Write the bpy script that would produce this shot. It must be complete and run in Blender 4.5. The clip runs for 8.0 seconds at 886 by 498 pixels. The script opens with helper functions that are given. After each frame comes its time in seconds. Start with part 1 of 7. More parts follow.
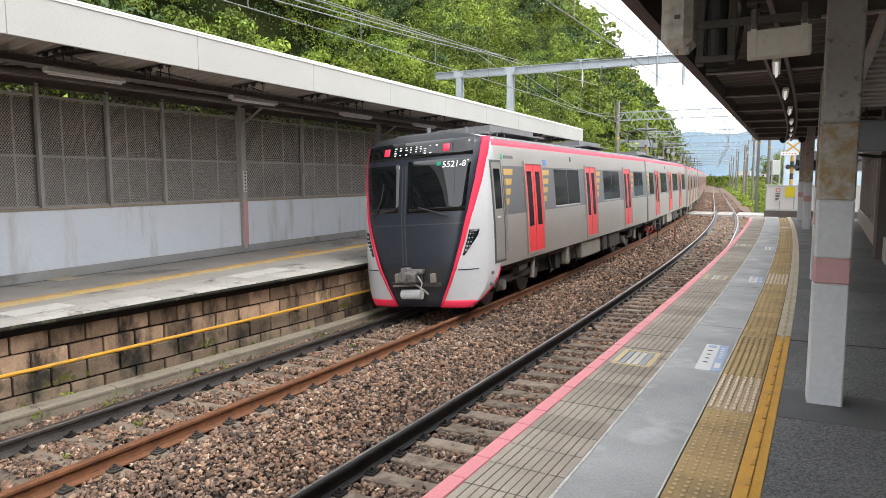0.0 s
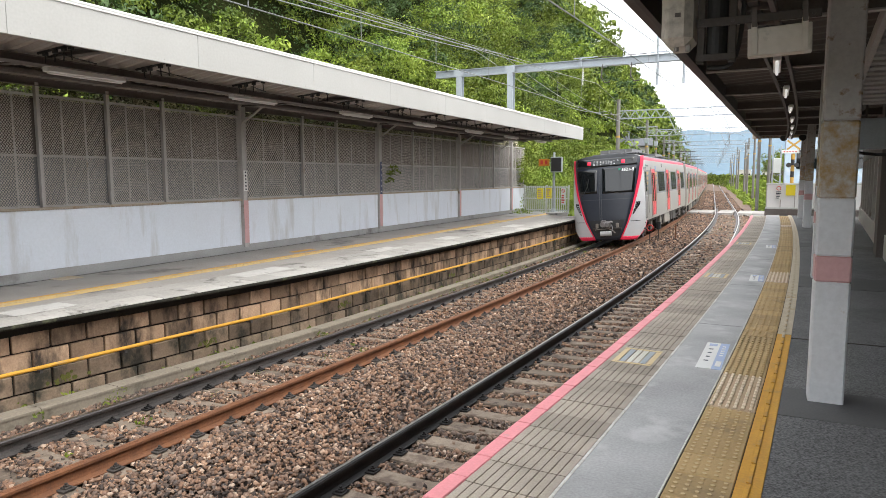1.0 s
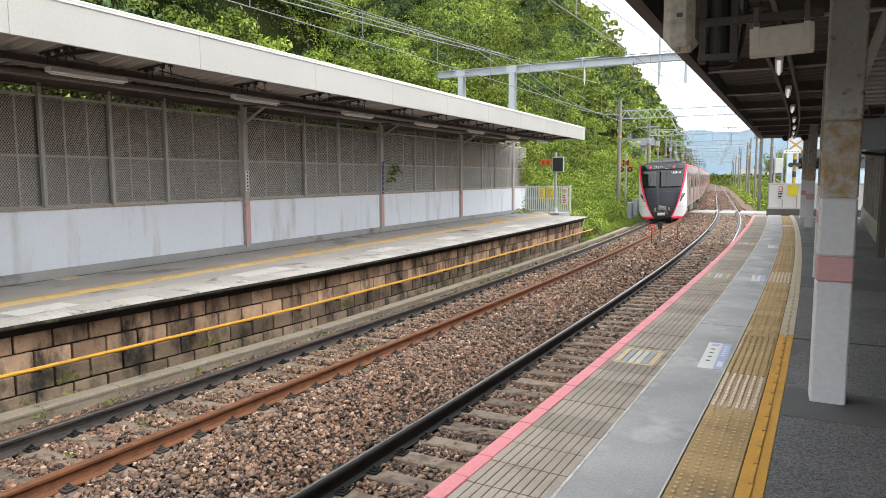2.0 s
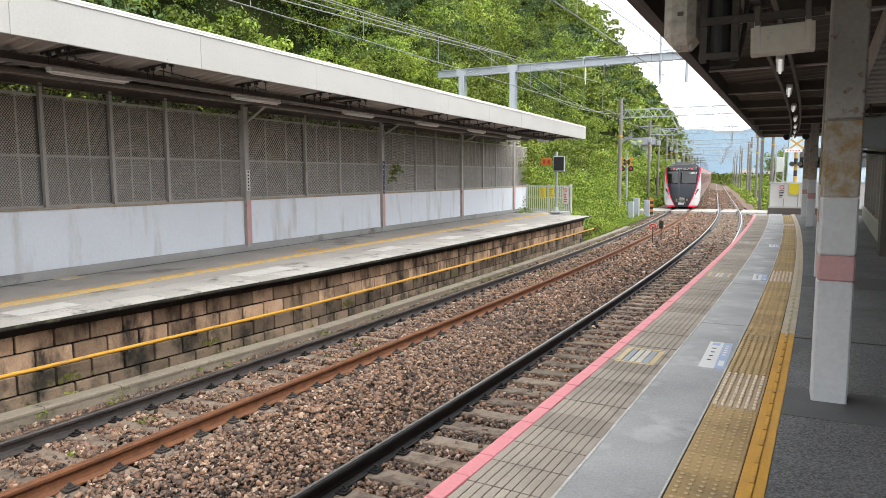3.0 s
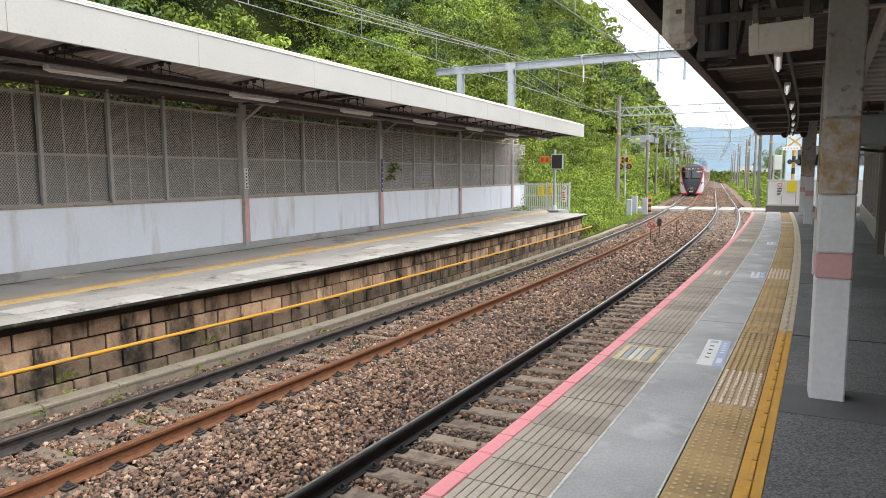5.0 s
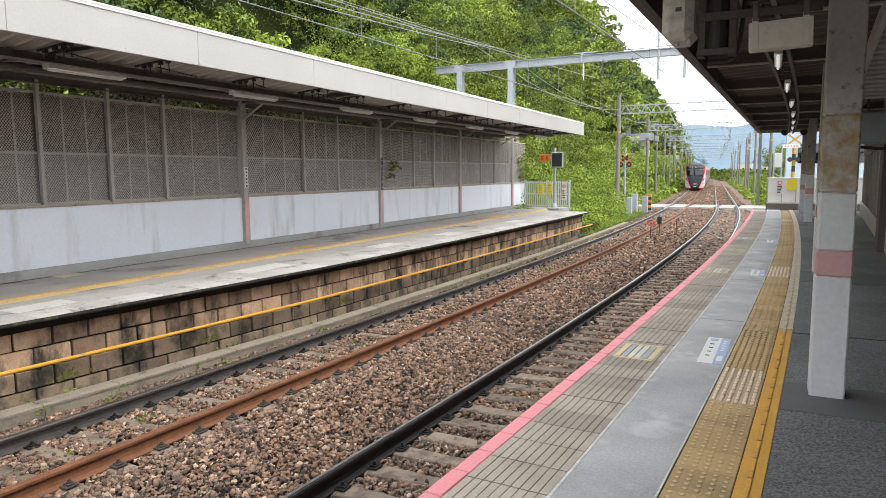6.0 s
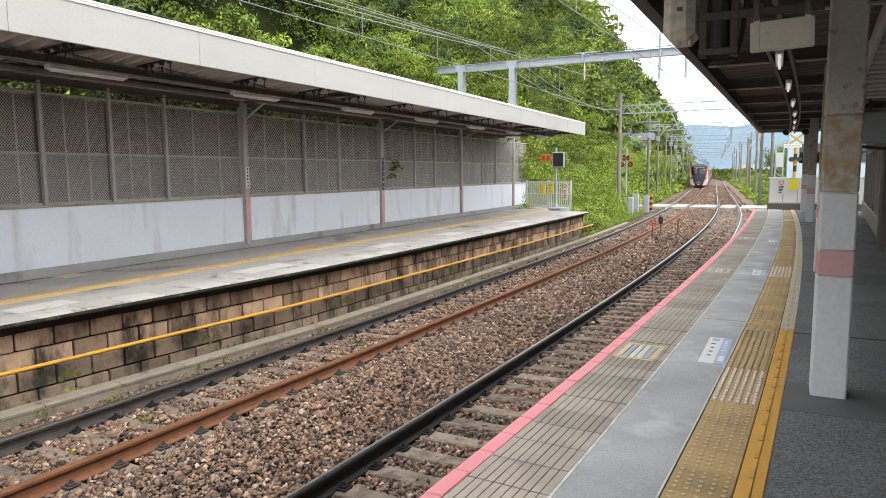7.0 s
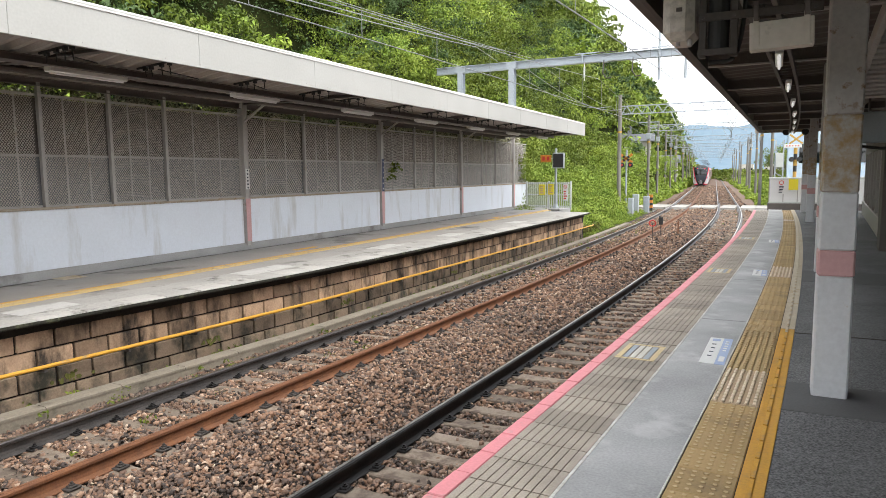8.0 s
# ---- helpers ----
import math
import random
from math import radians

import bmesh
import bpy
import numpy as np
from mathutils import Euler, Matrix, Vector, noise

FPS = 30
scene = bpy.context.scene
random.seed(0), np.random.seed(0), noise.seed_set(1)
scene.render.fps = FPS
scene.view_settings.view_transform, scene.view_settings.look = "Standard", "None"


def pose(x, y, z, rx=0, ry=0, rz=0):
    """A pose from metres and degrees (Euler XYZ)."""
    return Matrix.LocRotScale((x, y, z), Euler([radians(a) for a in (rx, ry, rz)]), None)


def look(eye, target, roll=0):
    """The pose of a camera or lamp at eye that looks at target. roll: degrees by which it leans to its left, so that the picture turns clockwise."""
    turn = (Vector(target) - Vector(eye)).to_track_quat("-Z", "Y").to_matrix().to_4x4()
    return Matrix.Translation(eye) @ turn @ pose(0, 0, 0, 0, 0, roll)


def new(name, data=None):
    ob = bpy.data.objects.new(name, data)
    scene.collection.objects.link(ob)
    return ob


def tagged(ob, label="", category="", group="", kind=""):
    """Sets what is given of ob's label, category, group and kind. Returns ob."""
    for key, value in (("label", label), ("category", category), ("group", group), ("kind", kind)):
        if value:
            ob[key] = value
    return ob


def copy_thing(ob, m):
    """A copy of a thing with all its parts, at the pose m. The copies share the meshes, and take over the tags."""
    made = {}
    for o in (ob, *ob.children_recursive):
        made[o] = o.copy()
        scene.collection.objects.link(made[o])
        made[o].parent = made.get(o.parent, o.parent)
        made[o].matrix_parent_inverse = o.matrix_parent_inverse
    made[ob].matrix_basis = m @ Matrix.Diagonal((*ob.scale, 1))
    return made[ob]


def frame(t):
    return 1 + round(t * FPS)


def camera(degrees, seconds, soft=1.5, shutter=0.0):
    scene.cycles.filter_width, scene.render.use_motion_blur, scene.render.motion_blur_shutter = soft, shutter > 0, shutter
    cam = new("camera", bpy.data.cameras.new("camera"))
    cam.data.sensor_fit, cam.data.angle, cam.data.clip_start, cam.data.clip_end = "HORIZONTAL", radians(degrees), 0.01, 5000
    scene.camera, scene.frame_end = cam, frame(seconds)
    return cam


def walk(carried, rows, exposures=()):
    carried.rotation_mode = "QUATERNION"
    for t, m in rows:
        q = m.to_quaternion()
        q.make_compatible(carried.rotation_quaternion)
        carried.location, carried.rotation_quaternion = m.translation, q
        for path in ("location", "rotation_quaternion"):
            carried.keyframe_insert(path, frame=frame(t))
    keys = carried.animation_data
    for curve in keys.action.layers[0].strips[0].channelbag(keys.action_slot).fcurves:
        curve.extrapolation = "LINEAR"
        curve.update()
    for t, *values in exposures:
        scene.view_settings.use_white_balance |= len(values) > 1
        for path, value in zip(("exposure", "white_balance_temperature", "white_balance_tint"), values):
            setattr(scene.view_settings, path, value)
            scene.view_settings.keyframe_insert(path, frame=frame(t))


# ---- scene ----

# ------------------------------------------------------------------ camera
cam = camera(66.79, 8.0, 0.6)
walk(cam, [
    (0.0, pose(0, 0, 2.740, 83.965, 0.067, 26.149)),
    (0.5, pose(0, 0, 2.740, 83.911, 0.099, 26.177)),
    (1.0, pose(0, 0, 2.740, 83.865, 0.174, 26.190)),
    (1.5, pose(0, 0, 2.740, 83.864, 0.165, 26.265)),
    (3.0, pose(0, 0, 2.740, 83.818, 0.255, 26.399)),
    (3.5, pose(0, 0, 2.740, 83.707, 0.291, 26.319)),
    (4.0, pose(0, 0, 2.740, 83.670, 0.315, 26.261)),
    (4.5, pose(0, 0, 2.740, 83.682, 0.282, 26.254)),
    (6.0, pose(0, 0, 2.740, 83.509, 0.384, 26.247)),
    (6.5, pose(0, 0, 2.740, 83.482, 0.440, 26.259)),
    (7.0, pose(0, 0, 2.740, 83.509, 0.419, 26.346)),
    (7.5, pose(0, 0, 2.740, 83.573, 0.507, 26.419)),
    (8.0, pose(0, 0, 2.740, 83.602, 0.591, 26.348))
])

# ------------------------------------------------------------------ world and light
world = bpy.data.worlds.new("overcast_sky")
scene.world = world
world.use_nodes = True
wn = world.node_tree
wn.nodes.clear()
w_out = wn.nodes.new("ShaderNodeOutputWorld")
w_bg = wn.nodes.new("ShaderNodeBackground")
w_sky = wn.nodes.new("ShaderNodeTexSky")
w_sky.sky_type = "NISHITA"
w_sky.sun_disc = False
w_sky.sun_elevation = radians(52)
w_sky.sun_rotation = radians(115)
w_sky.dust_density = 4.0
w_mix = wn.nodes.new("ShaderNodeMix")
w_mix.data_type = "RGBA"
w_mix.inputs["Factor"].default_value = 0.78
w_mix.inputs["B"].default_value = (14.5, 14.7, 15.0, 1)
wn.links.new(w_sky.outputs[0], w_mix.inputs["A"])
wn.links.new(w_mix.outputs["Result"], w_bg.inputs["Color"])
w_bg.inputs["Strength"].default_value = 0.15
wn.links.new(w_bg.outputs[0], w_out.inputs[0])

sun_data = bpy.data.lights.new("sun", "SUN")
sun_data.energy = 0.9
sun_data.angle = radians(14)
sun_data.color = (1.0, 0.965, 0.91)
sun = new("sun", sun_data)
sun.matrix_world = look((14, 6, 30), (-6, 12, 0))
scene.view_settings.exposure = 0.60


# ------------------------------------------------------------------ materials
def material(name, c1, c2=None, rough=0.8, metal=0.0, scale=3.0, fine=40.0, bump=0.15, mix=0.5, rnd=0.0, stain=None,
             stain_scale=0.8, stain_lo=0.55, stain_hi=0.7, spec=0.5, island=False, dist=0.02, world_space=False, streak=1.0):
    """A surface with colour variation at two scales, fine relief, and stains of another colour."""
    m = bpy.data.materials.new(name)
    m.use_nodes = True
    nt = m.node_tree
    N, L = nt.nodes, nt.links
    b = N["Principled BSDF"]
    b.inputs["Roughness"].default_value = rough
    b.inputs["Metallic"].default_value = metal
    b.inputs["Specular IOR Level"].default_value = spec
    tc = N.new("ShaderNodeTexCoord")
    n1 = N.new("ShaderNodeTexNoise")
    n1.inputs["Scale"].default_value, n1.inputs["Detail"].default_value = scale, 4
    n2 = N.new("ShaderNodeTexNoise")
    n2.inputs["Scale"].default_value, n2.inputs["Detail"].default_value = fine, 3
    vec = N.new("ShaderNodeNewGeometry").outputs["Position"] if world_space else tc.outputs["Object"]
    L.new(vec, n1.inputs["Vector"])
    L.new(vec, n2.inputs["Vector"])
    c2 = c2 or tuple(v * 0.7 for v in c1)
    add = N.new("ShaderNodeMath")
    add.operation = "MULTIPLY_ADD"
    add.inputs[1].default_value = mix
    L.new(n2.outputs["Fac"], add.inputs[0])
    sc = N.new("ShaderNodeMath")
    sc.operation = "MULTIPLY"
    sc.inputs[1].default_value = 1 - mix
    L.new(n1.outputs["Fac"], sc.inputs[0])
    L.new(sc.outputs[0], add.inputs[2])
    ramp = N.new("ShaderNodeMapRange")
    ramp.inputs["From Min"].default_value, ramp.inputs["From Max"].default_value = 0.33, 0.67
    L.new(add.outputs[0], ramp.inputs["Value"])
    mx = N.new("ShaderNodeMix")
    mx.data_type = "RGBA"
    mx.inputs["A"].default_value, mx.inputs["B"].default_value = (*c1, 1), (*c2, 1)
    L.new(ramp.outputs[0], mx.inputs["Factor"])
    col = mx.outputs["Result"]
    if stain:
        n3 = N.new("ShaderNodeTexNoise")
        n3.inputs["Scale"].default_value, n3.inputs["Detail"].default_value = stain_scale, 7
        n3.inputs["Roughness"].default_value = 0.65
        if streak != 1.0:      # stains drawn out downwards
            mp = N.new("ShaderNodeMapping")
            mp.inputs["Scale"].default_value = (1, 1, streak)
            L.new(vec, mp.inputs["Vector"])
            L.new(mp.outputs[0], n3.inputs["Vector"])
        else:
            L.new(vec, n3.inputs["Vector"])
        r3 = N.new("ShaderNodeMapRange")
        r3.inputs["From Min"].default_value, r3.inputs["From Max"].default_value = stain_lo, stain_hi
        L.new(n3.outputs["Fac"], r3.inputs["Value"])
        m3 = N.new("ShaderNodeMix")
        m3.data_type = "RGBA"
        m3.inputs["B"].default_value = (*stain, 1)
        L.new(r3.outputs[0], m3.inputs["Factor"])
        L.new(col, m3.inputs["A"])
        col = m3.outputs["Result"]
    if rnd:
        if island:
            src = N.new("ShaderNodeNewGeometry").outputs["Random Per Island"]
        else:
            src = N.new("ShaderNodeObjectInfo").outputs["Random"]
        r4 = N.new("ShaderNodeMapRange")
        r4.inputs["To Min"].default_value, r4.inputs["To Max"].default_value = 1 - rnd, 1 + rnd
        L.new(src, r4.inputs["Value"])
        hs = N.new("ShaderNodeHueSaturation")
        L.new(r4.outputs[0], hs.inputs["Value"])
        L.new(col, hs.inputs["Color"])
        col = hs.outputs["Color"]
    L.new(col, b.inputs["Base Color"])
    if bump:
        bp = N.new("ShaderNodeBump")
        bp.inputs["Strength"].default_value, bp.inputs["Distance"].default_value = bump, dist
        L.new(add.outputs[0], bp.inputs["Height"])
        L.new(bp.outputs[0], b.inputs["Normal"])
    return m


def glass(name, tint=(0.02, 0.025, 0.028), rough=0.05):
    m = material(name, tint, tint, rough=rough, bump=0, spec=0.65)
    return m


def glow(name, c, s):
    m = bpy.data.materials.new(name)
    m.use_nodes = True
    b = m.node_tree.nodes["Principled BSDF"]
    b.inputs["Base Color"].default_value = (*c, 1)
    b.inputs["Emission Color"].default_value = (*c, 1)
    b.inputs["Emission Strength"].default_value = s
    return m


def broken_stone(name):
    """Crushed stone: each piece of its own tint, greyer and oil-dark in wide patches."""
    m = material(name, (0.5, 0.5, 0.5), rough=0.9, fine=45, scale=9, bump=0.22)
    N, L = m.node_tree.nodes, m.node_tree.links
    b = N["Principled BSDF"]
    geo = N.new("ShaderNodeNewGeometry")
    tint = N.new("ShaderNodeValToRGB")
    tint.color_ramp.interpolation = "LINEAR"
    el = tint.color_ramp.elements
    el[0].color, el[1].color = (0.03, 0.021, 0.016, 1), (0.54, 0.42, 0.32, 1)
    for at, c in ((0.16, (0.085, 0.066, 0.056)), (0.34, (0.175, 0.108, 0.074)), (0.55, (0.275, 0.155, 0.094)), (0.74, (0.22, 0.158, 0.122)), (0.9, (0.36, 0.225, 0.145))):
        el.new(at).color = (*c, 1)
    L.new(geo.outputs["Random Per Island"], tint.inputs["Fac"])
    wide = N.new("ShaderNodeTexNoise")
    wide.inputs["Scale"].default_value, wide.inputs["Detail"].default_value = 0.55, 5
    L.new(geo.outputs["Position"], wide.inputs["Vector"])
    span = N.new("ShaderNodeMapRange")
    span.inputs["From Min"].default_value, span.inputs["From Max"].default_value = 0.50, 0.68
    span.inputs["To Max"].default_value = 0.6
    L.new(wide.outputs["Fac"], span.inputs["Value"])
    oil = N.new("ShaderNodeMix")
    oil.data_type = "RGBA"
    oil.inputs["B"].default_value = (0.085, 0.075, 0.068, 1)
    L.new(span.outputs[0], oil.inputs["Factor"])
    L.new(tint.outputs["Color"], oil.inputs["A"])
    grain = N.new("ShaderNodeTexNoise")
    grain.inputs["Scale"].default_value = 60
    L.new(geo.outputs["Position"], grain.inputs["Vector"])
    gr = N.new("ShaderNodeMapRange")
    gr.inputs["To Min"].default_value, gr.inputs["To Max"].default_value = 0.5, 1.55
    L.new(grain.outputs["Fac"], gr.inputs["Value"])
    hs = N.new("ShaderNodeHueSaturation")
    L.new(gr.outputs[0], hs.inputs["Value"])
    L.new(oil.outputs["Result"], hs.inputs["Color"])
    L.new(hs.outputs["Color"], b.inputs["Base Color"])
    return m


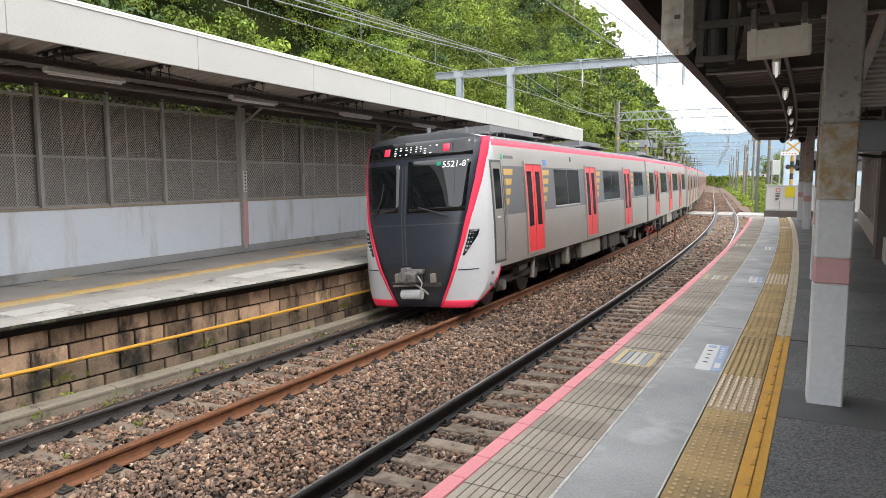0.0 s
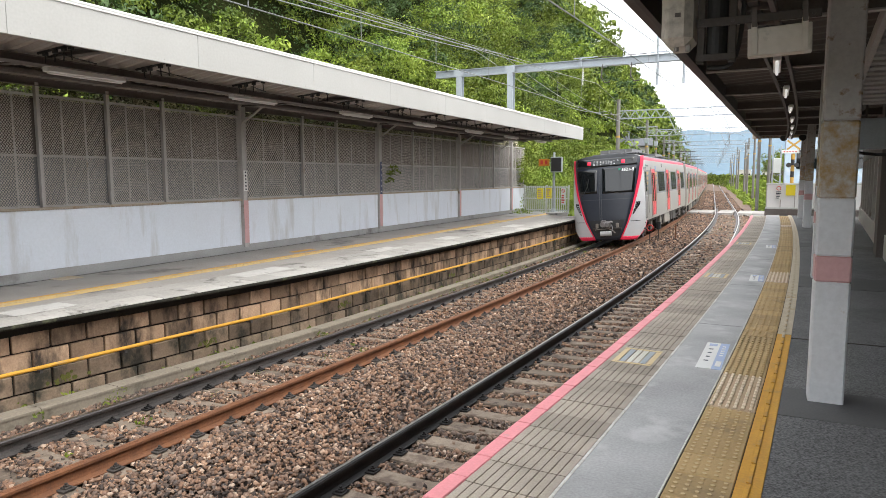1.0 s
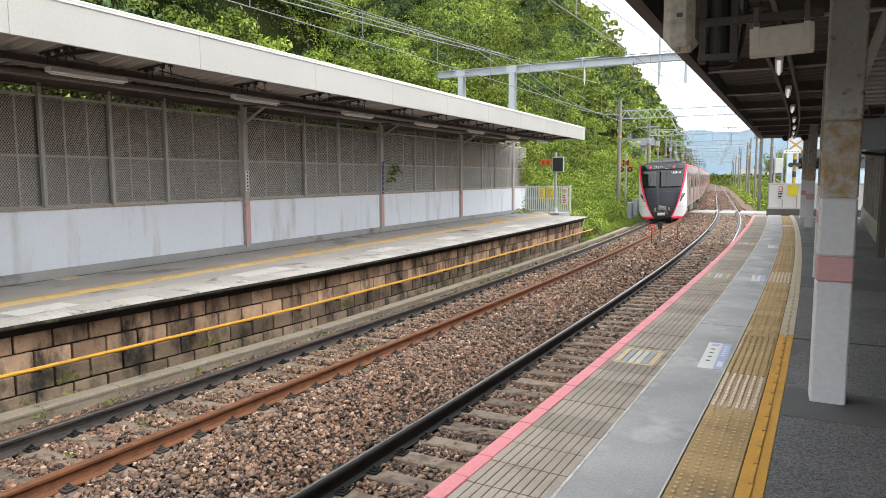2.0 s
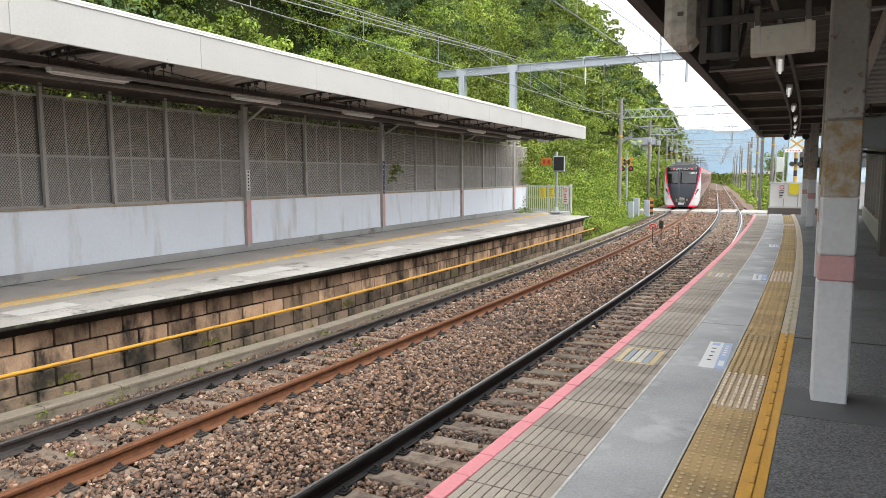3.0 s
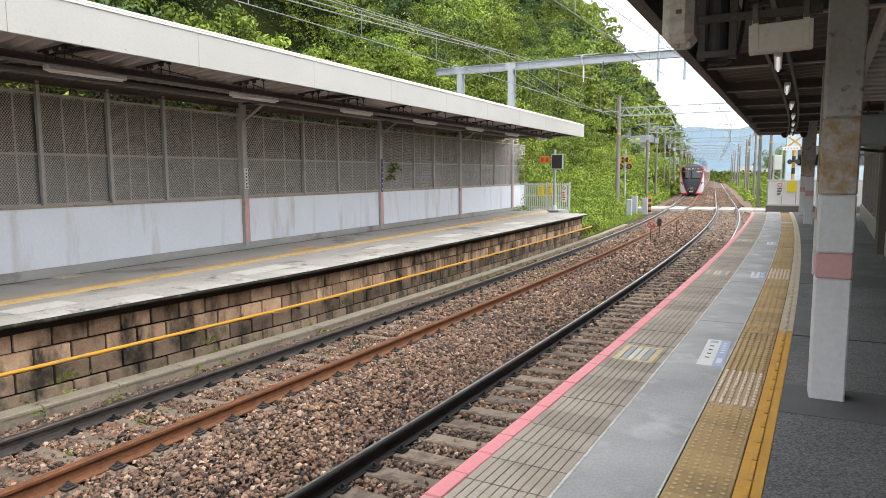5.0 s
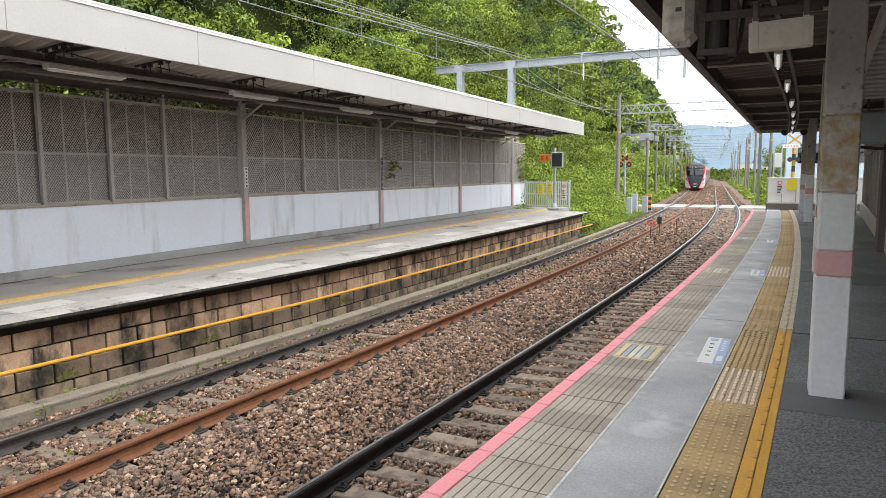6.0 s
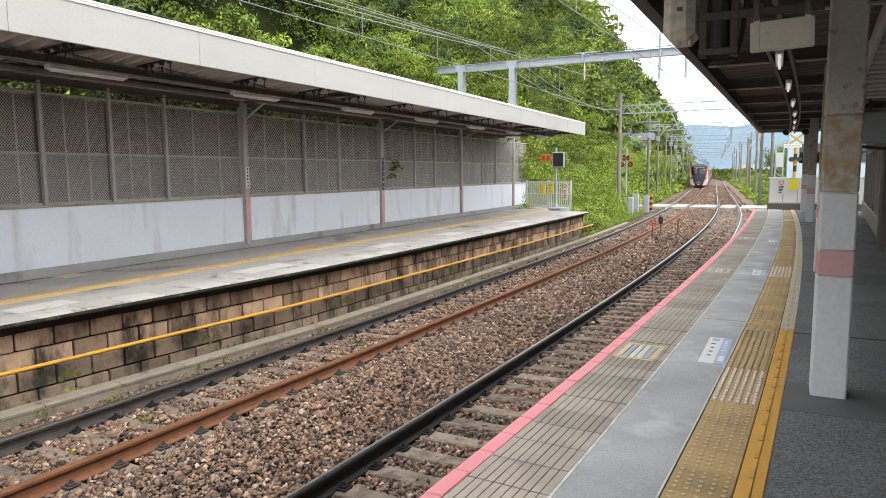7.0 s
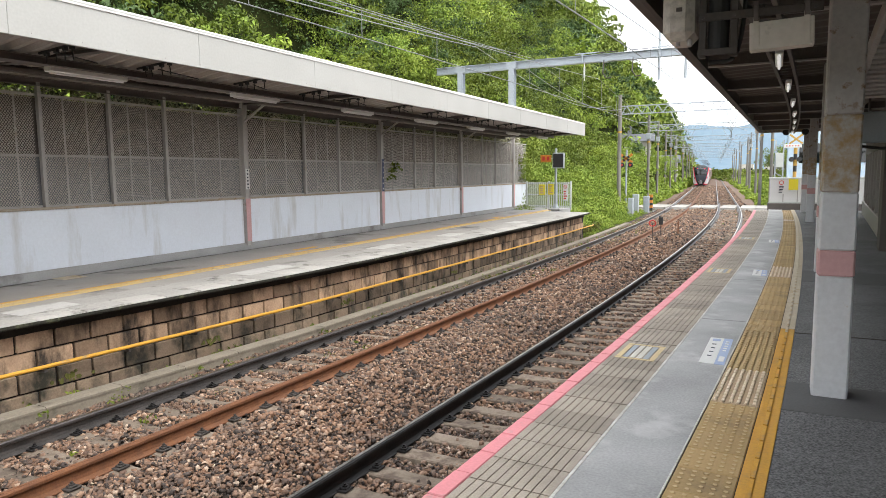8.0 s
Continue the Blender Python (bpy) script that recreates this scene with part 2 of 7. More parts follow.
M = dict(
    # near bed almost black, the shade in the gaps between loose stones
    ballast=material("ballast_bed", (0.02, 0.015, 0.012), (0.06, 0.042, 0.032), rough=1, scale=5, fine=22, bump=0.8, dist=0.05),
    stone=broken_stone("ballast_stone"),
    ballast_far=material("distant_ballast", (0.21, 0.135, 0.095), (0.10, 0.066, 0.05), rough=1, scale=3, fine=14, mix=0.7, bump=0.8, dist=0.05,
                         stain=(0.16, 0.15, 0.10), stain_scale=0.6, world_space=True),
    rail_rust=material("rusty_steel", (0.25, 0.105, 0.045), (0.13, 0.06, 0.034), rough=0.75, scale=8, fine=70, metal=0.2),
    rail_dark=material("dark_rail_steel", (0.055, 0.052, 0.052), (0.11, 0.098, 0.09), rough=0.5, metal=0.5, scale=5, fine=50),
    rail_black=material("black_rail_steel", (0.007, 0.007, 0.008), (0.018, 0.016, 0.015), rough=0.5, spec=0.3, metal=0.1, scale=5, fine=50),
    rail_top=material("worn_rail_head", (0.40, 0.39, 0.38), (0.28, 0.25, 0.22), rough=0.3, metal=0.9, scale=2, fine=40, bump=0.03),
    sleeper=material("sleeper_concrete", (0.255, 0.205, 0.155), (0.165, 0.13, 0.098), rough=0.95, scale=4, fine=60, rnd=0.25, bump=0.3,
                     stain=(0.11, 0.08, 0.06), stain_scale=5.0, stain_lo=0.48, stain_hi=0.62, world_space=True),
    concrete=material("concrete", (0.40, 0.40, 0.39), (0.30, 0.30, 0.29), rough=0.85, scale=1.2, fine=45, stain=(0.20, 0.19, 0.18),
                      stain_scale=1.1, bump=0.12),
    strip=material("concrete_strip", (0.44, 0.44, 0.44), (0.25, 0.248, 0.246), rough=0.6, scale=1.6, fine=60, mix=0.42, stain=(0.54, 0.54, 0.535),
                   stain_scale=1.9, stain_lo=0.52, stain_hi=0.72, bump=0.12),
    coping=material("coping_concrete", (0.50, 0.48, 0.44), (0.36, 0.345, 0.32), rough=0.9, scale=2, fine=30, stain=(0.07, 0.065, 0.05),
                    stain_scale=2.5, stain_lo=0.56, stain_hi=0.72, rnd=0.12, world_space=True),
    asphalt=material("asphalt", (0.05, 0.05, 0.052), (0.25, 0.25, 0.253), rough=0.8, scale=1.5, fine=75, mix=0.8, bump=0.5, dist=0.01,
                     stain=(0.10, 0.10, 0.105), stain_scale=0.9),
    asphalt_l=material("old_asphalt", (0.42, 0.395, 0.36), (0.30, 0.285, 0.265), rough=0.9, scale=1.3, fine=120, mix=0.6, bump=0.4, dist=0.01,
                       stain=(0.12, 0.115, 0.11), stain_scale=0.7),
    pink=material("pink_paint", (0.80, 0.27, 0.30), (0.66, 0.22, 0.24), rough=0.6, scale=3, fine=50, stain=(0.40, 0.30, 0.28), stain_scale=4,
                  stain_lo=0.62, stain_hi=0.75, world_space=True),
    grooved=material("grooved_tile", (0.43, 0.37, 0.305), (0.30, 0.258, 0.21), rough=0.85, scale=3, fine=90, rnd=0.15, bump=0.2,
                     stain=(0.24, 0.215, 0.18), stain_scale=2.5, world_space=True),
    groove=material("groove_dirt", (0.065, 0.057, 0.047), rough=1),
    tactile=material("tactile_tile", (0.49, 0.335, 0.15), (0.39, 0.265, 0.115), rough=0.7, scale=3, fine=80, rnd=0.16, bump=0.15,
                     stain=(0.27, 0.19, 0.10), stain_scale=3.0, world_space=True),
    tactile_pale=material("pale_tactile_tile", (0.56, 0.42, 0.28), (0.42, 0.31, 0.20), rough=0.75, scale=3, fine=80, rnd=0.1, bump=0.15,
                          stain=(0.34, 0.25, 0.16), stain_scale=3.0, world_space=True),
    tactile_peg=material("rubbed_tactile_peg", (0.84, 0.72, 0.58), (0.74, 0.61, 0.46), rough=0.7, scale=6, fine=80, bump=0.1, world_space=True),
    tactile_rub=material("rubbed_tactile_dome", (0.62, 0.47, 0.26), (0.50, 0.36, 0.18), rough=0.6, scale=6, fine=80, bump=0.1, world_space=True),
    creeper=material("dry_creeper", (0.46, 0.42, 0.31), (0.16, 0.17, 0.09), rough=0.9, scale=3, fine=30, rnd=0.85, island=True, bump=0.05),
    yellow=material("yellow_paint", (0.72, 0.38, 0.035), (0.55, 0.29, 0.04), rough=0.6, scale=4, fine=60, stain=(0.36, 0.25, 0.12), stain_scale=4,
                    stain_lo=0.58, stain_hi=0.72, bump=0.1),
    warn=material("faded_warning_strip", (0.70, 0.50, 0.17), (0.55, 0.42, 0.22), rough=0.7, scale=4, fine=60, stain=(0.40, 0.33, 0.24), stain_scale=3, stain_lo=0.5, stain_hi=0.68, bump=0.1),
    cream=material("worn_white_line", (0.66, 0.58, 0.45), (0.50, 0.42, 0.30), rough=0.7, scale=4, fine=60, stain=(0.45, 0.30, 0.12), stain_scale=5),
    white=material("white_paint", (0.78, 0.78, 0.77), (0.70, 0.70, 0.69), rough=0.55, scale=1, fine=40, bump=0.04),
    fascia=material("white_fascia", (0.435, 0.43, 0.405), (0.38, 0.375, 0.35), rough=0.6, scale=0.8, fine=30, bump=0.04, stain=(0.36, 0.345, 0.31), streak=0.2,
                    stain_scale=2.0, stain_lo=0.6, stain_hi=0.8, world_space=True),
    cap=material("pale_capping", (0.56, 0.53, 0.51), (0.48, 0.455, 0.43), rough=0.6, scale=1, fine=30, bump=0.04),
    wall=material("pale_wall_panel", (0.76, 0.81, 0.88), (0.69, 0.73, 0.79), rough=0.6, scale=0.7, fine=25, bump=0.04, stain=(0.50, 0.50, 0.49),
                  stain_scale=2.6, stain_lo=0.53, stain_hi=0.76, streak=0.16, world_space=True),
    steel=material("grey_paint_steel", (0.46, 0.44, 0.42), (0.36, 0.34, 0.32), rough=0.6, scale=2, fine=40, bump=0.06, stain=(0.22, 0.14, 0.08),
                   stain_scale=2.2, stain_lo=0.6, stain_hi=0.72, world_space=True),
    dark=material("dark_brown_steel", (0.14, 0.12, 0.11), (0.095, 0.082, 0.075), rough=0.7, scale=2, fine=40, bump=0.05),
    roof=material("corrugated_underside", (0.44, 0.395, 0.36), (0.33, 0.295, 0.27), rough=0.7, scale=1.2, fine=30, bump=0.05),
    mesh=material("expanded_metal", (0.60, 0.56, 0.51), (0.44, 0.40, 0.36), rough=0.7, scale=1.5, fine=50, bump=0.05, metal=0.2),
    backing=material("mesh_backing", (0.13, 0.112, 0.098), (0.085, 0.073, 0.064), rough=0.8, scale=1.0, fine=20),
    backing_l=material("grey_backing", (0.19, 0.195, 0.20), (0.13, 0.132, 0.134), rough=0.7, scale=1.0, fine=20),
    galv=material("galvanised_steel", (0.42, 0.46, 0.50), (0.34, 0.37, 0.40), rough=0.5, metal=0.3, scale=2, fine=30, bump=0.04,
                  stain=(0.30, 0.22, 0.16), stain_scale=2.0, stain_lo=0.64, stain_hi=0.75),
    col_w=material("white_column_paint", (0.66, 0.675, 0.70), (0.55, 0.56, 0.58), rough=0.5, scale=2, fine=30, bump=0.05, stain=(0.36, 0.25, 0.14),
                   stain_scale=3.2, stain_lo=0.66, stain_hi=0.74, world_space=True),
    col_p=material("faded_pink_band", (0.60, 0.36, 0.36), (0.52, 0.30, 0.30), rough=0.5, scale=2, fine=30, bump=0.05, world_space=True),
    col_r=material("peeling_column_paint", (0.49, 0.475, 0.455), (0.39, 0.37, 0.35), rough=0.6, scale=3, fine=30, bump=0.14, stain=(0.33, 0.22, 0.09),
                   stain_scale=11.0, stain_lo=0.38, stain_hi=0.60, world_space=True),
    block=material("retaining_block", (0.47, 0.33, 0.22), (0.29, 0.19, 0.125), rough=0.95, scale=4, fine=40, rnd=0.45, bump=0.35,
                   stain=(0.035, 0.027, 0.021), stain_scale=2.6, stain_lo=0.47, stain_hi=0.66, streak=0.4, world_space=True),
    block_damp=material("damp_retaining_block", (0.29, 0.215, 0.15), (0.18, 0.13, 0.09), rough=0.9, scale=4, fine=40, rnd=0.4, bump=0.35,
                        stain=(0.045, 0.042, 0.03), stain_scale=2.6, stain_lo=0.46, stain_hi=0.64, streak=0.7, world_space=True),
    # near black for the block joints and for the shadow under the coping
    mortar=material("joint_and_shade_black", (0.015, 0.013, 0.012), (0.03, 0.026, 0.022), rough=1, scale=3, fine=40),
    leaf=material("leaves", (0.05, 0.09, 0.010), (0.20, 0.245, 0.028), rough=0.65, spec=0.3, rnd=0.25, island=True, scale=0.3, fine=1.0, mix=0.5, bump=0),
    leaf_d=material("dark_leaves", (0.03, 0.066, 0.018), (0.08, 0.13, 0.034), rough=0.6, spec=0.3, rnd=0.25, island=True, scale=0.3, fine=1.0, mix=0.5, bump=0),
    leaf_b=material("bright_leaves", (0.29, 0.36, 0.05), (0.125, 0.215, 0.025), rough=0.65, spec=0.3, rnd=0.3, island=True, scale=0.25, fine=1.0, mix=0.5, bump=0),
    # earth near black, to read as shade between the leaves
    under=material("shade_black_soil", (0.008, 0.012, 0.004), (0.024, 0.028, 0.010), spec=0.0, rough=1, scale=0.6, fine=6, bump=0.6, dist=0.3),
    bark=material("bark", (0.13, 0.10, 0.075), (0.075, 0.06, 0.045), rough=1, scale=4, fine=30, bump=0.6),
    ground=material("ground_earth", (0.16, 0.15, 0.09), (0.09, 0.11, 0.04), rough=1, scale=0.3, fine=5, bump=0.3),
    # blue-grey with the haze of distance mixed into the colour
    mountain=material("far_mountain", (0.115, 0.175, 0.225), (0.15, 0.21, 0.26), rough=1, scale=0.01, fine=0.05, bump=0),
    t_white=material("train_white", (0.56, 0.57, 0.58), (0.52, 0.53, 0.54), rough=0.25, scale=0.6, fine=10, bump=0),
    t_steel=material("train_stainless", (0.46, 0.43, 0.395), (0.40, 0.375, 0.345), rough=0.38, metal=0.55, scale=0.5, fine=12, bump=0.01),
    t_pink=material("train_pink", (0.80, 0.035, 0.085), (0.75, 0.03, 0.08), rough=0.45, spec=0.3, scale=0.6, fine=10, bump=0),
    t_door=material("train_red_door", (0.80, 0.045, 0.055), (0.75, 0.04, 0.05), rough=0.35, scale=0.6, fine=10, bump=0),
    t_black=material("train_black_mask", (0.021, 0.025, 0.036), (0.026, 0.031, 0.043), rough=0.28, spec=0.45, scale=0.8, fine=10, bump=0),
    t_grey=material("train_window_band", (0.14, 0.14, 0.15), (0.12, 0.12, 0.13), rough=0.35, scale=0.6, fine=10, bump=0),
    t_gold=material("train_gold_bars", (0.62, 0.40, 0.10), (0.55, 0.35, 0.09), rough=0.4, scale=1, fine=10, bump=0),
    t_roof=material("train_roof_grey", (0.17, 0.17, 0.175), (0.13, 0.13, 0.135), rough=0.6, scale=0.8, fine=15, bump=0.03),
    t_under=material("train_underframe", (0.03, 0.027, 0.025), (0.06, 0.05, 0.043), rough=0.8, scale=2, fine=20, bump=0.1),
    t_coupler=material("worn_coupler_steel", (0.30, 0.285, 0.28), (0.12, 0.11, 0.11), rough=0.5, metal=0.5, scale=12, fine=40, bump=0.1),
    # dark gear colour with the shade under the floor put into it
    t_shade_black=material("underfloor_shade_black", (0.014, 0.013, 0.012), (0.03, 0.026, 0.023), rough=0.9, scale=3, fine=25, bump=0.1),
    t_box=material("train_equipment_box", (0.27, 0.245, 0.21), (0.18, 0.16, 0.135), rough=0.7, scale=1.5, fine=15, bump=0.05),
    glass=glass("dark_glass", (0.006, 0.008, 0.009), 0.03),
    t_lamp=glow("red_tail_lamp", (0.85, 0.03, 0.07), 0.5),
    t_text=glow("glowing_white_text", (0.8, 0.8, 0.8), 0.25),
    tube=glow("fluorescent_tube", (0.9, 0.89, 0.87), 0.4),
    tube_off=material("unlit_lamp_case", (0.80, 0.79, 0.77), (0.74, 0.73, 0.71), rough=0.4, bump=0),
    green=material("green_mark", (0.02, 0.45, 0.25), rough=0.4, bump=0),
    blue=material("blue_paint", (0.10, 0.22, 0.55), (0.12, 0.25, 0.58), rough=0.5, bump=0.02),
    ink=material("dark_ink", (0.03, 0.035, 0.06), rough=0.6, bump=0),
    orange=material("orange_paint", (0.68, 0.26, 0.03), (0.55, 0.2, 0.03), rough=0.5, bump=0.02),
    sign_y=material("yellow_sign", (0.80, 0.68, 0.03), (0.74, 0.62, 0.03), rough=0.5, bump=0.02),
    red=material("red_paint", (0.60, 0.05, 0.04), (0.5, 0.05, 0.04), rough=0.5, bump=0.02),
    beige=material("beige_enamel", (0.52, 0.50, 0.46), (0.45, 0.43, 0.39), rough=0.5, scale=1.5, fine=25, bump=0.03, stain=(0.33, 0.29, 0.24),
                   stain_scale=2.0, stain_lo=0.6, stain_hi=0.75),
    black=material("black_rubber", (0.02, 0.02, 0.021), (0.03, 0.03, 0.03), rough=0.6, bump=0.02),
    wire=material("wire_grey", (0.27, 0.275, 0.27), (0.19, 0.195, 0.19), rough=0.5, metal=0.4, bump=0),
    pole=material("concrete_pole", (0.235, 0.22, 0.20), (0.17, 0.16, 0.145), rough=0.9, scale=1.5, fine=25, bump=0.08),
    patch=material("cement_patch", (0.135, 0.134, 0.136), (0.10, 0.10, 0.10), rough=0.8, scale=2, fine=60, bump=0.1),
    sill=material("streaked_sill", (0.42, 0.37, 0.30), (0.33, 0.27, 0.2), rough=0.7, scale=3, fine=30, stain=(0.28, 0.16, 0.07), stain_scale=5),
    t_seam=material("train_seam", (0.06, 0.065, 0.075), (0.05, 0.055, 0.06), rough=0.4, bump=0),
    w_glass=material("train_window_glass", (0.010, 0.011, 0.012), (0.016, 0.018, 0.02), rough=0.1, spec=0.03, bump=0),
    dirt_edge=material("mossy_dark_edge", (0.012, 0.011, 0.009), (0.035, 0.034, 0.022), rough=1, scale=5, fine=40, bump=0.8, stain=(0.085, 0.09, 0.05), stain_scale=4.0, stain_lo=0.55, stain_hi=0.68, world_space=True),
    house=material("pale_house_wall", (0.50, 0.47, 0.42), (0.42, 0.40, 0.36), rough=0.8, scale=0.5, fine=8, bump=0.02),
    tile_roof=material("dark_tile_roof", (0.14, 0.15, 0.17), (0.10, 0.105, 0.12), rough=0.7, scale=1, fine=10, bump=0.2),
    notice=material("white_notice", (0.72, 0.72, 0.70), (0.66, 0.66, 0.64), rough=0.5, bump=0),
    pale_blue=material("pale_blue_vinyl", (0.30, 0.40, 0.62), (0.27, 0.36, 0.57), rough=0.4, bump=0.02),
    shop=material("blue_white_hoarding", (0.35, 0.50, 0.68), (0.60, 0.66, 0.70), rough=0.6, scale=0.8, fine=3, bump=0),
    t_hood=material("train_hood_grey", (0.030, 0.032, 0.036), (0.024, 0.026, 0.03), rough=0.45, spec=0.3, bump=0),
    t_door_grey=material("crew_door_grey", (0.27, 0.255, 0.23), (0.22, 0.205, 0.185), rough=0.45, bump=0),
    galv_l=material("pale_galvanised", (0.60, 0.62, 0.60), (0.50, 0.52, 0.50), rough=0.5, scale=2, fine=30, bump=0.03),
    navy=material("navy_plate", (0.03, 0.045, 0.12), rough=0.4, bump=0),
    pane=material("frosted_pane", (0.55, 0.56, 0.56), (0.48, 0.49, 0.49), rough=0.3, bump=0),
    trough=material("weathered_trough", (0.29, 0.25, 0.195), (0.19, 0.165, 0.125), rough=0.95, scale=2, fine=30, stain=(0.09, 0.08, 0.06), stain_scale=2.2, stain_lo=0.55, stain_hi=0.72, world_space=True),
    joint=material("pale_joint", (0.74, 0.73, 0.70), (0.42, 0.40, 0.36), rough=0.9, scale=6, fine=60),
    tactile_mid=material("worn_tactile_tile", (0.52, 0.37, 0.18), (0.41, 0.295, 0.15), rough=0.75, scale=3, fine=80, rnd=0.1, bump=0.15, world_space=True),
    band=material("faded_yellow_band", (0.55, 0.33, 0.06), (0.42, 0.25, 0.06), rough=0.7, bump=0.02),
    faded_blue=material("faded_blue_paint", (0.38, 0.42, 0.47), (0.30, 0.325, 0.355), rough=0.8, fine=60, bump=0.1),
    faded_white=material("faded_white_paint", (0.68, 0.66, 0.60), (0.52, 0.50, 0.44), rough=0.8, fine=60, bump=0.1),
    faded_gold=material("faded_gold_paint", (0.66, 0.52, 0.29), (0.52, 0.41, 0.24), rough=0.8, fine=60, bump=0.1),
    kit=material("grey_beige_enamel", (0.70, 0.65, 0.575), (0.60, 0.555, 0.485), rough=0.6, scale=1.5, fine=25, bump=0.03, stain=(0.16, 0.135, 0.11), stain_scale=3.0, stain_lo=0.58, stain_hi=0.75),
    roof_dark=material("brown_roof_underside", (0.145, 0.122, 0.107), (0.10, 0.085, 0.075), rough=0.7, scale=1.2, fine=30, bump=0.05),
    dark2=material("black_brown_steel", (0.07, 0.058, 0.05), (0.045, 0.038, 0.034), rough=0.6, scale=2, fine=40, bump=0.05),
    col_g=material("dirty_grey_column_paint", (0.44, 0.42, 0.40), (0.34, 0.32, 0.305), rough=0.6, scale=2, fine=30, bump=0.08, stain=(0.19, 0.12, 0.055), stain_scale=9.0, stain_lo=0.58, stain_hi=0.68, world_space=True),
    seam=material("cement_seam", (0.24, 0.235, 0.23), (0.19, 0.185, 0.18), rough=0.9, bump=0),
    patch_white=material("scuffed_white_tile", (0.60, 0.59, 0.56), (0.48, 0.47, 0.44), rough=0.8, scale=3, fine=50, bump=0.1, stain=(0.33, 0.32, 0.29), stain_scale=4.0),
    moss=material("moss", (0.16, 0.16, 0.03), (0.09, 0.10, 0.03), rough=1, scale=6, fine=50, bump=0.4),
)


# ------------------------------------------------------------------ mesh helpers
def mesh_of(bm, name, mats):
    bmesh.ops.recalc_face_normals(bm, faces=bm.faces)
    me = bpy.data.meshes.new(name)
    bm.to_mesh(me)
    bm.free()
    for m in mats if isinstance(mats, (list, tuple)) else [mats]:
        me.materials.append(m)
    return me


def part(name, bm, mat, parent=None, label="", smooth=False):
    """One mesh object, under a thing or a part where a parent is given."""
    me = mesh_of(bm, name, mat)
    if smooth:
        me.shade_smooth()
    ob = new(name, me)
    ob.parent = parent
    if label:
        tagged(ob, label)
    return ob


def thing(name, label, category, group="", kind="", at=None):
    e = new(name)
    e.empty_display_size = 0.2
    if at is not None:
        e.matrix_basis = at
    return tagged(e, label, category, group, kind)


def box(bm, x0, x1, y0, y1, z0, z1, bev=0.0, m=None, mi=0, steps=1):
    vs = [bm.verts.new((x, y, z)) for z in (z0, z1) for y in (y0, y1) for x in (x0, x1)]
    fs = [bm.faces.new([vs[i] for i in q]) for q in ((0, 2, 3, 1), (4, 5, 7, 6), (0, 1, 5, 4), (2, 6, 7, 3), (0, 4, 6, 2), (1, 3, 7, 5))]
    for f in fs:
        f.material_index = mi
    if m is not None:
        for v in vs:
            v.co = m @ v.co
    if bev:
        es = list({e for f in fs for e in f.edges})
        bmesh.ops.bevel(bm, geom=es, offset=bev, segments=steps, affect="EDGES", material=-1)
    return bm


def bbox(x0, x1, y0, y1, z0, z1, bev=0.0, m=None):
    return box(bmesh.new(), x0, x1, y0, y1, z0, z1, bev, m)


def tube(bm, p, q, r, r2=None, seg=8, mi=0, cap=True):
    p, q = Vector(p), Vector(q)
    r2 = r if r2 is None else r2
    d = (q - p).normalized()
    a = d.orthogonal().normalized()
    b = d.cross(a)
    rings = []
    for c, rr in ((p, r), (q, r2)):
        rings.append([bm.verts.new(c + (a * math.cos(k * math.tau / seg) + b * math.sin(k * math.tau / seg)) * rr) for k in range(seg)])
    for k in range(seg):
        bm.faces.new((rings[0][k], rings[0][(k + 1) % seg], rings[1][(k + 1) % seg], rings[1][k])).material_index = mi
    if cap:
        bm.faces.new(rings[0][::-1]).material_index = mi
        bm.faces.new(rings[1]).material_index = mi
    return bm


def poly_tube(bm, pts, r, seg=6):
    """One bent tube through the points."""
    pts = [Vector(p) for p in pts]
    rings = []
    for i, p in enumerate(pts):
        d = (pts[min(i + 1, len(pts) - 1)] - pts[max(i - 1, 0)]).normalized()
        ref = Vector((0, 0, 1)) if abs(d.z) < 0.9 else Vector((0, 1, 0))
        a = d.cross(ref).normalized()
        b = d.cross(a)
        rings.append([bm.verts.new(p + (a * math.cos(k * math.tau / seg) + b * math.sin(k * math.tau / seg)) * r) for k in range(seg)])
    for u, v in zip(rings[:-1], rings[1:]):
        for k in range(seg):
            bm.faces.new((u[k], u[(k + 1) % seg], v[(k + 1) % seg], v[k]))
    bm.faces.new(rings[0][::-1])
    bm.faces.new(rings[-1])
    return bm


def S(y):
    """Sideways shift of the tracks at y: a curve to the left that runs out into a straight."""
    return -(y - 27) ** 2 / 800 if y < 58 else -1.2013 - 0.0775 * (y - 58)


def flare(y):
    return -0.05 * max(0.0, 10 - y)


def cant(y):
    """Height of the outer rail above the inner one."""
    t = min(1, max(0, (58 - y) / 24))
    return 0.105 * t * t * (3 - 2 * t)


def along(bm, prof, y0, y1, step=1.0, off=S, rise=None, mi=0):
    """A closed profile of (x, z), counted from the curve, drawn along the line."""
    n = max(1, int(round((y1 - y0) / step)))
    rings = []
    for i in range(n + 1):
        y = y0 + (y1 - y0) * i / n
        o, r = off(y), rise(y) if rise else 0
        rings.append([bm.verts.new((x + o, y, z + r)) for x, z in prof])
    k = len(prof)
    for a, b in zip(rings[:-1], rings[1:]):
        for j in range(k):
            bm.faces.new((a[j], a[(j + 1) % k], b[(j + 1) % k], b[j])).material_index = mi
    bm.faces.new(rings[0][::-1]).material_index = mi
    bm.faces.new(rings[-1]).material_index = mi
    return bm


def rect(x0, x1, z0, z1):
    return [(x0, z0), (x1, z0), (x1, z1), (x0, z1)]


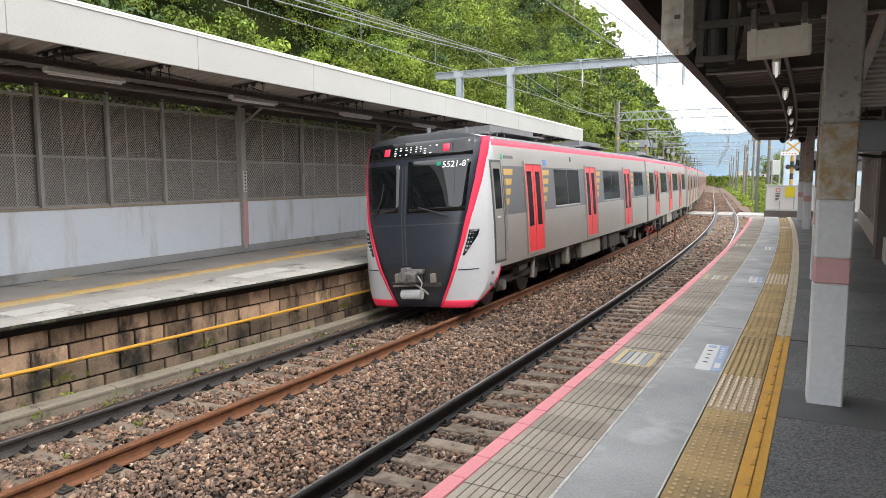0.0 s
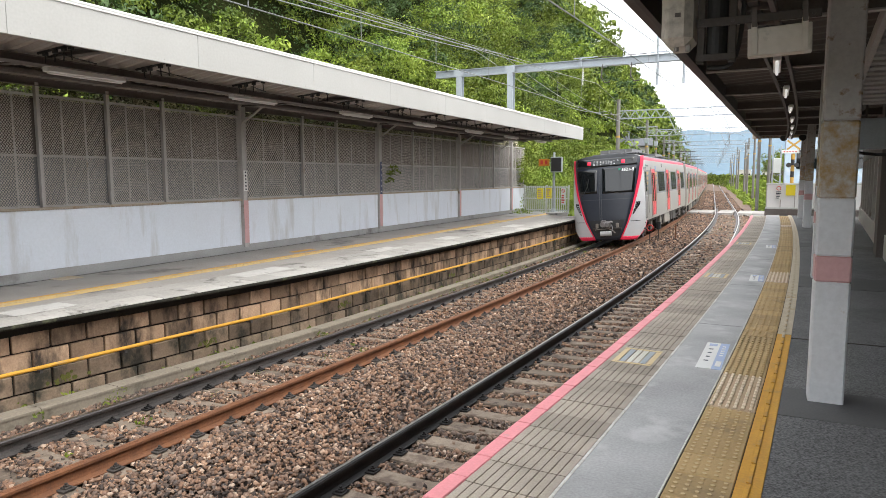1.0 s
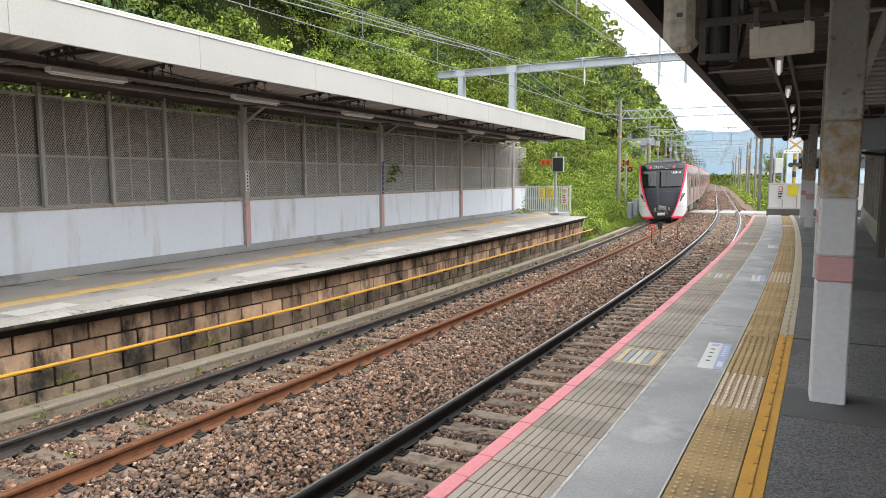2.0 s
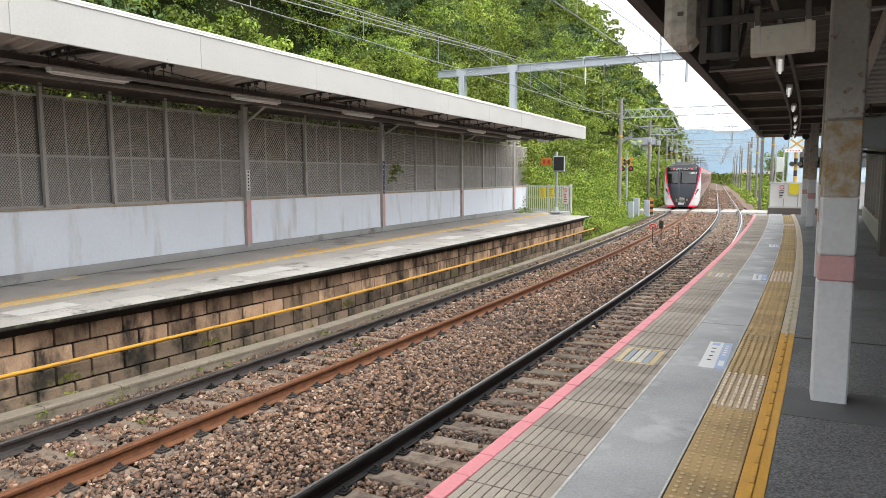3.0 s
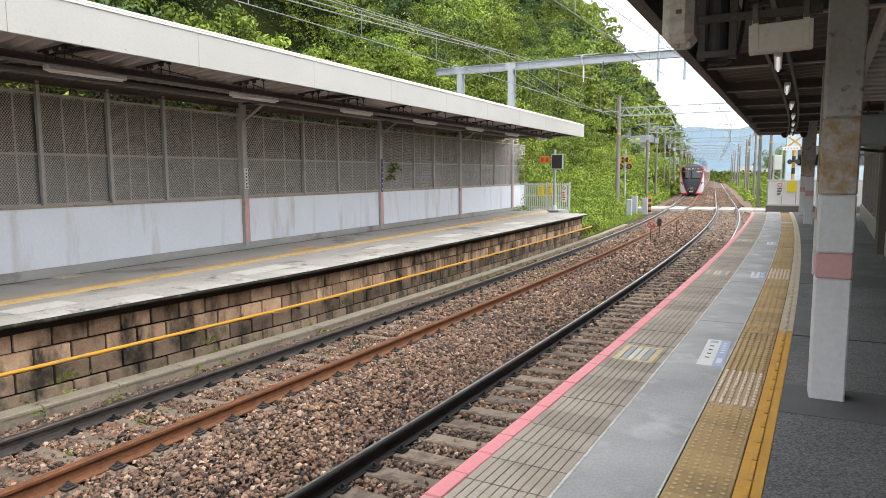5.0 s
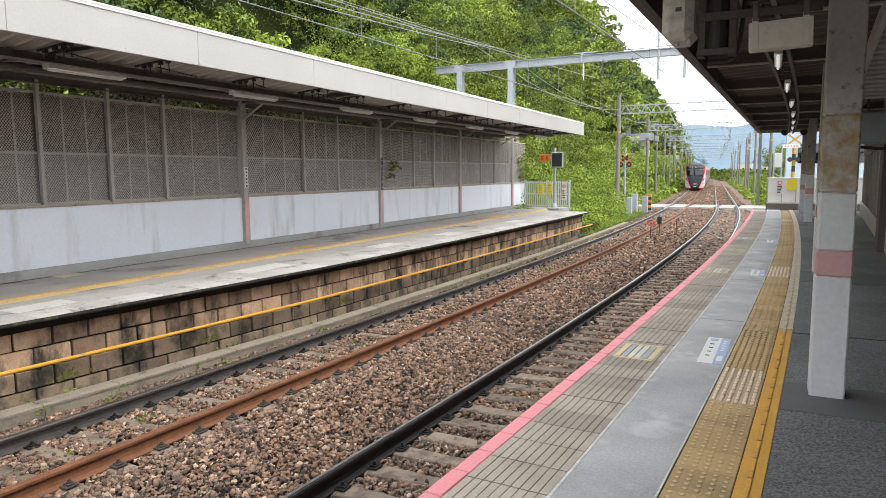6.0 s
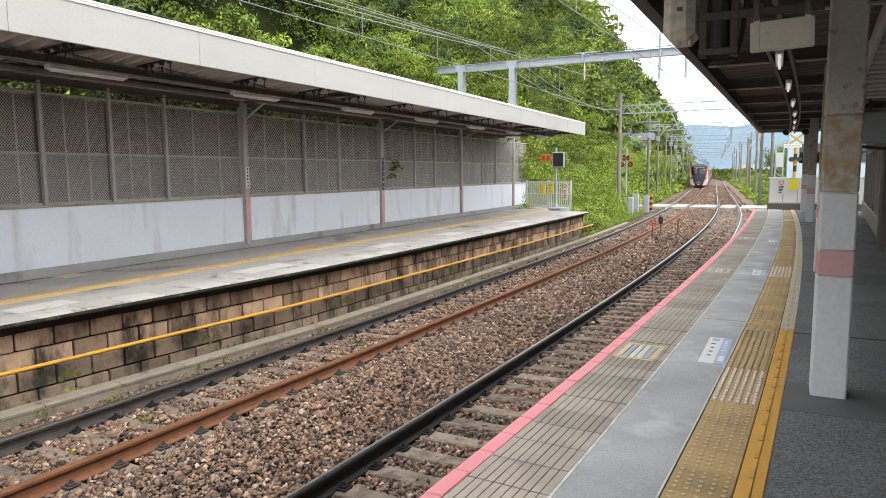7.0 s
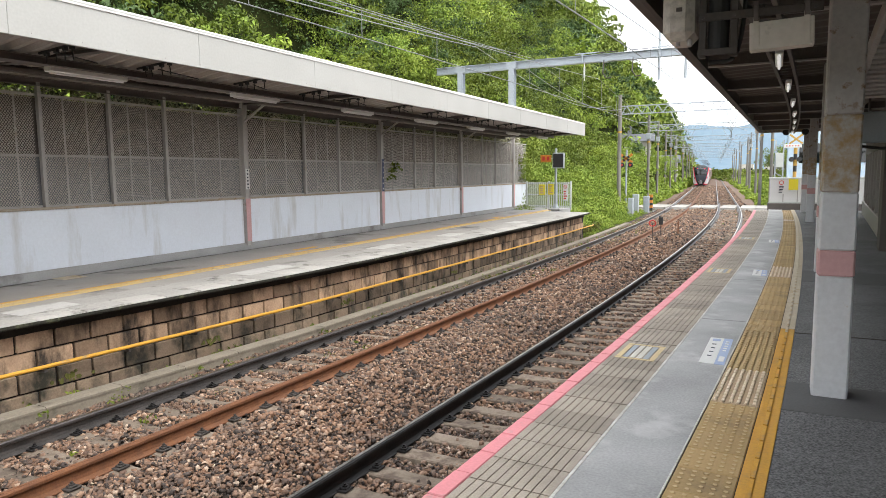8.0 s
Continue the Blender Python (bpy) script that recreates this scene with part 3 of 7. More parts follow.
def zero(y):
    return 0.0


def soup(name, verts, quads, mat, size=4):
    """One mesh from arrays: verts (n, 3), faces of the same corner count."""
    me = bpy.data.meshes.new(name)
    nf = len(quads)
    me.vertices.add(len(verts))
    me.vertices.foreach_set("co", np.asarray(verts, np.float32).ravel())
    me.loops.add(nf * size)
    me.loops.foreach_set("vertex_index", np.asarray(quads, np.int32).ravel())
    me.polygons.add(nf)
    me.polygons.foreach_set("loop_start", np.arange(nf, dtype=np.int32) * size)
    me.update(calc_edges=True)
    me.materials.append(mat)
    return me

# ------------------------------------------------------------------ ground, ballast, tracks
L1, L2, R1, R2 = -6.5, -5.03, -2.97, -1.5      # rail heads, counted from the curve
ZR, ZL = 1.10, 0.99                            # tops of the two platforms
FAR = 330.0
TIES = ((-6.45, 0.485), (-6.68, 0.502))         # first sleeper and spacing of each track


def build_ground():
    bm = bmesh.new()
    vs = [bm.verts.new(p) for p in ((-2500, -600, -0.75), (2500, -600, -0.75), (2500, 4200, -0.75), (-2500, 4200, -0.75))]
    bm.faces.new(vs)
    tagged(part("ground", bm, M["ground"]), "flat grassy earth under and beside the railway", "ground", kind="structure")
    bm = bmesh.new()
    ys = [-14 + 2 * i for i in range(30)] + [46 + 8 * i for i in range(36)]
    cols = (-8.9, -7.4, -7.0, -6.75, -5.0, -4.4, -3.4, -2.7, -1.2, -0.6, 1.6)
    rows = []
    for y in ys:
        c = cant(y)
        hs = (-0.6, -0.25, -0.22, -0.25, c - 0.24, c * 0.5 - 0.12, -0.16, -0.25, c - 0.24, c - 0.27, -0.7)
        rows.append([bm.verts.new((x + S(y), y, z)) for x, z in zip(cols, hs)])
    for a, b in zip(rows[:-1], rows[1:]):
        for j in range(len(cols) - 1):
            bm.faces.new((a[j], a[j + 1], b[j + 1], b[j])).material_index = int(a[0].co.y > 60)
    tagged(part("ballast_bed", bm, [M["ballast"], M["ballast_far"]], smooth=True), "brown crushed stone ballast bed of two tracks, near part darkened as gap shade", "ballast", kind="structure")


def rail_profile():
    half = [(0.075, 0.0), (0.075, 0.012), (0.018, 0.032), (0.009, 0.06), (0.009, 0.118), (0.036, 0.132), (0.036, 0.158), (0.026, 0.172)]
    pts = half + [(-x, z) for x, z in reversed(half)]
    return [(x, z - 0.172) for x, z in pts]


def build_rails():
    for base, body, raised, label in ((L1, "rail_dark", False, "dark worn steel rail on concrete sleepers"),
                                      (L2, "rail_rust", True, "rust-brown steel rail on concrete sleepers"),
                                      (R1, "rail_black", False, "black greased steel rail with a bright worn edge"),
                                      (R2, "rail_dark", True, "dark steel rail close under the platform edge")):
        prof = [(x + base, z) for x, z in rail_profile()]
        e = thing("rail", label, "rail", "running rails")
        bm = along(bmesh.new(), prof, -14, FAR, 1.5, rise=cant if raised else None)
        part("rail_body", bm, M[body], e)
        w = {L1: (-0.026, 0.024), L2: (-0.02, 0.012), R1: (-0.036, -0.004), R2: (-0.02, 0.02)}[base]
        bm = along(bmesh.new(), rect(base + w[0], base + w[1], -0.001, 0.003), -14, FAR, 1.5, rise=cant if raised else None)
        part("running_surface", bm, M["rail_top"] if base != L2 else M["rail_rust"], e, "worn rail head")
    # check rails through the foot crossing
    for base in (R1 + 0.12, R2 - 0.12, L1 + 0.12, L2 - 0.12):
        prof = [(x + base, z) for x, z in rail_profile()]
        y0 = 36 if base > -4 else 49
        tagged(part("check_rail", along(bmesh.new(), prof, y0, 62, 1.5, rise=None), M["rail_dark"]),
               "short steel check rail beside the running rail at the crossing", "rail", "check rails")


def sleeper_mesh():
    bm = bmesh.new()
    # tapered concrete sleeper, 2.0 m long, lower in the middle
    ys = ((-1.02, -0.02), (-0.75, 0.0), (-0.5, -0.01), (0.0, -0.035), (0.5, -0.01), (0.75, 0.0), (1.02, -0.02))
    rings = []
    for x, dz in ys:
        w = 0.115 if abs(x) > 0.4 else 0.10
        rings.append([bm.verts.new((x, y, z)) for y, z in ((-w - 0.02, -0.2), (w + 0.02, -0.2), (w, dz - 0.012), (w - 0.015, dz), (-w + 0.015, dz), (-w, dz - 0.012))])
    for a, b in zip(rings[:-1], rings[1:]):
        for j in range(6):
            bm.faces.new((a[j], a[(j + 1) % 6], b[(j + 1) % 6], b[j]))
    bm.faces.new(rings[0])
    bm.faces.new(rings[-1])
    return mesh_of(bm, "sleeper", M["sleeper"])


def clip_mesh(mat):
    bm = bmesh.new()
    box(bm, -0.06, 0.05, -0.065, 0.065, 0.0, 0.018, 0.004)
    box(bm, -0.045, 0.035, -0.035, 0.035, 0.018, 0.036, 0.006)
    tube(bm, (0.0, 0, 0.03), (0.0, 0, 0.068), 0.014, seg=6)
    tube(bm, (0.0, 0, 0.036), (0.0, 0, 0.05), 0.026, seg=6)
    return mesh_of(bm, "rail_clip", mat)


def build_sleepers():
    me, near = sleeper_mesh(), (clip_mesh(M["rail_black"]), clip_mesh(M["t_under"]))
    rnd = random.Random(4)
    far_bm = bmesh.new()
    for (a, b), (y, pitch) in zip(((L1, L2), (R1, R2)), TIES):
        mid = (a + b) / 2
        while y < 64:
            c = cant(y)
            slope = math.degrees(math.atan2(c, 1.47))
            m = pose(mid + S(y), y, c / 2 - 0.168, 0, -slope, -math.degrees(math.atan((y - 27) / 400)) * -1 + rnd.uniform(-0.6, 0.6))
            if y < 42:
                ob = new("sleeper", me)
                ob.matrix_basis = m
                tagged(ob, "brown dust-stained concrete sleeper half buried in ballast", "sleeper", "concrete sleepers")
                if y < 24:
                    for x, s in ((-0.735, -1), (-0.735, 1), (0.735, -1), (0.735, 1)):
                        cl = new("rail_clip", near[1] if (a == L1 and x > 0) else near[0])
                        cl.parent = ob
                        cl.matrix_basis = pose(x + s * 0.115, 0, 0.0, 0, 0, 0 if s > 0 else 180)
            else:
                box(far_bm, -1.0, 1.0, -0.11, 0.11, -0.1, 0.0, 0, m)
            y += pitch
    tagged(part("far_sleepers", far_bm, M["sleeper"]), "rows of concrete sleepers far along the tracks", "sleeper", kind="stuff")


def build_stones():
    """Loose crushed ballast: angular broken blocks, finer near the platform, heaped between the tracks."""
    rng = np.random.default_rng(7)
    base = np.array([(x, y, z) for z in (-1, 1) for y in (-1, 1) for x in (-1, 1)], float)
    quad = np.array([(4, 5, 7, 6), (0, 1, 5, 4), (3, 2, 6, 7), (2, 0, 4, 6), (1, 3, 7, 5)])      # no underside
    V, F, n0 = [], [], 0
    for y0, y1, dens, size in ((-6.5, 3.1, 190, 0.042), (3.1, 6.0, 1400, 0.0205), (6.0, 11.0, 1050, 0.022), (11.0, 18.0, 560, 0.027), (18.0, 28.0, 260, 0.036),
                               (28.0, 50.0, 135, 0.04), (50.0, 90.0, 60, 0.048), (90.0, 140.0, 24, 0.058)):
        n = int((y1 - y0) * 6.7 * dens)
        u = rng.uniform(-7.35, -0.75, n)
        y = rng.uniform(y0, y1, n)
        keep = np.ones(n, bool)
        for r in (L1, L2, R1, R2):
            keep &= np.abs(u - r) > 0.085
        for mid, start, pitch in (((L1 + L2) / 2, *TIES[0]), ((R1 + R2) / 2, *TIES[1])):       # sparser on the sleepers
            inside = np.abs(u - mid) < 1.0
            ph = ((y - start) / pitch) % 1.0
            on = inside & ((ph < 0.215) | (ph > 0.785))
            keep &= ~(on & (rng.uniform(0, 1, n) < 0.87))
        u, y = u[keep], y[keep]
        n = len(u)
        t = np.clip((58 - y) / 24, 0, 1)
        c = 0.105 * t * t * (3 - 2 * t)
        hx = np.array([-7.4, -7.0, -6.75, -5.0, -4.4, -3.4, -2.7, -1.2, -0.6])
        lo = np.array([-0.25, -0.20, -0.20, -0.195, -0.11, -0.15, -0.20, -0.195, -0.25])
        hi = lo + np.array([0, 0, 0, 1, 0.5, 0, 0, 1, 1]) * 0.105
        z = np.interp(u, hx, lo) + (np.interp(u, hx, hi) - np.interp(u, hx, lo)) * c / 0.105
        heap = 0.04 * np.exp(-((u + 4.0) / 0.7) ** 2)
        x = u + np.where(y < 58, -(y - 27) ** 2 / 800, -1.2013 - 0.0775 * (y - 58))
        s = size * rng.uniform(0.35, 1.4, n) ** 1.15
        sc = s[:, None] * np.stack([rng.uniform(0.75, 1.3, n), rng.uniform(0.5, 1.0, n), rng.uniform(0.32, 0.72, n)], 1)
        pts = base[None] * rng.uniform(0.5, 1.12, (n, 8, 3)) * sc[:, None, :]
        a, b, g = rng.uniform(0, math.tau, n), rng.normal(0, 0.45, n), rng.normal(0, 0.45, n)
        ca, sa, cb, sb, cg, sg = np.cos(a), np.sin(a), np.cos(b), np.sin(b), np.cos(g), np.sin(g)
        px, py, pz = pts[..., 0], pts[..., 1], pts[..., 2]
        px, pz = px * cb[:, None] + pz * sb[:, None], -px * sb[:, None] + pz * cb[:, None]
        py, pz = py * cg[:, None] - pz * sg[:, None], py * sg[:, None] + pz * cg[:, None]
        px, py = px * ca[:, None] - py * sa[:, None], px * sa[:, None] + py * ca[:, None]
        pts = np.stack([px, py, pz], 2) + np.stack([x, y, z + heap + rng.uniform(-1.1, 0.95, n) * s], 1)[:, None, :]
        V.append(pts.reshape(-1, 3))
        F.append((quad[None] + (np.arange(n) * 8)[:, None, None] + n0).reshape(-1, 4))
        n0 += n * 8
    ob = new("ballast_stones", soup("ballast_stones", np.concatenate(V), np.concatenate(F), M["stone"], 4))
    tagged(ob, "loose brown and grey crushed ballast stones", "ballast", kind="stuff")


# ------------------------------------------------------------------ near platform
def build_right_platform():
    y0, y1 = -10.0, 31.75
    p = thing("platform_near", "station platform with grooved edge tiles and tactile paving", "platform", kind="structure")
    bm = along(bmesh.new(), [(-0.80, ZR - 0.03), (7.5, ZR - 0.03), (7.5, -0.75), (-0.55, -0.75), (-0.55, 0.82), (-0.80, 0.82)], y0, y1, 1)
    part("slab", bm, M["concrete"], p)
    part("concrete_strip", along(bmesh.new(), rect(-0.245, 0.215, ZR - 0.03, ZR), y0, y1, 1), M["strip"], p, "pale trowelled concrete strip")
    part("white_joint", along(bmesh.new(), rect(-0.264, -0.246, ZR - 0.03, ZR + 0.002), y0, y1, 1), M["joint"], p)
    part("white_joint", along(bmesh.new(), rect(0.2155, 0.2265, ZR - 0.03, ZR + 0.002), y0, y1, 1), M["joint"], p)
    part("tactile_bed", along(bmesh.new(), rect(0.2275, 0.555, ZR - 0.031, ZR - 0.006), y0, y1, 1), M["groove"], p)
    part("asphalt", along(bmesh.new(), rect(0.688, 7.5, ZR - 0.03, ZR - 0.002), y0, y1, 1), M["asphalt"], p, "dark patched asphalt surface")
    part("yellow_line", along(bmesh.new(), rect(0.556, 0.686, ZR - 0.03, ZR + 0.003), y0, 7.70, 0.7), M["yellow"], p, "worn yellow painted line")
    part("white_line", along(bmesh.new(), rect(0.556, 0.686, ZR - 0.03, ZR + 0.003), 7.715, y1, 1), M["cream"], p, "worn cream painted line")
    # raised guide bar on the line, one short bar after another
    bar_me = {}
    for key in ("yellow", "cream"):
        bar_me[key] = mesh_of(bbox(-0.014, 0.014, -0.13, 0.13, 0, 0.008, 0.003), "guide_bar", M[key])
    y = -5.54
    while y < 30:
        ob = new("guide_bar", bar_me["yellow" if y < 7.6 else "cream"])
        ob.parent = p
        ob.matrix_basis = pose(0.617 + S(y), y, ZR + 0.003, 0, 0, math.degrees(math.atan((y - 27) / 400)))
        y += 0.287
    # concrete patches round the columns and cross joints in the asphalt
    for ya, yb, w in ((5.05, 5.75, 3.4), (11.2, 12.4, 2.2), (17.6, 18.2, 2.0), (23.9, 24.5, 1.6)):
        part("concrete_patch", along(bmesh.new(), rect(0.69, 0.69 + w, ZR - 0.003, ZR + 0.002), ya, yb, 0.35), M["patch"], p,
             "smooth dark cement patch")
    for ya in (2.4, 7.9, 11.0, 14.6, 19.0, 23.5):
        part("strip_joint", along(bmesh.new(), rect(-0.24, 0.21, ZR - 0.001, ZR + 0.0012), ya, ya + 0.012, 0.012), M["seam"], p)
    for ya in (7.55,):
        part("expansion_joint", along(bmesh.new(), rect(0.69, 5.0, ZR - 0.002, ZR + 0.0015), ya, ya + 0.03, 0.03), M["groove"], p)


def grooved_tile_mesh(mats):
    """0.57 m wide, 0.3 m long edge tile: long ribs with dark grooves between."""
    bm = bmesh.new()
    box(bm, 0.0, 0.468, -0.150, 0.150, -0.03, -0.008, mi=1)
    n, w = 9, 0.468 / 9
    for i in range(n):
        box(bm, i * w + 0.003, (i + 1) * w - 0.003, -0.150, 0.150, -0.0082, 0.0)
    return mesh_of(bm, "edge_tile", mats)


def tactile_mesh(mat, bars, pale=False):
    bm = bmesh.new()
    box(bm, -0.158, 0.158, -0.1505, 0.1505, -0.03, 0.0, 0.004)
    if bars:
        for i in range(6):
            for k in range(4):
                x, y = -0.1275 + i * 0.051, -0.113 + k * 0.0755
                box(bm, x - 0.0115, x + 0.0115, y - 0.024, y + 0.024, 0, 0.013, 0.004, mi=1 if pale else 0)
    else:
        for i in range(5):
            for k in range(5):
                x, y = -0.12 + i * 0.06, -0.116 + k * 0.058
                ring = [bm.verts.new((x + 0.0175 * math.cos(a * math.tau / 8), y + 0.0175 * math.sin(a * math.tau / 8), 0.0)) for a in range(8)]
                top = [bm.verts.new((x + 0.0125 * math.cos(a * math.tau / 8), y + 0.0125 * math.sin(a * math.tau / 8), 0.005)) for a in range(8)]
                for a in range(8):
                    bm.faces.new((ring[a], ring[(a + 1) % 8], top[(a + 1) % 8], top[a]))
                bm.faces.new(top).material_index = 1       # dome tops rubbed pale by shoes
    return mesh_of(bm, "tactile_tile", [mat, M["tactile_peg"] if pale else M["tactile_rub"]])


def build_platform_pieces():
    p = bpy.data.objects["platform_near"]
    rnd = random.Random(2)
    grey = grooved_tile_mesh([M["grooved"], M["groove"]])
    pale = grooved_tile_mesh([M["tactile_pale"], M["groove"]])
    pink = mesh_of(bbox(-0.84, -0.735, -0.1515, 0.1515, -0.28, 0.0, 0.006), "edge_stone", M["pink"])
    dots, bars = tactile_mesh(M["tactile"], False), tactile_mesh(M["tactile_pale"], True, True)
    worn = tactile_mesh(M["tactile_mid"], True)
    n = int((31.0 + 5.7) / 0.307)
    for i in range(n):
        y = -5.5635 + i * 0.307
        a = math.degrees(math.atan((y - 27) / 400))
        for name, me, dx in (("edge_stone", pink, 0.0), ("edge_tile", grey, -0.733)):
            ob = new(name, me)
            ob.parent = p
            ob.matrix_basis = pose(S(y) + dx, y, ZR + rnd.uniform(-0.002, 0.002), 0, 0, a)
            if me is pink and i == 0:
                tagged(ob, "pink painted platform edge stone")
        if 5.02 < y < 5.95:
            me = bars
        elif 5.95 <= y < 7.35 or 11.6 < y < 12.6 or 24.4 < y < 25.0:
            me = bars if y > 8 else worn
        else:
            me = dots
        ob = new("tactile_tile", me)
        ob.parent = p
        ob.matrix_basis = pose(S(y) + 0.391, y, ZR + rnd.uniform(-0.001, 0.002), 0, 0, a)


# ------------------------------------------------------------------ far platform
XW = -11.3


def lo_off(y):
    return S(y) + flare(y)


def build_left_platform():
    y0, y1 = -10.0, 29.3
    p = thing("platform_far", "station platform with weathered concrete edge and block wall", "platform", kind="structure")
    n = 42
    bm = bmesh.new()
    rings = []
    for i in range(n + 1):
        y = y0 + (y1 - y0) * i / n
        o = lo_off(y)
        rings.append([bm.verts.new(q) for q in ((-7.62 + o, y, -0.75), (-7.62 + o, y, ZL - 0.15), (-7.62 + o, y, ZL - 0.012), (-13.0, y, ZL - 0.012), (-13.0, y, -0.75))])
    for a, b in zip(rings[:-1], rings[1:]):
        for j in range(5):
            bm.faces.new((a[j], a[(j + 1) % 5], b[(j + 1) % 5], b[j]))
    bm.faces.new(rings[0]), bm.faces.new(rings[-1])
    # where the core shows under the coping its black stands for shadow
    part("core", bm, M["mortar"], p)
    bm = bmesh.new()
    box(bm, -13.0, -9.3, 29.3, 33.2, -0.75, ZL - 0.012)
    part("end_slab", bm, M["concrete"], p)
    bm = bmesh.new()
    rings = []
    for i in range(n + 1):
        y = y0 + (y1 - y0) * i / n
        rings.append([bm.verts.new(q) for q in ((-8.32 + lo_off(y), y, ZL - 0.012), (-8.32 + lo_off(y), y, ZL - 0.003), (-11.2, y, ZL - 0.003), (-11.2, y, ZL - 0.012))])
    for a, b in zip(rings[:-1], rings[1:]):
        for j in range(4):
            bm.faces.new((a[j], a[(j + 1) % 4], b[(j + 1) % 4], b[j]))
    bm.faces.new(rings[0]), bm.faces.new(rings[-1])
    part("asphalt", bm, M["asphalt_l"], p, "pale worn asphalt surface")
    part("concrete_band", along(bmesh.new(), rect(-8.32, -7.76, ZL - 0.012, ZL - 0.001), y0, y1, 1, off=lo_off), M["coping"], p, "pale concrete band")
    part("solid_line", bbox(-9.74, -9.66, y0, y1 + 1.5, ZL - 0.004, ZL + 0.004), M["yellow"], p, "worn yellow painted line")
    bm = bmesh.new()
    box(bm, -9.655, -9.40, y0, y1 + 1.5, ZL - 0.004, ZL + 0.002)
    for i in range(270):
        y = 2.6 + i * 0.1
        for k in range(3):
            x = -9.62 + k * 0.08
            box(bm, x - 0.022, x + 0.022, y - 0.022, y + 0.022, ZL + 0.002, ZL + 0.008)
    part("warning_strip", bm, M["warn"], p, "faded yellow warning strip with raised dots")
    for ya, xa, w, l, key in ((5.15, -8.30, 0.42, 0.85, "patch_white"), (9.0, -8.25, 0.5, 1.3, "patch_white"), (13.4, -8.35, 0.45, 1.1, "patch_white"), (16.8, -8.3, 0.5, 1.0, "patch_white"),
                              (7.35, -10.75, 0.42, 0.42, "cream"), (12.5, -9.95, 0.18, 0.8, "yellow"), (22.0, -8.3, 0.5, 1.2, "patch_white"), (24.5, -9.95, 0.18, 0.8, "yellow")):
        m = Matrix.Translation((xa + lo_off(ya) * 0.6, ya, ZL))
        part("painted_patch", bbox(-w / 2, w / 2, 0, l, -0.003, 0.003, 0, m), M[key], p, "faded painted boarding mark")
    part("yellow_pipe", along(bmesh.new(), [(-7.42 + 0.024 * math.cos(a * math.tau / 8), 0.35 + 0.026 * math.sin(a * math.tau / 8)) for a in range(8)], y0, 30.4, 1, off=lo_off), M["yellow"], p,
         "yellow cable pipe along the wall")
    bm = bmesh.new()
    for i in range(30):
        y = -4 + i * 1.15
        box(bm, -7.62 + lo_off(y), -7.40 + lo_off(y), y - 0.02, y + 0.02, 0.28, 0.318)
    part("pipe_bracket", bm, M["rail_dark"], p)
    k = thing("cable_trough", "weathered grey concrete cable trough beside the track", "cable trough", kind="structure")
    part("trough_body", along(bmesh.new(), rect(-7.36, -7.13, -0.5, -0.12), y0, 38, 1, off=lo_off), M["trough"], k)
    bm = bmesh.new()
    y = y0
    while y < 38:
        along(bm, [(-7.37, -0.118), (-7.12, -0.118), (-7.12, -0.085), (-7.14, -0.07), (-7.35, -0.07), (-7.37, -0.085)], y + 0.006, y + 0.994, 1, off=lo_off)
        y += 1.0
    part("trough_lids", bm, M["trough"], k)


def build_block_wall():
    p = bpy.data.objects["platform_far"]
    rnd = random.Random(8)
    shape = (-0.07, 0.03, -0.225, 0.225, 0.0, 0.240, 0.008)
    mesh, low = mesh_of(bbox(*shape), "block", M["block"]), mesh_of(bbox(*shape), "block", M["block_damp"])
    for r in range(4):
        y = 3.049 + (0 if r % 2 else 0.2395)
        while y < 29.1:
            o = -7.60 + lo_off(y)
            ob = new("block", mesh if r < 2 else low)
            ob.parent = p
            ob.matrix_basis = pose(o + rnd.uniform(-0.008, 0.008), y, 0.560 - r * 0.265 + rnd.uniform(-0.004, 0.004), rnd.uniform(-0.3, 0.3), rnd.uniform(-0.8, 0.8),
                                   line_turn(y) + rnd.uniform(-0.4, 0.4))
            y += 0.479
    stone = mesh_of(bbox(-0.46, 0.0, -0.2975, 0.2975, -0.055, 0.0, 0.010), "coping_stone", M["coping"])
    y = 0.0
    while y < 29.1:
        ob = new("coping_stone", stone)
        ob.parent = p
        ob.matrix_basis = pose(-7.30 + lo_off(y) + rnd.uniform(-0.006, 0.006), y, ZL + rnd.uniform(-0.002, 0.003), 0, 0, line_turn(y) + rnd.uniform(-0.15, 0.15))
        y += 0.6
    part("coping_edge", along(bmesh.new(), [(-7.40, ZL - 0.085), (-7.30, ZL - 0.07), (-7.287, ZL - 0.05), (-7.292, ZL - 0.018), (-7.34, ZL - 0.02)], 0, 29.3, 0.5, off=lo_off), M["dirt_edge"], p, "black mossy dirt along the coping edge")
    # band coloured for the coping's shadow and the black staining there
    part("soot_line", along(bmesh.new(), [(-7.61, 0.785), (-7.575, 0.775), (-7.562, 0.79), (-7.562, 0.925), (-7.61, 0.925)], 0, 29.3, 0.5, off=lo_off), M["mortar"], p, "black band under the coping, its shadow and staining as colour")


def line_turn(y):
    return math.degrees(math.atan((y - 27) / 400 - (0.05 if y < 10 else 0)))


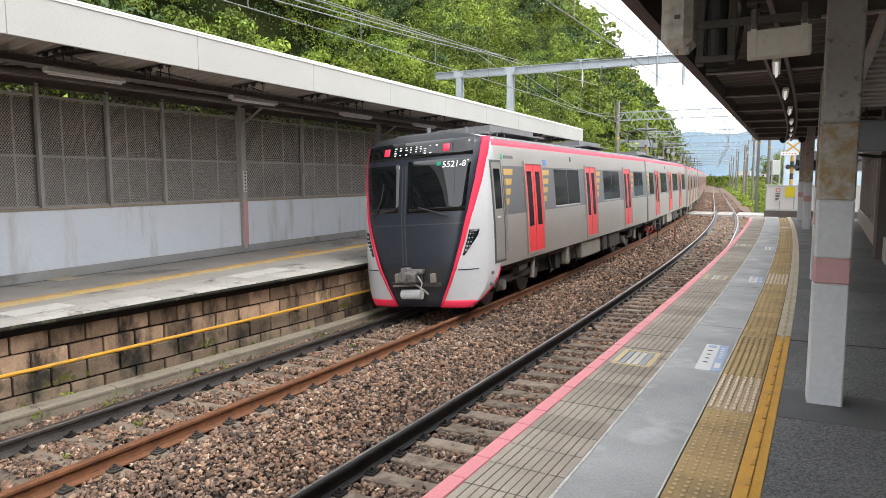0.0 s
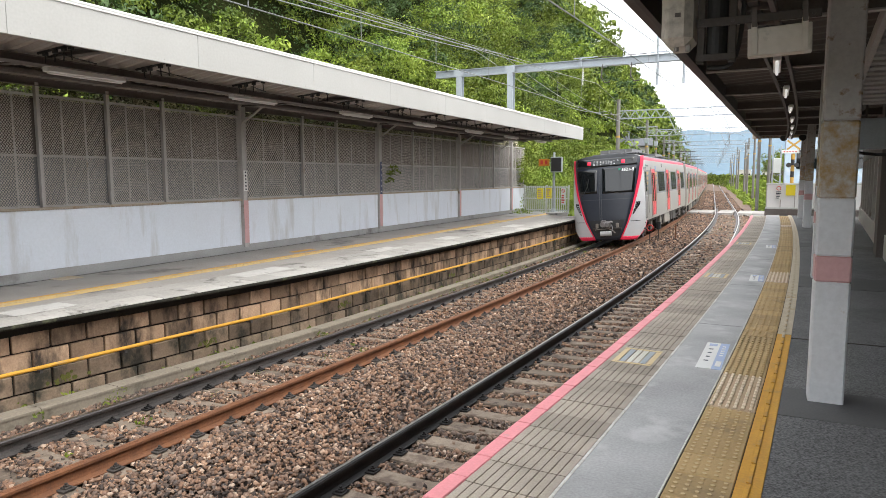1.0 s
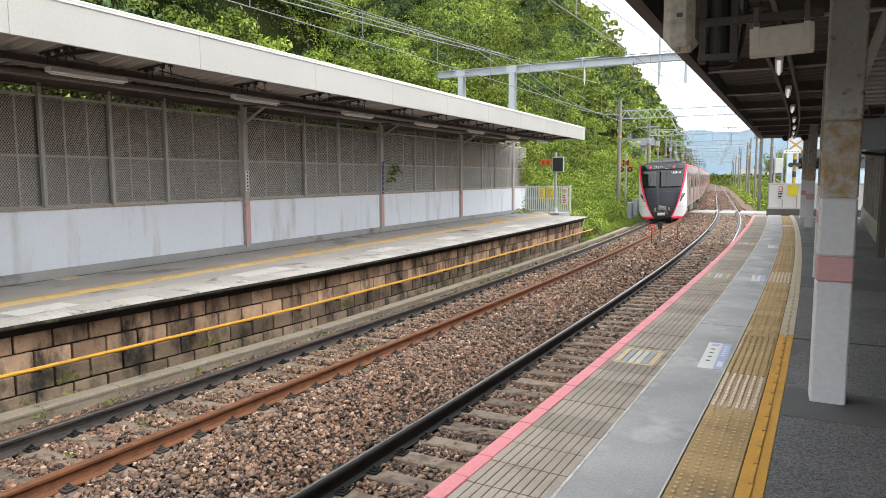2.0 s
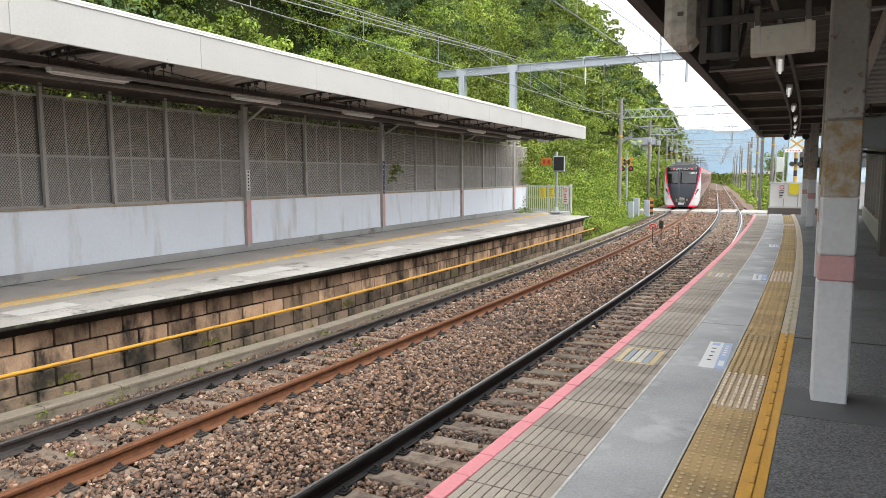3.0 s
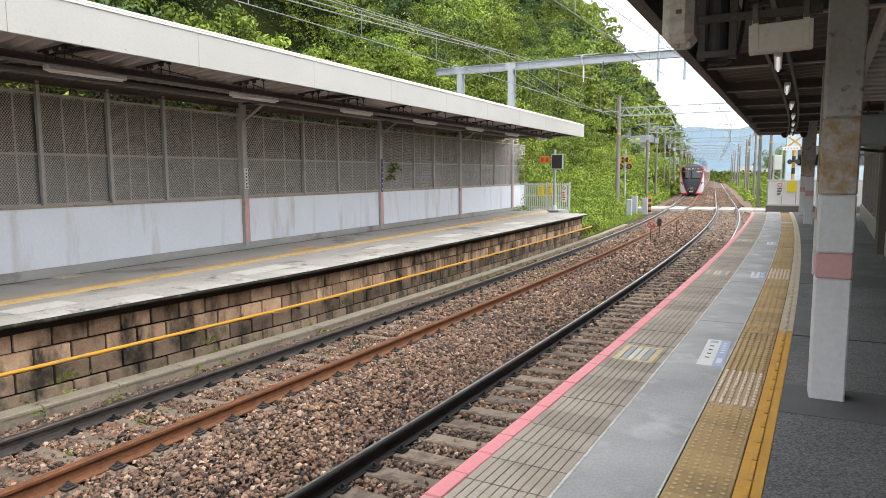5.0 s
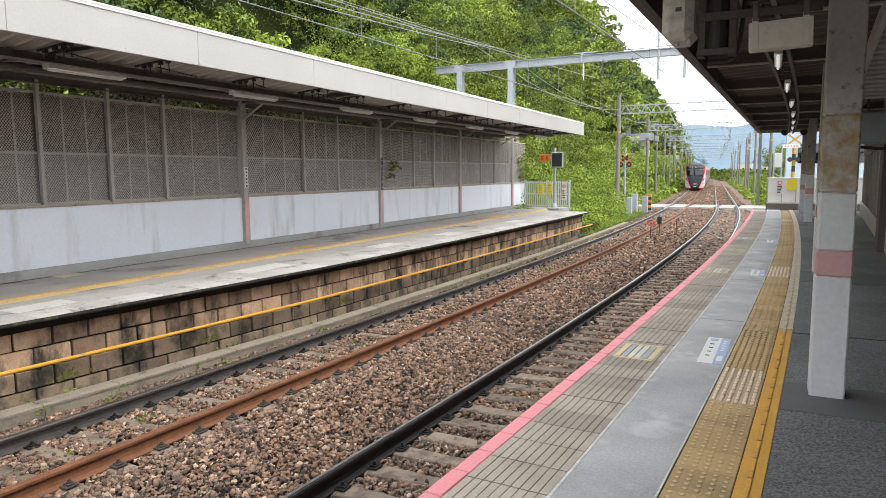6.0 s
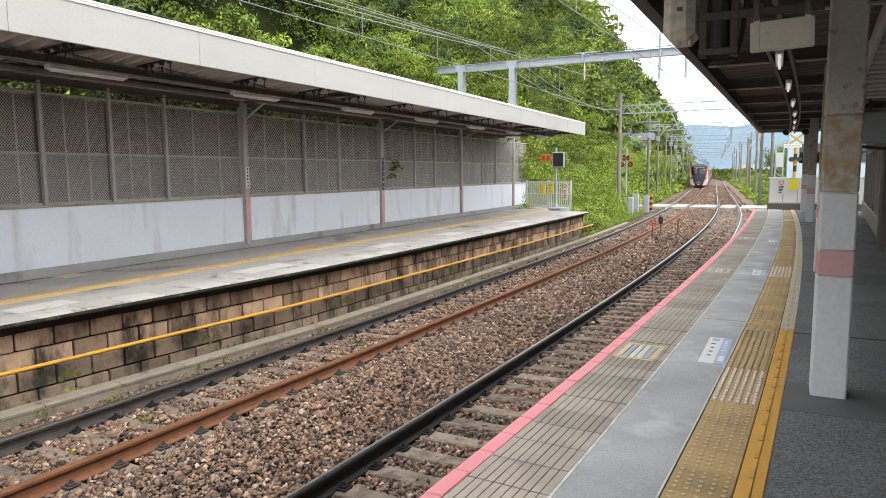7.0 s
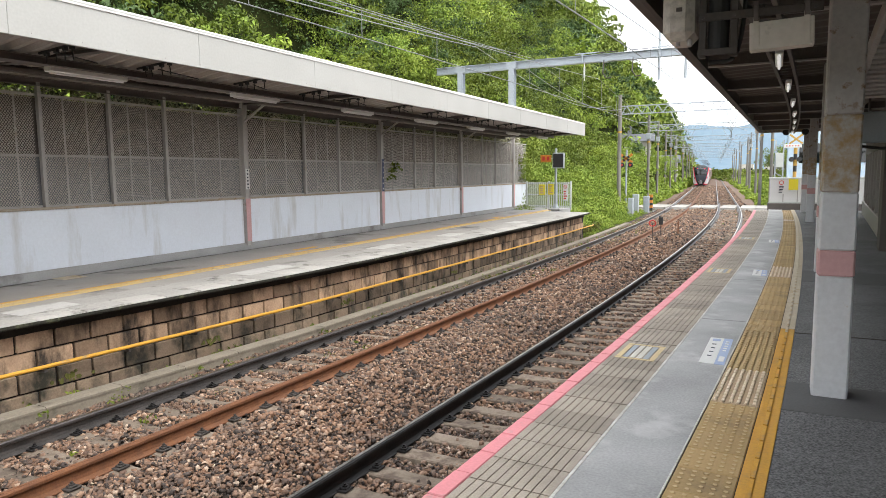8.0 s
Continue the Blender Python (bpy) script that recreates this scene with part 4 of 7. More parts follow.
def build_left_wall():
    """Parapet with pale panels, posts, expanded-metal screens above."""
    w = thing("wall_west", "platform back wall of pale panels under metal mesh screens", "wall", kind="structure")
    y0, y1 = -9.2, 32.3
    bm = bmesh.new()
    box(bm, XW - 0.2, XW + 0.03, y0, y1, ZL - 0.01, ZL + 0.16, 0.01)
    part("plinth", bm, M["concrete"], w, "grey concrete plinth")
    posts = [-6.1, 0.03, 6.14, 12.25, 18.37, 24.4, 30.3]
    ends = posts + [y1]
    for a, b in zip(ends[:-1], ends[1:]):
        part("panel", bbox(XW - 0.06, XW, a + 0.09, b - 0.09, ZL + 0.155, 2.19, 0.008), M["wall"], w, "pale blue-white wall panel")
    part("sill", bbox(XW - 0.09, XW + 0.035, y0, y1, 2.19, 2.235, 0.006), M["sill"], w, "rust-streaked flat steel sill")
    for a in posts:
        bm = bmesh.new()
        box(bm, XW - 0.09, XW + 0.075, a - 0.075, a - 0.062, ZL + 0.1, 4.5)
        box(bm, XW - 0.09, XW + 0.075, a + 0.062, a + 0.075, ZL + 0.1, 4.5)
        box(bm, XW - 0.012, XW + 0.06, a - 0.062, a + 0.062, ZL + 0.1, 4.5)
        part("post", bm, M["steel"], w, "grey steel column")
        part("post_band", bbox(XW + 0.0755, XW + 0.079, a - 0.075, a + 0.075, ZL + 0.2, 2.2), M["col_p"], w, "faded pink paint on the column")
    # screens
    sub = []
    for a, b in zip(ends[:-1], ends[1:]):
        cuts = [a] + [a + (b - a) * k for k in ((0.2, 0.42, 0.63) if a < 10 else (0.375, 0.63))] + [b] if b - a > 5 else [a, b]
        for i in range(len(cuts) - 1):
            sub.append((cuts[i], cuts[i + 1], i))
    for a, b, i in sub:
        if a < 2:
            continue
        fr = bmesh.new()
        for ya in (a + 0.02,) if i else ():
            box(fr, XW - 0.07, XW + 0.01, ya - 0.03, ya + 0.03, 2.235, 4.35)
        for z in (2.25, 3.12, 4.14):
            box(fr, XW - 0.04, XW - 0.005, a + 0.05, b - 0.05, z - 0.02, z + 0.02)
        for k in (1, 2):
            y = a + (b - a) * k / 3
            box(fr, XW - 0.03, XW - 0.012, y - 0.012, y + 0.012, 2.25, 4.14)
        part("screen_frame", fr, M["steel"], w)
        ya, yb = a + 0.06, b - 0.06
        pitch_y, pitch_z = (0.046, 0.030) if a < 11 else (0.075, 0.048)
        ny, nz = int((yb - ya) / pitch_y), int(1.86 / pitch_z)
        verts, quads = [], []
        t = 0.0062 if a < 11 else 0.010
        for r in range(nz):
            for c in range(ny):
                y, z = ya + (c + 0.5 * (r % 2) + 0.25) * pitch_y, 2.27 + r * pitch_z
                for dy in (-0.5, 0.5):
                    k0 = len(verts)
                    verts += [(XW - 0.02, y, z - t), (XW - 0.02, y + dy * pitch_y, z + pitch_z - t), (XW - 0.02, y + dy * pitch_y, z + pitch_z + t), (XW - 0.02, y, z + t)]
                    quads.append((k0, k0 + 1, k0 + 2, k0 + 3))
        ob = new("mesh_screen", soup("mesh_screen", np.array(verts), np.array(quads), M["mesh"], 4))
        ob.parent = w
        tagged(ob, "brown-grey expanded metal screen")
    # corrugated sheet that stands close behind the screens
    bm = bmesh.new()
    n = 520
    prev = None
    for i in range(n + 1):
        y = 0 + 32.2 * i / n
        x = XW - 0.16 + (0.012 if i % 4 in (0, 1) else -0.012)
        cur = [bm.verts.new((x, y, 2.0)), bm.verts.new((x, y, 4.10))]
        if prev:
            bm.faces.new((prev[0], cur[0], cur[1], prev[1]))
        prev = cur
    part("backing_sheet", bm, M["backing"], w, "grey ribbed sheet behind the mesh")
    part("lower_sheet", bbox(XW - 0.135, XW - 0.125, 0, 32.2, 2.0, 3.11), M["backing_l"], w, "pale grey sheet behind the lower mesh")
    # dry creeper hanging in the gap between the screens and the roof
    rng = np.random.default_rng(31)
    n = 11000
    c = np.stack([rng.uniform(XW - 0.5, XW - 0.2, n), rng.uniform(1.5, 32.0, n), rng.uniform(4.0, 4.46, n)], 1)
    d = rng.normal(size=(n, 3))
    d /= np.linalg.norm(d, axis=1)[:, None]
    e = np.cross(d, rng.normal(size=(n, 3)))
    e /= np.linalg.norm(e, axis=1)[:, None]
    ln, wd = rng.uniform(0.03, 0.11, (n, 1)), rng.uniform(0.006, 0.028, (n, 1))
    V = np.stack([c - d * ln, c + e * wd, c + d * ln, c - e * wd], 1).reshape(-1, 3)
    tagged(new("dry_creeper", soup("dry_creeper", V, np.arange(4 * n).reshape(-1, 4), M["creeper"], 4)), "tangle of dry creeper behind the mesh screens", "creeper", kind="stuff")


def build_left_canopy():
    c = thing("canopy_far", "platform canopy with a white fascia and corrugated roof", "canopy", kind="structure")
    y0, y1 = -9.0, 29.3
    xf = -7.6
    n = 14
    for i in range(n):
        a, b = y0 + (y1 - y0) * i / n, y0 + (y1 - y0) * (i + 1) / n
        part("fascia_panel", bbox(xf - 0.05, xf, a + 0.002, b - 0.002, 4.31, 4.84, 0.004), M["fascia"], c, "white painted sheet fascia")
    part("fascia_cap", along(bmesh.new(), [(xf + 0.001, 4.79), (xf + 0.014, 4.79), (xf + 0.014, 4.802), (xf - 0.05, 4.872), (xf - 0.14, 4.872), (xf - 0.14, 4.845)], y0, y1 + 0.02, 4, off=zero), M["cap"], c, "pale folded capping strip")
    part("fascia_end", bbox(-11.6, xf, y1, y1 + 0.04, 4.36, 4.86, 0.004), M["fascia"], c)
    bm = bmesh.new()
    for i in range(int((y1 - y0) / 0.62)):
        for z in (4.36, 4.79):
            tube(bm, (xf - 0.002, y0 + 0.3 + i * 0.62, z), (xf + 0.006, y0 + 0.3 + i * 0.62, z), 0.009, seg=6)
    part("rivets", bm, M["steel"], c)
    # roof sheet, corrugated across
    bm = bmesh.new()
    prev = None
    k = int((y1 - y0) / 0.06)
    for i in range(k + 1):
        y = y0 + (y1 - y0) * i / k
        d = 0.03 if i % 4 in (0, 1) else -0.03
        cur = [bm.verts.new((xf - 0.05, y, 4.63 + d)), bm.verts.new((-9.1, y, 4.41 + d)), bm.verts.new((-12.0, y, 4.46 + d))]
        if prev:
            bm.faces.new((prev[0], cur[0], cur[1], prev[1]))
            bm.faces.new((prev[1], cur[1], cur[2], prev[2]))
        prev = cur
    part("roof_sheet", bm, M["roof"], c, "dark corrugated roof underside")
    bm = bbox(-12.05, xf - 0.05, y0, y1, 4.77, 4.80)
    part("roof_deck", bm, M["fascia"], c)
    # purlins along, rafters across
    for x, z0, z1 in ((-9.0, 4.27, 4.37), (-10.2, 4.30, 4.41), (XW - 0.02, 4.29, 4.42)):
        bm = bmesh.new()
        box(bm, x - 0.05, x + 0.05, y0, y1, z0, z0 + 0.012)
        box(bm, x - 0.05, x + 0.05, y0, y1, z1 - 0.012, z1)
        box(bm, x - 0.008, x + 0.008, y0, y1, z0 + 0.012, z1 - 0.012)
        part("purlin", bm, M["dark"], c)
    for a in (-6.1, 0.03, 6.14, 12.25, 18.37, 24.4, 28.9):
        bm = bmesh.new()
        for za, zb in ((4.375, 4.385), (4.435, 4.445)):
            box(bm, -11.6, xf - 0.08, a - 0.06, a + 0.06, za, zb)
        box(bm, -11.6, xf - 0.08, a - 0.006, a + 0.006, 4.385, 4.435)
        part("rafter", bm, M["dark"], c)
        bm = bmesh.new()
        tube(bm, (XW + 0.03, a, 3.98), (-10.55, a, 4.40), 0.028, seg=6)
        part("brace", bm, M["steel"], c)
    part("cable_tray", bbox(-9.42, -9.16, y0, y1 - 0.6, 4.305, 4.345, 0.004), M["dark"], c, "dark cable tray under the roof")
    part("cable_tray", bbox(-10.3, -10.12, y0, y1 - 0.6, 4.31, 4.36, 0.004), M["dark"], c)
    rr = random.Random(5)
    y = 2.0
    while y < 28:
        bm = bmesh.new()
        tube(bm, (-8.95, y, 4.40), (-8.0, y, 4.475), 0.018, seg=5)
        for k in range(4):
            x = -8.82 + 0.2 * k + rr.uniform(-0.05, 0.05)
            z = 4.40 + (x + 8.95) * 0.08
            box(bm, x - 0.03, x + 0.03, y - 0.03, y + 0.03, z - 0.06, z + 0.01, 0.008)
            tube(bm, (x, y, z - 0.05), (x + rr.uniform(-0.02, 0.02), y, 4.26), 0.009, seg=5)
        tube(bm, (-8.5, y, 4.36), (-8.62, y + rr.uniform(0.5, 1.1), 4.33), 0.009, seg=5)
        part("hanger", bm, M["black"], c, "dark cable hangers")
        y += rr.uniform(1.4, 2.1)
    lamp = thing("tube_lamp", "long white fluorescent lamp under the canopy", "lamp", "canopy tube lamps", at=pose(-9.29, 6.85, 4.24))
    part("lamp_case", bbox(-0.07, 0.07, -0.64, 0.64, -0.01, 0.075, 0.012), M["tube_off"], lamp)
    part("lamp_tube", tube(bmesh.new(), (0, -0.6, -0.016), (0, 0.6, -0.016), 0.022, seg=8), M["tube_off"], lamp, "unlit white tube")
    for s in (-0.4, 0.4):
        part("lamp_stem", tube(bmesh.new(), (0, s, 0.07), (0, s, 0.13), 0.01, seg=5), M["dark"], lamp)
    for i in range(-2, 7):
        if i:
            copy_thing(lamp, pose(-9.29, 6.85 + 3.62 * i, 4.24))


# ------------------------------------------------------------------ near canopy and columns
def ro(y):
    return -0.014 * (27.8 - y)


def lift(y):
    return 0.0075 * max(0.0, y - 4)


def build_right_canopy():
    c = thing("canopy_near", "platform canopy with dark steel beams and a lamp row", "canopy", kind="structure")
    y0, y1 = -9.0, 30.0
    part("fascia", along(bmesh.new(), [(-0.68, 4.02), (-0.64, 4.02), (-0.64, 4.30), (-0.68, 4.30)], y0, y1, 1, off=ro, rise=lift), M["dark2"], c, "dark brown fascia")
    part("gutter", along(bmesh.new(), [(-0.76, 4.03), (-0.685, 4.03), (-0.685, 4.09), (-0.695, 4.09), (-0.695, 4.045), (-0.75, 4.045), (-0.75, 4.09), (-0.76, 4.09)], y0, y1, 1, off=ro, rise=lift), M["dark"], c)
    bm = bmesh.new()
    prev = None
    k = int((y1 - y0) / 0.1)
    for i in range(k + 1):
        y = y0 + (y1 - y0) * i / k
        d = 0.018 if i % 4 in (0, 1) else -0.018
        q = lift(y) + d
        cur = [bm.verts.new((-0.64 + ro(y), y, 4.24 + q)), bm.verts.new((1.2, y, 4.36 + q)), bm.verts.new((8.0, y, 4.36 + q))]
        if prev:
            bm.faces.new((prev[0], cur[0], cur[1], prev[1]))
            bm.faces.new((prev[1], cur[1], cur[2], prev[2]))
        prev = cur
    part("roof_sheet", bm, M["roof_dark"], c, "dark corrugated roof underside")
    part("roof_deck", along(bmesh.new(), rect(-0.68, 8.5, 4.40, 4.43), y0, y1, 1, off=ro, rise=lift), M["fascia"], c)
    y = -8.84
    while y < 29.9:
        bm = bmesh.new()
        m = pose(0, y, lift(y))
        # flange paler than its beam, for the light it catches
        part("beam_flange", bbox(-0.62 + ro(y), 8.0, -0.04, 0.04, 4.04, 4.058, 0, m), M["steel"], c, "beam flange in paler grey as painted light")
        box(bm, -0.62 + ro(y), 8.0, -0.005, 0.005, 4.058, 4.20, 0, m)
        box(bm, -0.62 + ro(y), 8.0, -0.04, 0.04, 4.20, 4.21, 0, m)
        part("cross_beam", bm, M["dark"], c, "dark steel cross beam")
        bm = bmesh.new()
        for x in (0.1, 0.9, 1.7):       # thin sag rods between the beams
            tube(bm, (x + ro(y), y + 0.05, 4.14 + lift(y)), (x + 0.35 + ro(y), y + 1.5, 4.2 + lift(y)), 0.009, seg=5)
        part("sag_rod", bm, M["dark2"], c)
        y += 3.08
    part("end_beam", bbox(-0.9, 3.0, y1 - 0.02, y1 + 0.06, 4.22, 4.55, 0.005), M["col_r"], c, "rusty end beam")
    # cable ladder with the lamp row
    for dx in (0.30, 0.50):
        part("ladder_rail", along(bmesh.new(), rect(dx - 0.018, dx + 0.018, 3.94, 4.0), y0, 29.5, 1, rise=lift), M["dark"], c)
    bm = bmesh.new()
    y = 0.0
    while y < 29:
        box(bm, 0.31 + S(y), 0.49 + S(y), y - 0.012, y + 0.012, 3.96 + lift(y), 3.985 + lift(y))
        y += 0.3
    part("ladder_rungs", bm, M["dark"], c)
    part("cable_bundle", along(bmesh.new(), rect(0.33, 0.40, 3.99, 4.03), y0, 29.5, 1, rise=lift), M["black"], c)
    for x in (1.45, 2.6):
        bm = bmesh.new()
        box(bm, x - 0.06, x + 0.06, y0, y1, 4.02, 4.04)
        box(bm, x - 0.008, x + 0.008, y0, y1, 4.04, 4.3)
        part("long_beam", bm, M["dark"], c)
    lamp = thing("ceiling_lamp", "short lit fluorescent lamp hung along the canopy", "lamp", "near canopy lamps", at=pose(0.40 + S(8.3), 8.3, 3.86 + lift(8.3)))
    part("lamp_case", bbox(-0.04, 0.04, -0.5, 0.5, 0.022, 0.07, 0.01), M["tube_off"], lamp)
    part("lamp_tube", tube(bmesh.new(), (0, -0.46, 0.004), (0, 0.46, 0.004), 0.015, seg=8), M["tube"], lamp, "lit white tube")
    for y in (11.1, 14.2, 17.3, 20.4, 23.5, 26.6):
        copy_thing(lamp, pose(0.40 + S(y), y, 3.86 + lift(y)))
    # columns
    for i, y in enumerate((-0.9, 5.57, 12.35, 24.3, 29.8)):
        x = 0.97 + S(y)
        col = thing("column", "white painted steel column with a pink band and rusty upper part" if i else "white painted steel column with a pink band", "column", "platform columns", at=pose(x, y, ZR))
        h = 0.115
        part("base", bbox(-h, h, -h, h, -0.01, 0.885, 0.012), M["col_w"], col)
        part("band", bbox(-h - 0.001, h + 0.001, -h - 0.001, h + 0.001, 0.8855, 1.07, 0.012), M["col_p"], col, "faded pink band")
        part("middle", bbox(-h, h, -h, h, 1.0705, 1.48, 0.012), M["col_w"], col)
        part("rusty_stretch", bbox(-h, h, -h, h, 1.4805, 2.02, 0.012), M["col_r"], col, "peeling rusty paint")
        part("upper", bbox(-h, h, -h, h, 2.0205, 3.3, 0.012), M["col_g"], col, "dirty grey paint with rust specks")


def build_structure():
    build_ground()
    build_rails()
    build_right_platform()
    build_left_platform()
    build_left_wall()
    build_left_canopy()
    build_right_canopy()


# ------------------------------------------------------------------ train
CAR = 16.3            # coupled length of one car
HW = 1.39             # half width


def body_half(z):
    """Half width of the car body at height z: upright sides, rounded shoulder."""
    if z < 1.6:
        return HW - 0.03 * (1.6 - z)
    if z < 3.2:
        return HW - 0.045 * ((z - 1.6) / 1.6) ** 2
    t = min(1, (z - 3.2) / 0.46)
    return (HW - 0.045) * math.sqrt(max(0.0, 1 - t ** 2.6)) if t < 1 else 0.0


def side_x(z, out=0.0):
    return body_half(z) + out


def shell(bm, y0, y1, zs, mi=0):
    """Closed body section lofted along y."""
    rings = []
    prof = [(body_half(z), z) for z in zs] + [(-body_half(z), z) for z in reversed(zs)]
    for y in (y0, y1):
        rings.append([bm.verts.new((x, y, z)) for x, z in prof])
    k = len(prof)
    for j in range(k):
        bm.faces.new((rings[0][j], rings[0][(j + 1) % k], rings[1][(j + 1) % k], rings[1][j]))
    bm.faces.new(rings[0]), bm.faces.new(rings[1])
    return bm


def side_panel(bm, y0, y1, z0, z1, out=0.004, side=1, n=4, inn=0.02):
    """A thin panel laid on the car's curved side."""
    zs = [z0 + (z1 - z0) * i / n for i in range(n + 1)]
    a, b = [], []
    for z in zs:
        x = side * side_x(z, out)
        xi = side * side_x(z, out - inn)
        a.append([bm.verts.new((x, y0, z)), bm.verts.new((x, y1, z))])
        b.append([bm.verts.new((xi, y0, z)), bm.verts.new((xi, y1, z))])
    for i in range(n):
        bm.faces.new((a[i][0], a[i][1], a[i + 1][1], a[i + 1][0]))
        bm.faces.new((b[i][0], b[i + 1][0], b[i + 1][1], b[i][1]))
        bm.faces.new((a[i][0], a[i + 1][0], b[i + 1][0], b[i][0]))
        bm.faces.new((a[i][1], b[i][1], b[i + 1][1], a[i + 1][1]))
    bm.faces.new((a[0][0], b[0][0], b[0][1], a[0][1]))
    bm.faces.new((a[n][0], a[n][1], b[n][1], b[n][0]))
    return bm


def nose_y(x, z):
    """How far behind the tip the rounded end face lies."""
    u = abs(x) / HW
    d = 0.10 * u ** 2 + 0.34 * u ** 7
    if z > 1.0:
        d += 0.05 * (z - 1.0)
    if z > 1.9:      # raked windscreen
        d += 0.14 * (z - 1.9)
    if z > 2.9:
        d += 0.16 * (z - 2.9) ** 2 * 1.6
    if z < 0.9:
        d += 0.05 * (0.9 - z)
    return d


def face_panel(bm, z0, z1, xl, xr, out=0.01, nz=10, nx=8, mi=0, thick=0.03):
    """A panel on the end face between the edges xl(z) and xr(z)."""
    g = []
    for i in range(nz + 1):
        z = z0 + (z1 - z0) * i / nz
        a, b = xl(z), xr(z)
        g.append([bm.verts.new((a + (b - a) * j / nx, nose_y(a + (b - a) * j / nx, z) - out, z)) for j in range(nx + 1)])
    gb = [[bm.verts.new((v.co.x, v.co.y + thick, v.co.z)) for v in r] for r in g]
    for i in range(nz):
        for j in range(nx):
            bm.faces.new((g[i][j], g[i][j + 1], g[i + 1][j + 1], g[i + 1][j])).material_index = mi
        for q in (0, nx):
            bm.faces.new((g[i][q], g[i + 1][q], gb[i + 1][q], gb[i][q])).material_index = mi
    for i in (0, nz):
        for j in range(nx):
            bm.faces.new((g[i][j], g[i][j + 1], gb[i][j + 1], gb[i][j])).material_index = mi
    return bm


MASK = ((0.20, 0.46), (0.62, 0.66), (0.95, 0.80), (1.45, 0.955), (2.0, 1.09), (2.6, 1.20), (3.1, 1.26), (3.42, 1.27))


def mask_x(z):
    return float(np.interp(z, [a for a, _ in MASK], [b for _, b in MASK]))


def build_car(tail):
    car = thing("train_car", "white, black and pink end car of a commuter train" if tail else "stainless steel commuter train car with red doors", "train car", "cars of the train")
    zs = [0.86, 1.2, 1.6, 2.0, 2.4, 2.8, 3.1, 3.2, 3.3, 3.4, 3.48, 3.55, 3.6, 3.64]
    end0 = 0.95 if tail else 0.14
    part("body", shell(bmesh.new(), end0, CAR - 0.14, zs), M["t_steel"], car, "brushed stainless steel body", smooth=False)
    bm = bmesh.new()
    prof = [(body_half(z) * 1.0, z + 0.006) for z in (3.36, 3.42, 3.5, 3.56, 3.61, 3.64)]
    prof = [(x + 0.006, z) for x, z in prof] + [(-x - 0.006, z) for x, z in reversed(prof)]
    r0, r1 = [[bm.verts.new((x, y, z)) for x, z in prof] for y in (end0 + 0.25, CAR - 0.15)]
    for j in range(len(prof) - 1):
        bm.faces.new((r0[j], r0[j + 1], r1[j + 1], r1[j]))
    bm.faces.new(r0), bm.faces.new(r1)
    part("roof", bm, M["t_roof"], car, "grey roof")
    for y0, y1, w, hgt in ((2.2, 5.6, 0.95, 0.5), (9.2, 12.4, 0.95, 0.5)):
        bm = bmesh.new()
        box(bm, -w, w, y0, y1, 3.45, 3.60 + hgt, 0.3, steps=5)
        part("air_conditioner", bm, M["t_roof"], car, "grey rounded roof unit")
    # doors, windows, bands, on both sides
    doors = (2.55, 7.35, 12.15) if tail else (2.35, 7.25, 12.1)
    wins = ((4.6, 6.7), (9.4, 11.5), (13.9, 15.5)) if tail else ((0.75, 1.9), (4.3, 6.4), (9.1, 11.3), (13.8, 15.5))
    for s in (1, -1):
        bm = side_panel(bmesh.new(), end0 + (-0.03 if tail else 0.01), CAR - 0.15, 3.24, 3.37, 0.004, s, 2)
        part("pink_band", bm, M["t_pink"], car, "pink band under the roof")
        segs = [doors[0] + 1.13, doors[1] - 0.05, doors[1] + 1.13, doors[2] - 0.05]
        runs = [(segs[0], segs[1]), (segs[2], segs[3]), (doors[2] + 1.13, CAR - 0.2)]
        runs.insert(0, (1.32 if tail else 0.2, doors[0] - 0.05))
        for a, b in runs:
            part("window_band", side_panel(bmesh.new(), a, b, 1.86, 2.84, 0.003, s), M["t_grey"], car, "dark grey window band")
            for k in range(4 if s > 0 else 0):
                w = 0.52 - 0.10 * k
                if b - a > 0.7:
                    z = 2.72 - 0.2 * k
                    bar = side_panel(bmesh.new(), a + 0.05, a + 0.05 + w, z - 0.062, z + 0.062, 0.006, s, 1)
                    for v in bar.verts:
                        if v.co.y > a + 0.06 and v.co.z < z:
                            v.co.y -= 0.05
                    part("gold_bar", bar, M["t_gold"], car, "slant-ended gold decorative bar")
        for a, b in wins:
            if b - a > 1.2:
                mid = (a + b) / 2
                panes = ((a, mid - 0.02), (mid + 0.02, b))
            else:
                panes = ((a, b),)
            for pa, pb in panes:
                win = part("window", side_panel(bmesh.new(), pa, pb, 1.93, 2.80, 0.007, s), M["w_glass"], car, "dark train window")
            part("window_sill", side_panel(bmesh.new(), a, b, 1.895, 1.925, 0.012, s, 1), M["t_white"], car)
        for d in doors:
            for k in (0, 1):
                leaf = part("door", side_panel(bmesh.new(), d + 0.54 * k + 0.004, d + 0.54 * (k + 1) - 0.004, 0.98, 2.90, 0.009, s, 6), M["t_door"], car, "red sliding door leaf")
                part("door_window", side_panel(bmesh.new(), d + 0.54 * k + 0.13, d + 0.54 * k + 0.41, 1.55, 2.74, 0.013, s), M["w_glass"], leaf)
            part("door_frame", side_panel(bmesh.new(), d - 0.04, d + 1.12, 2.90, 2.96, 0.03, s, 1), M["t_steel"], car)
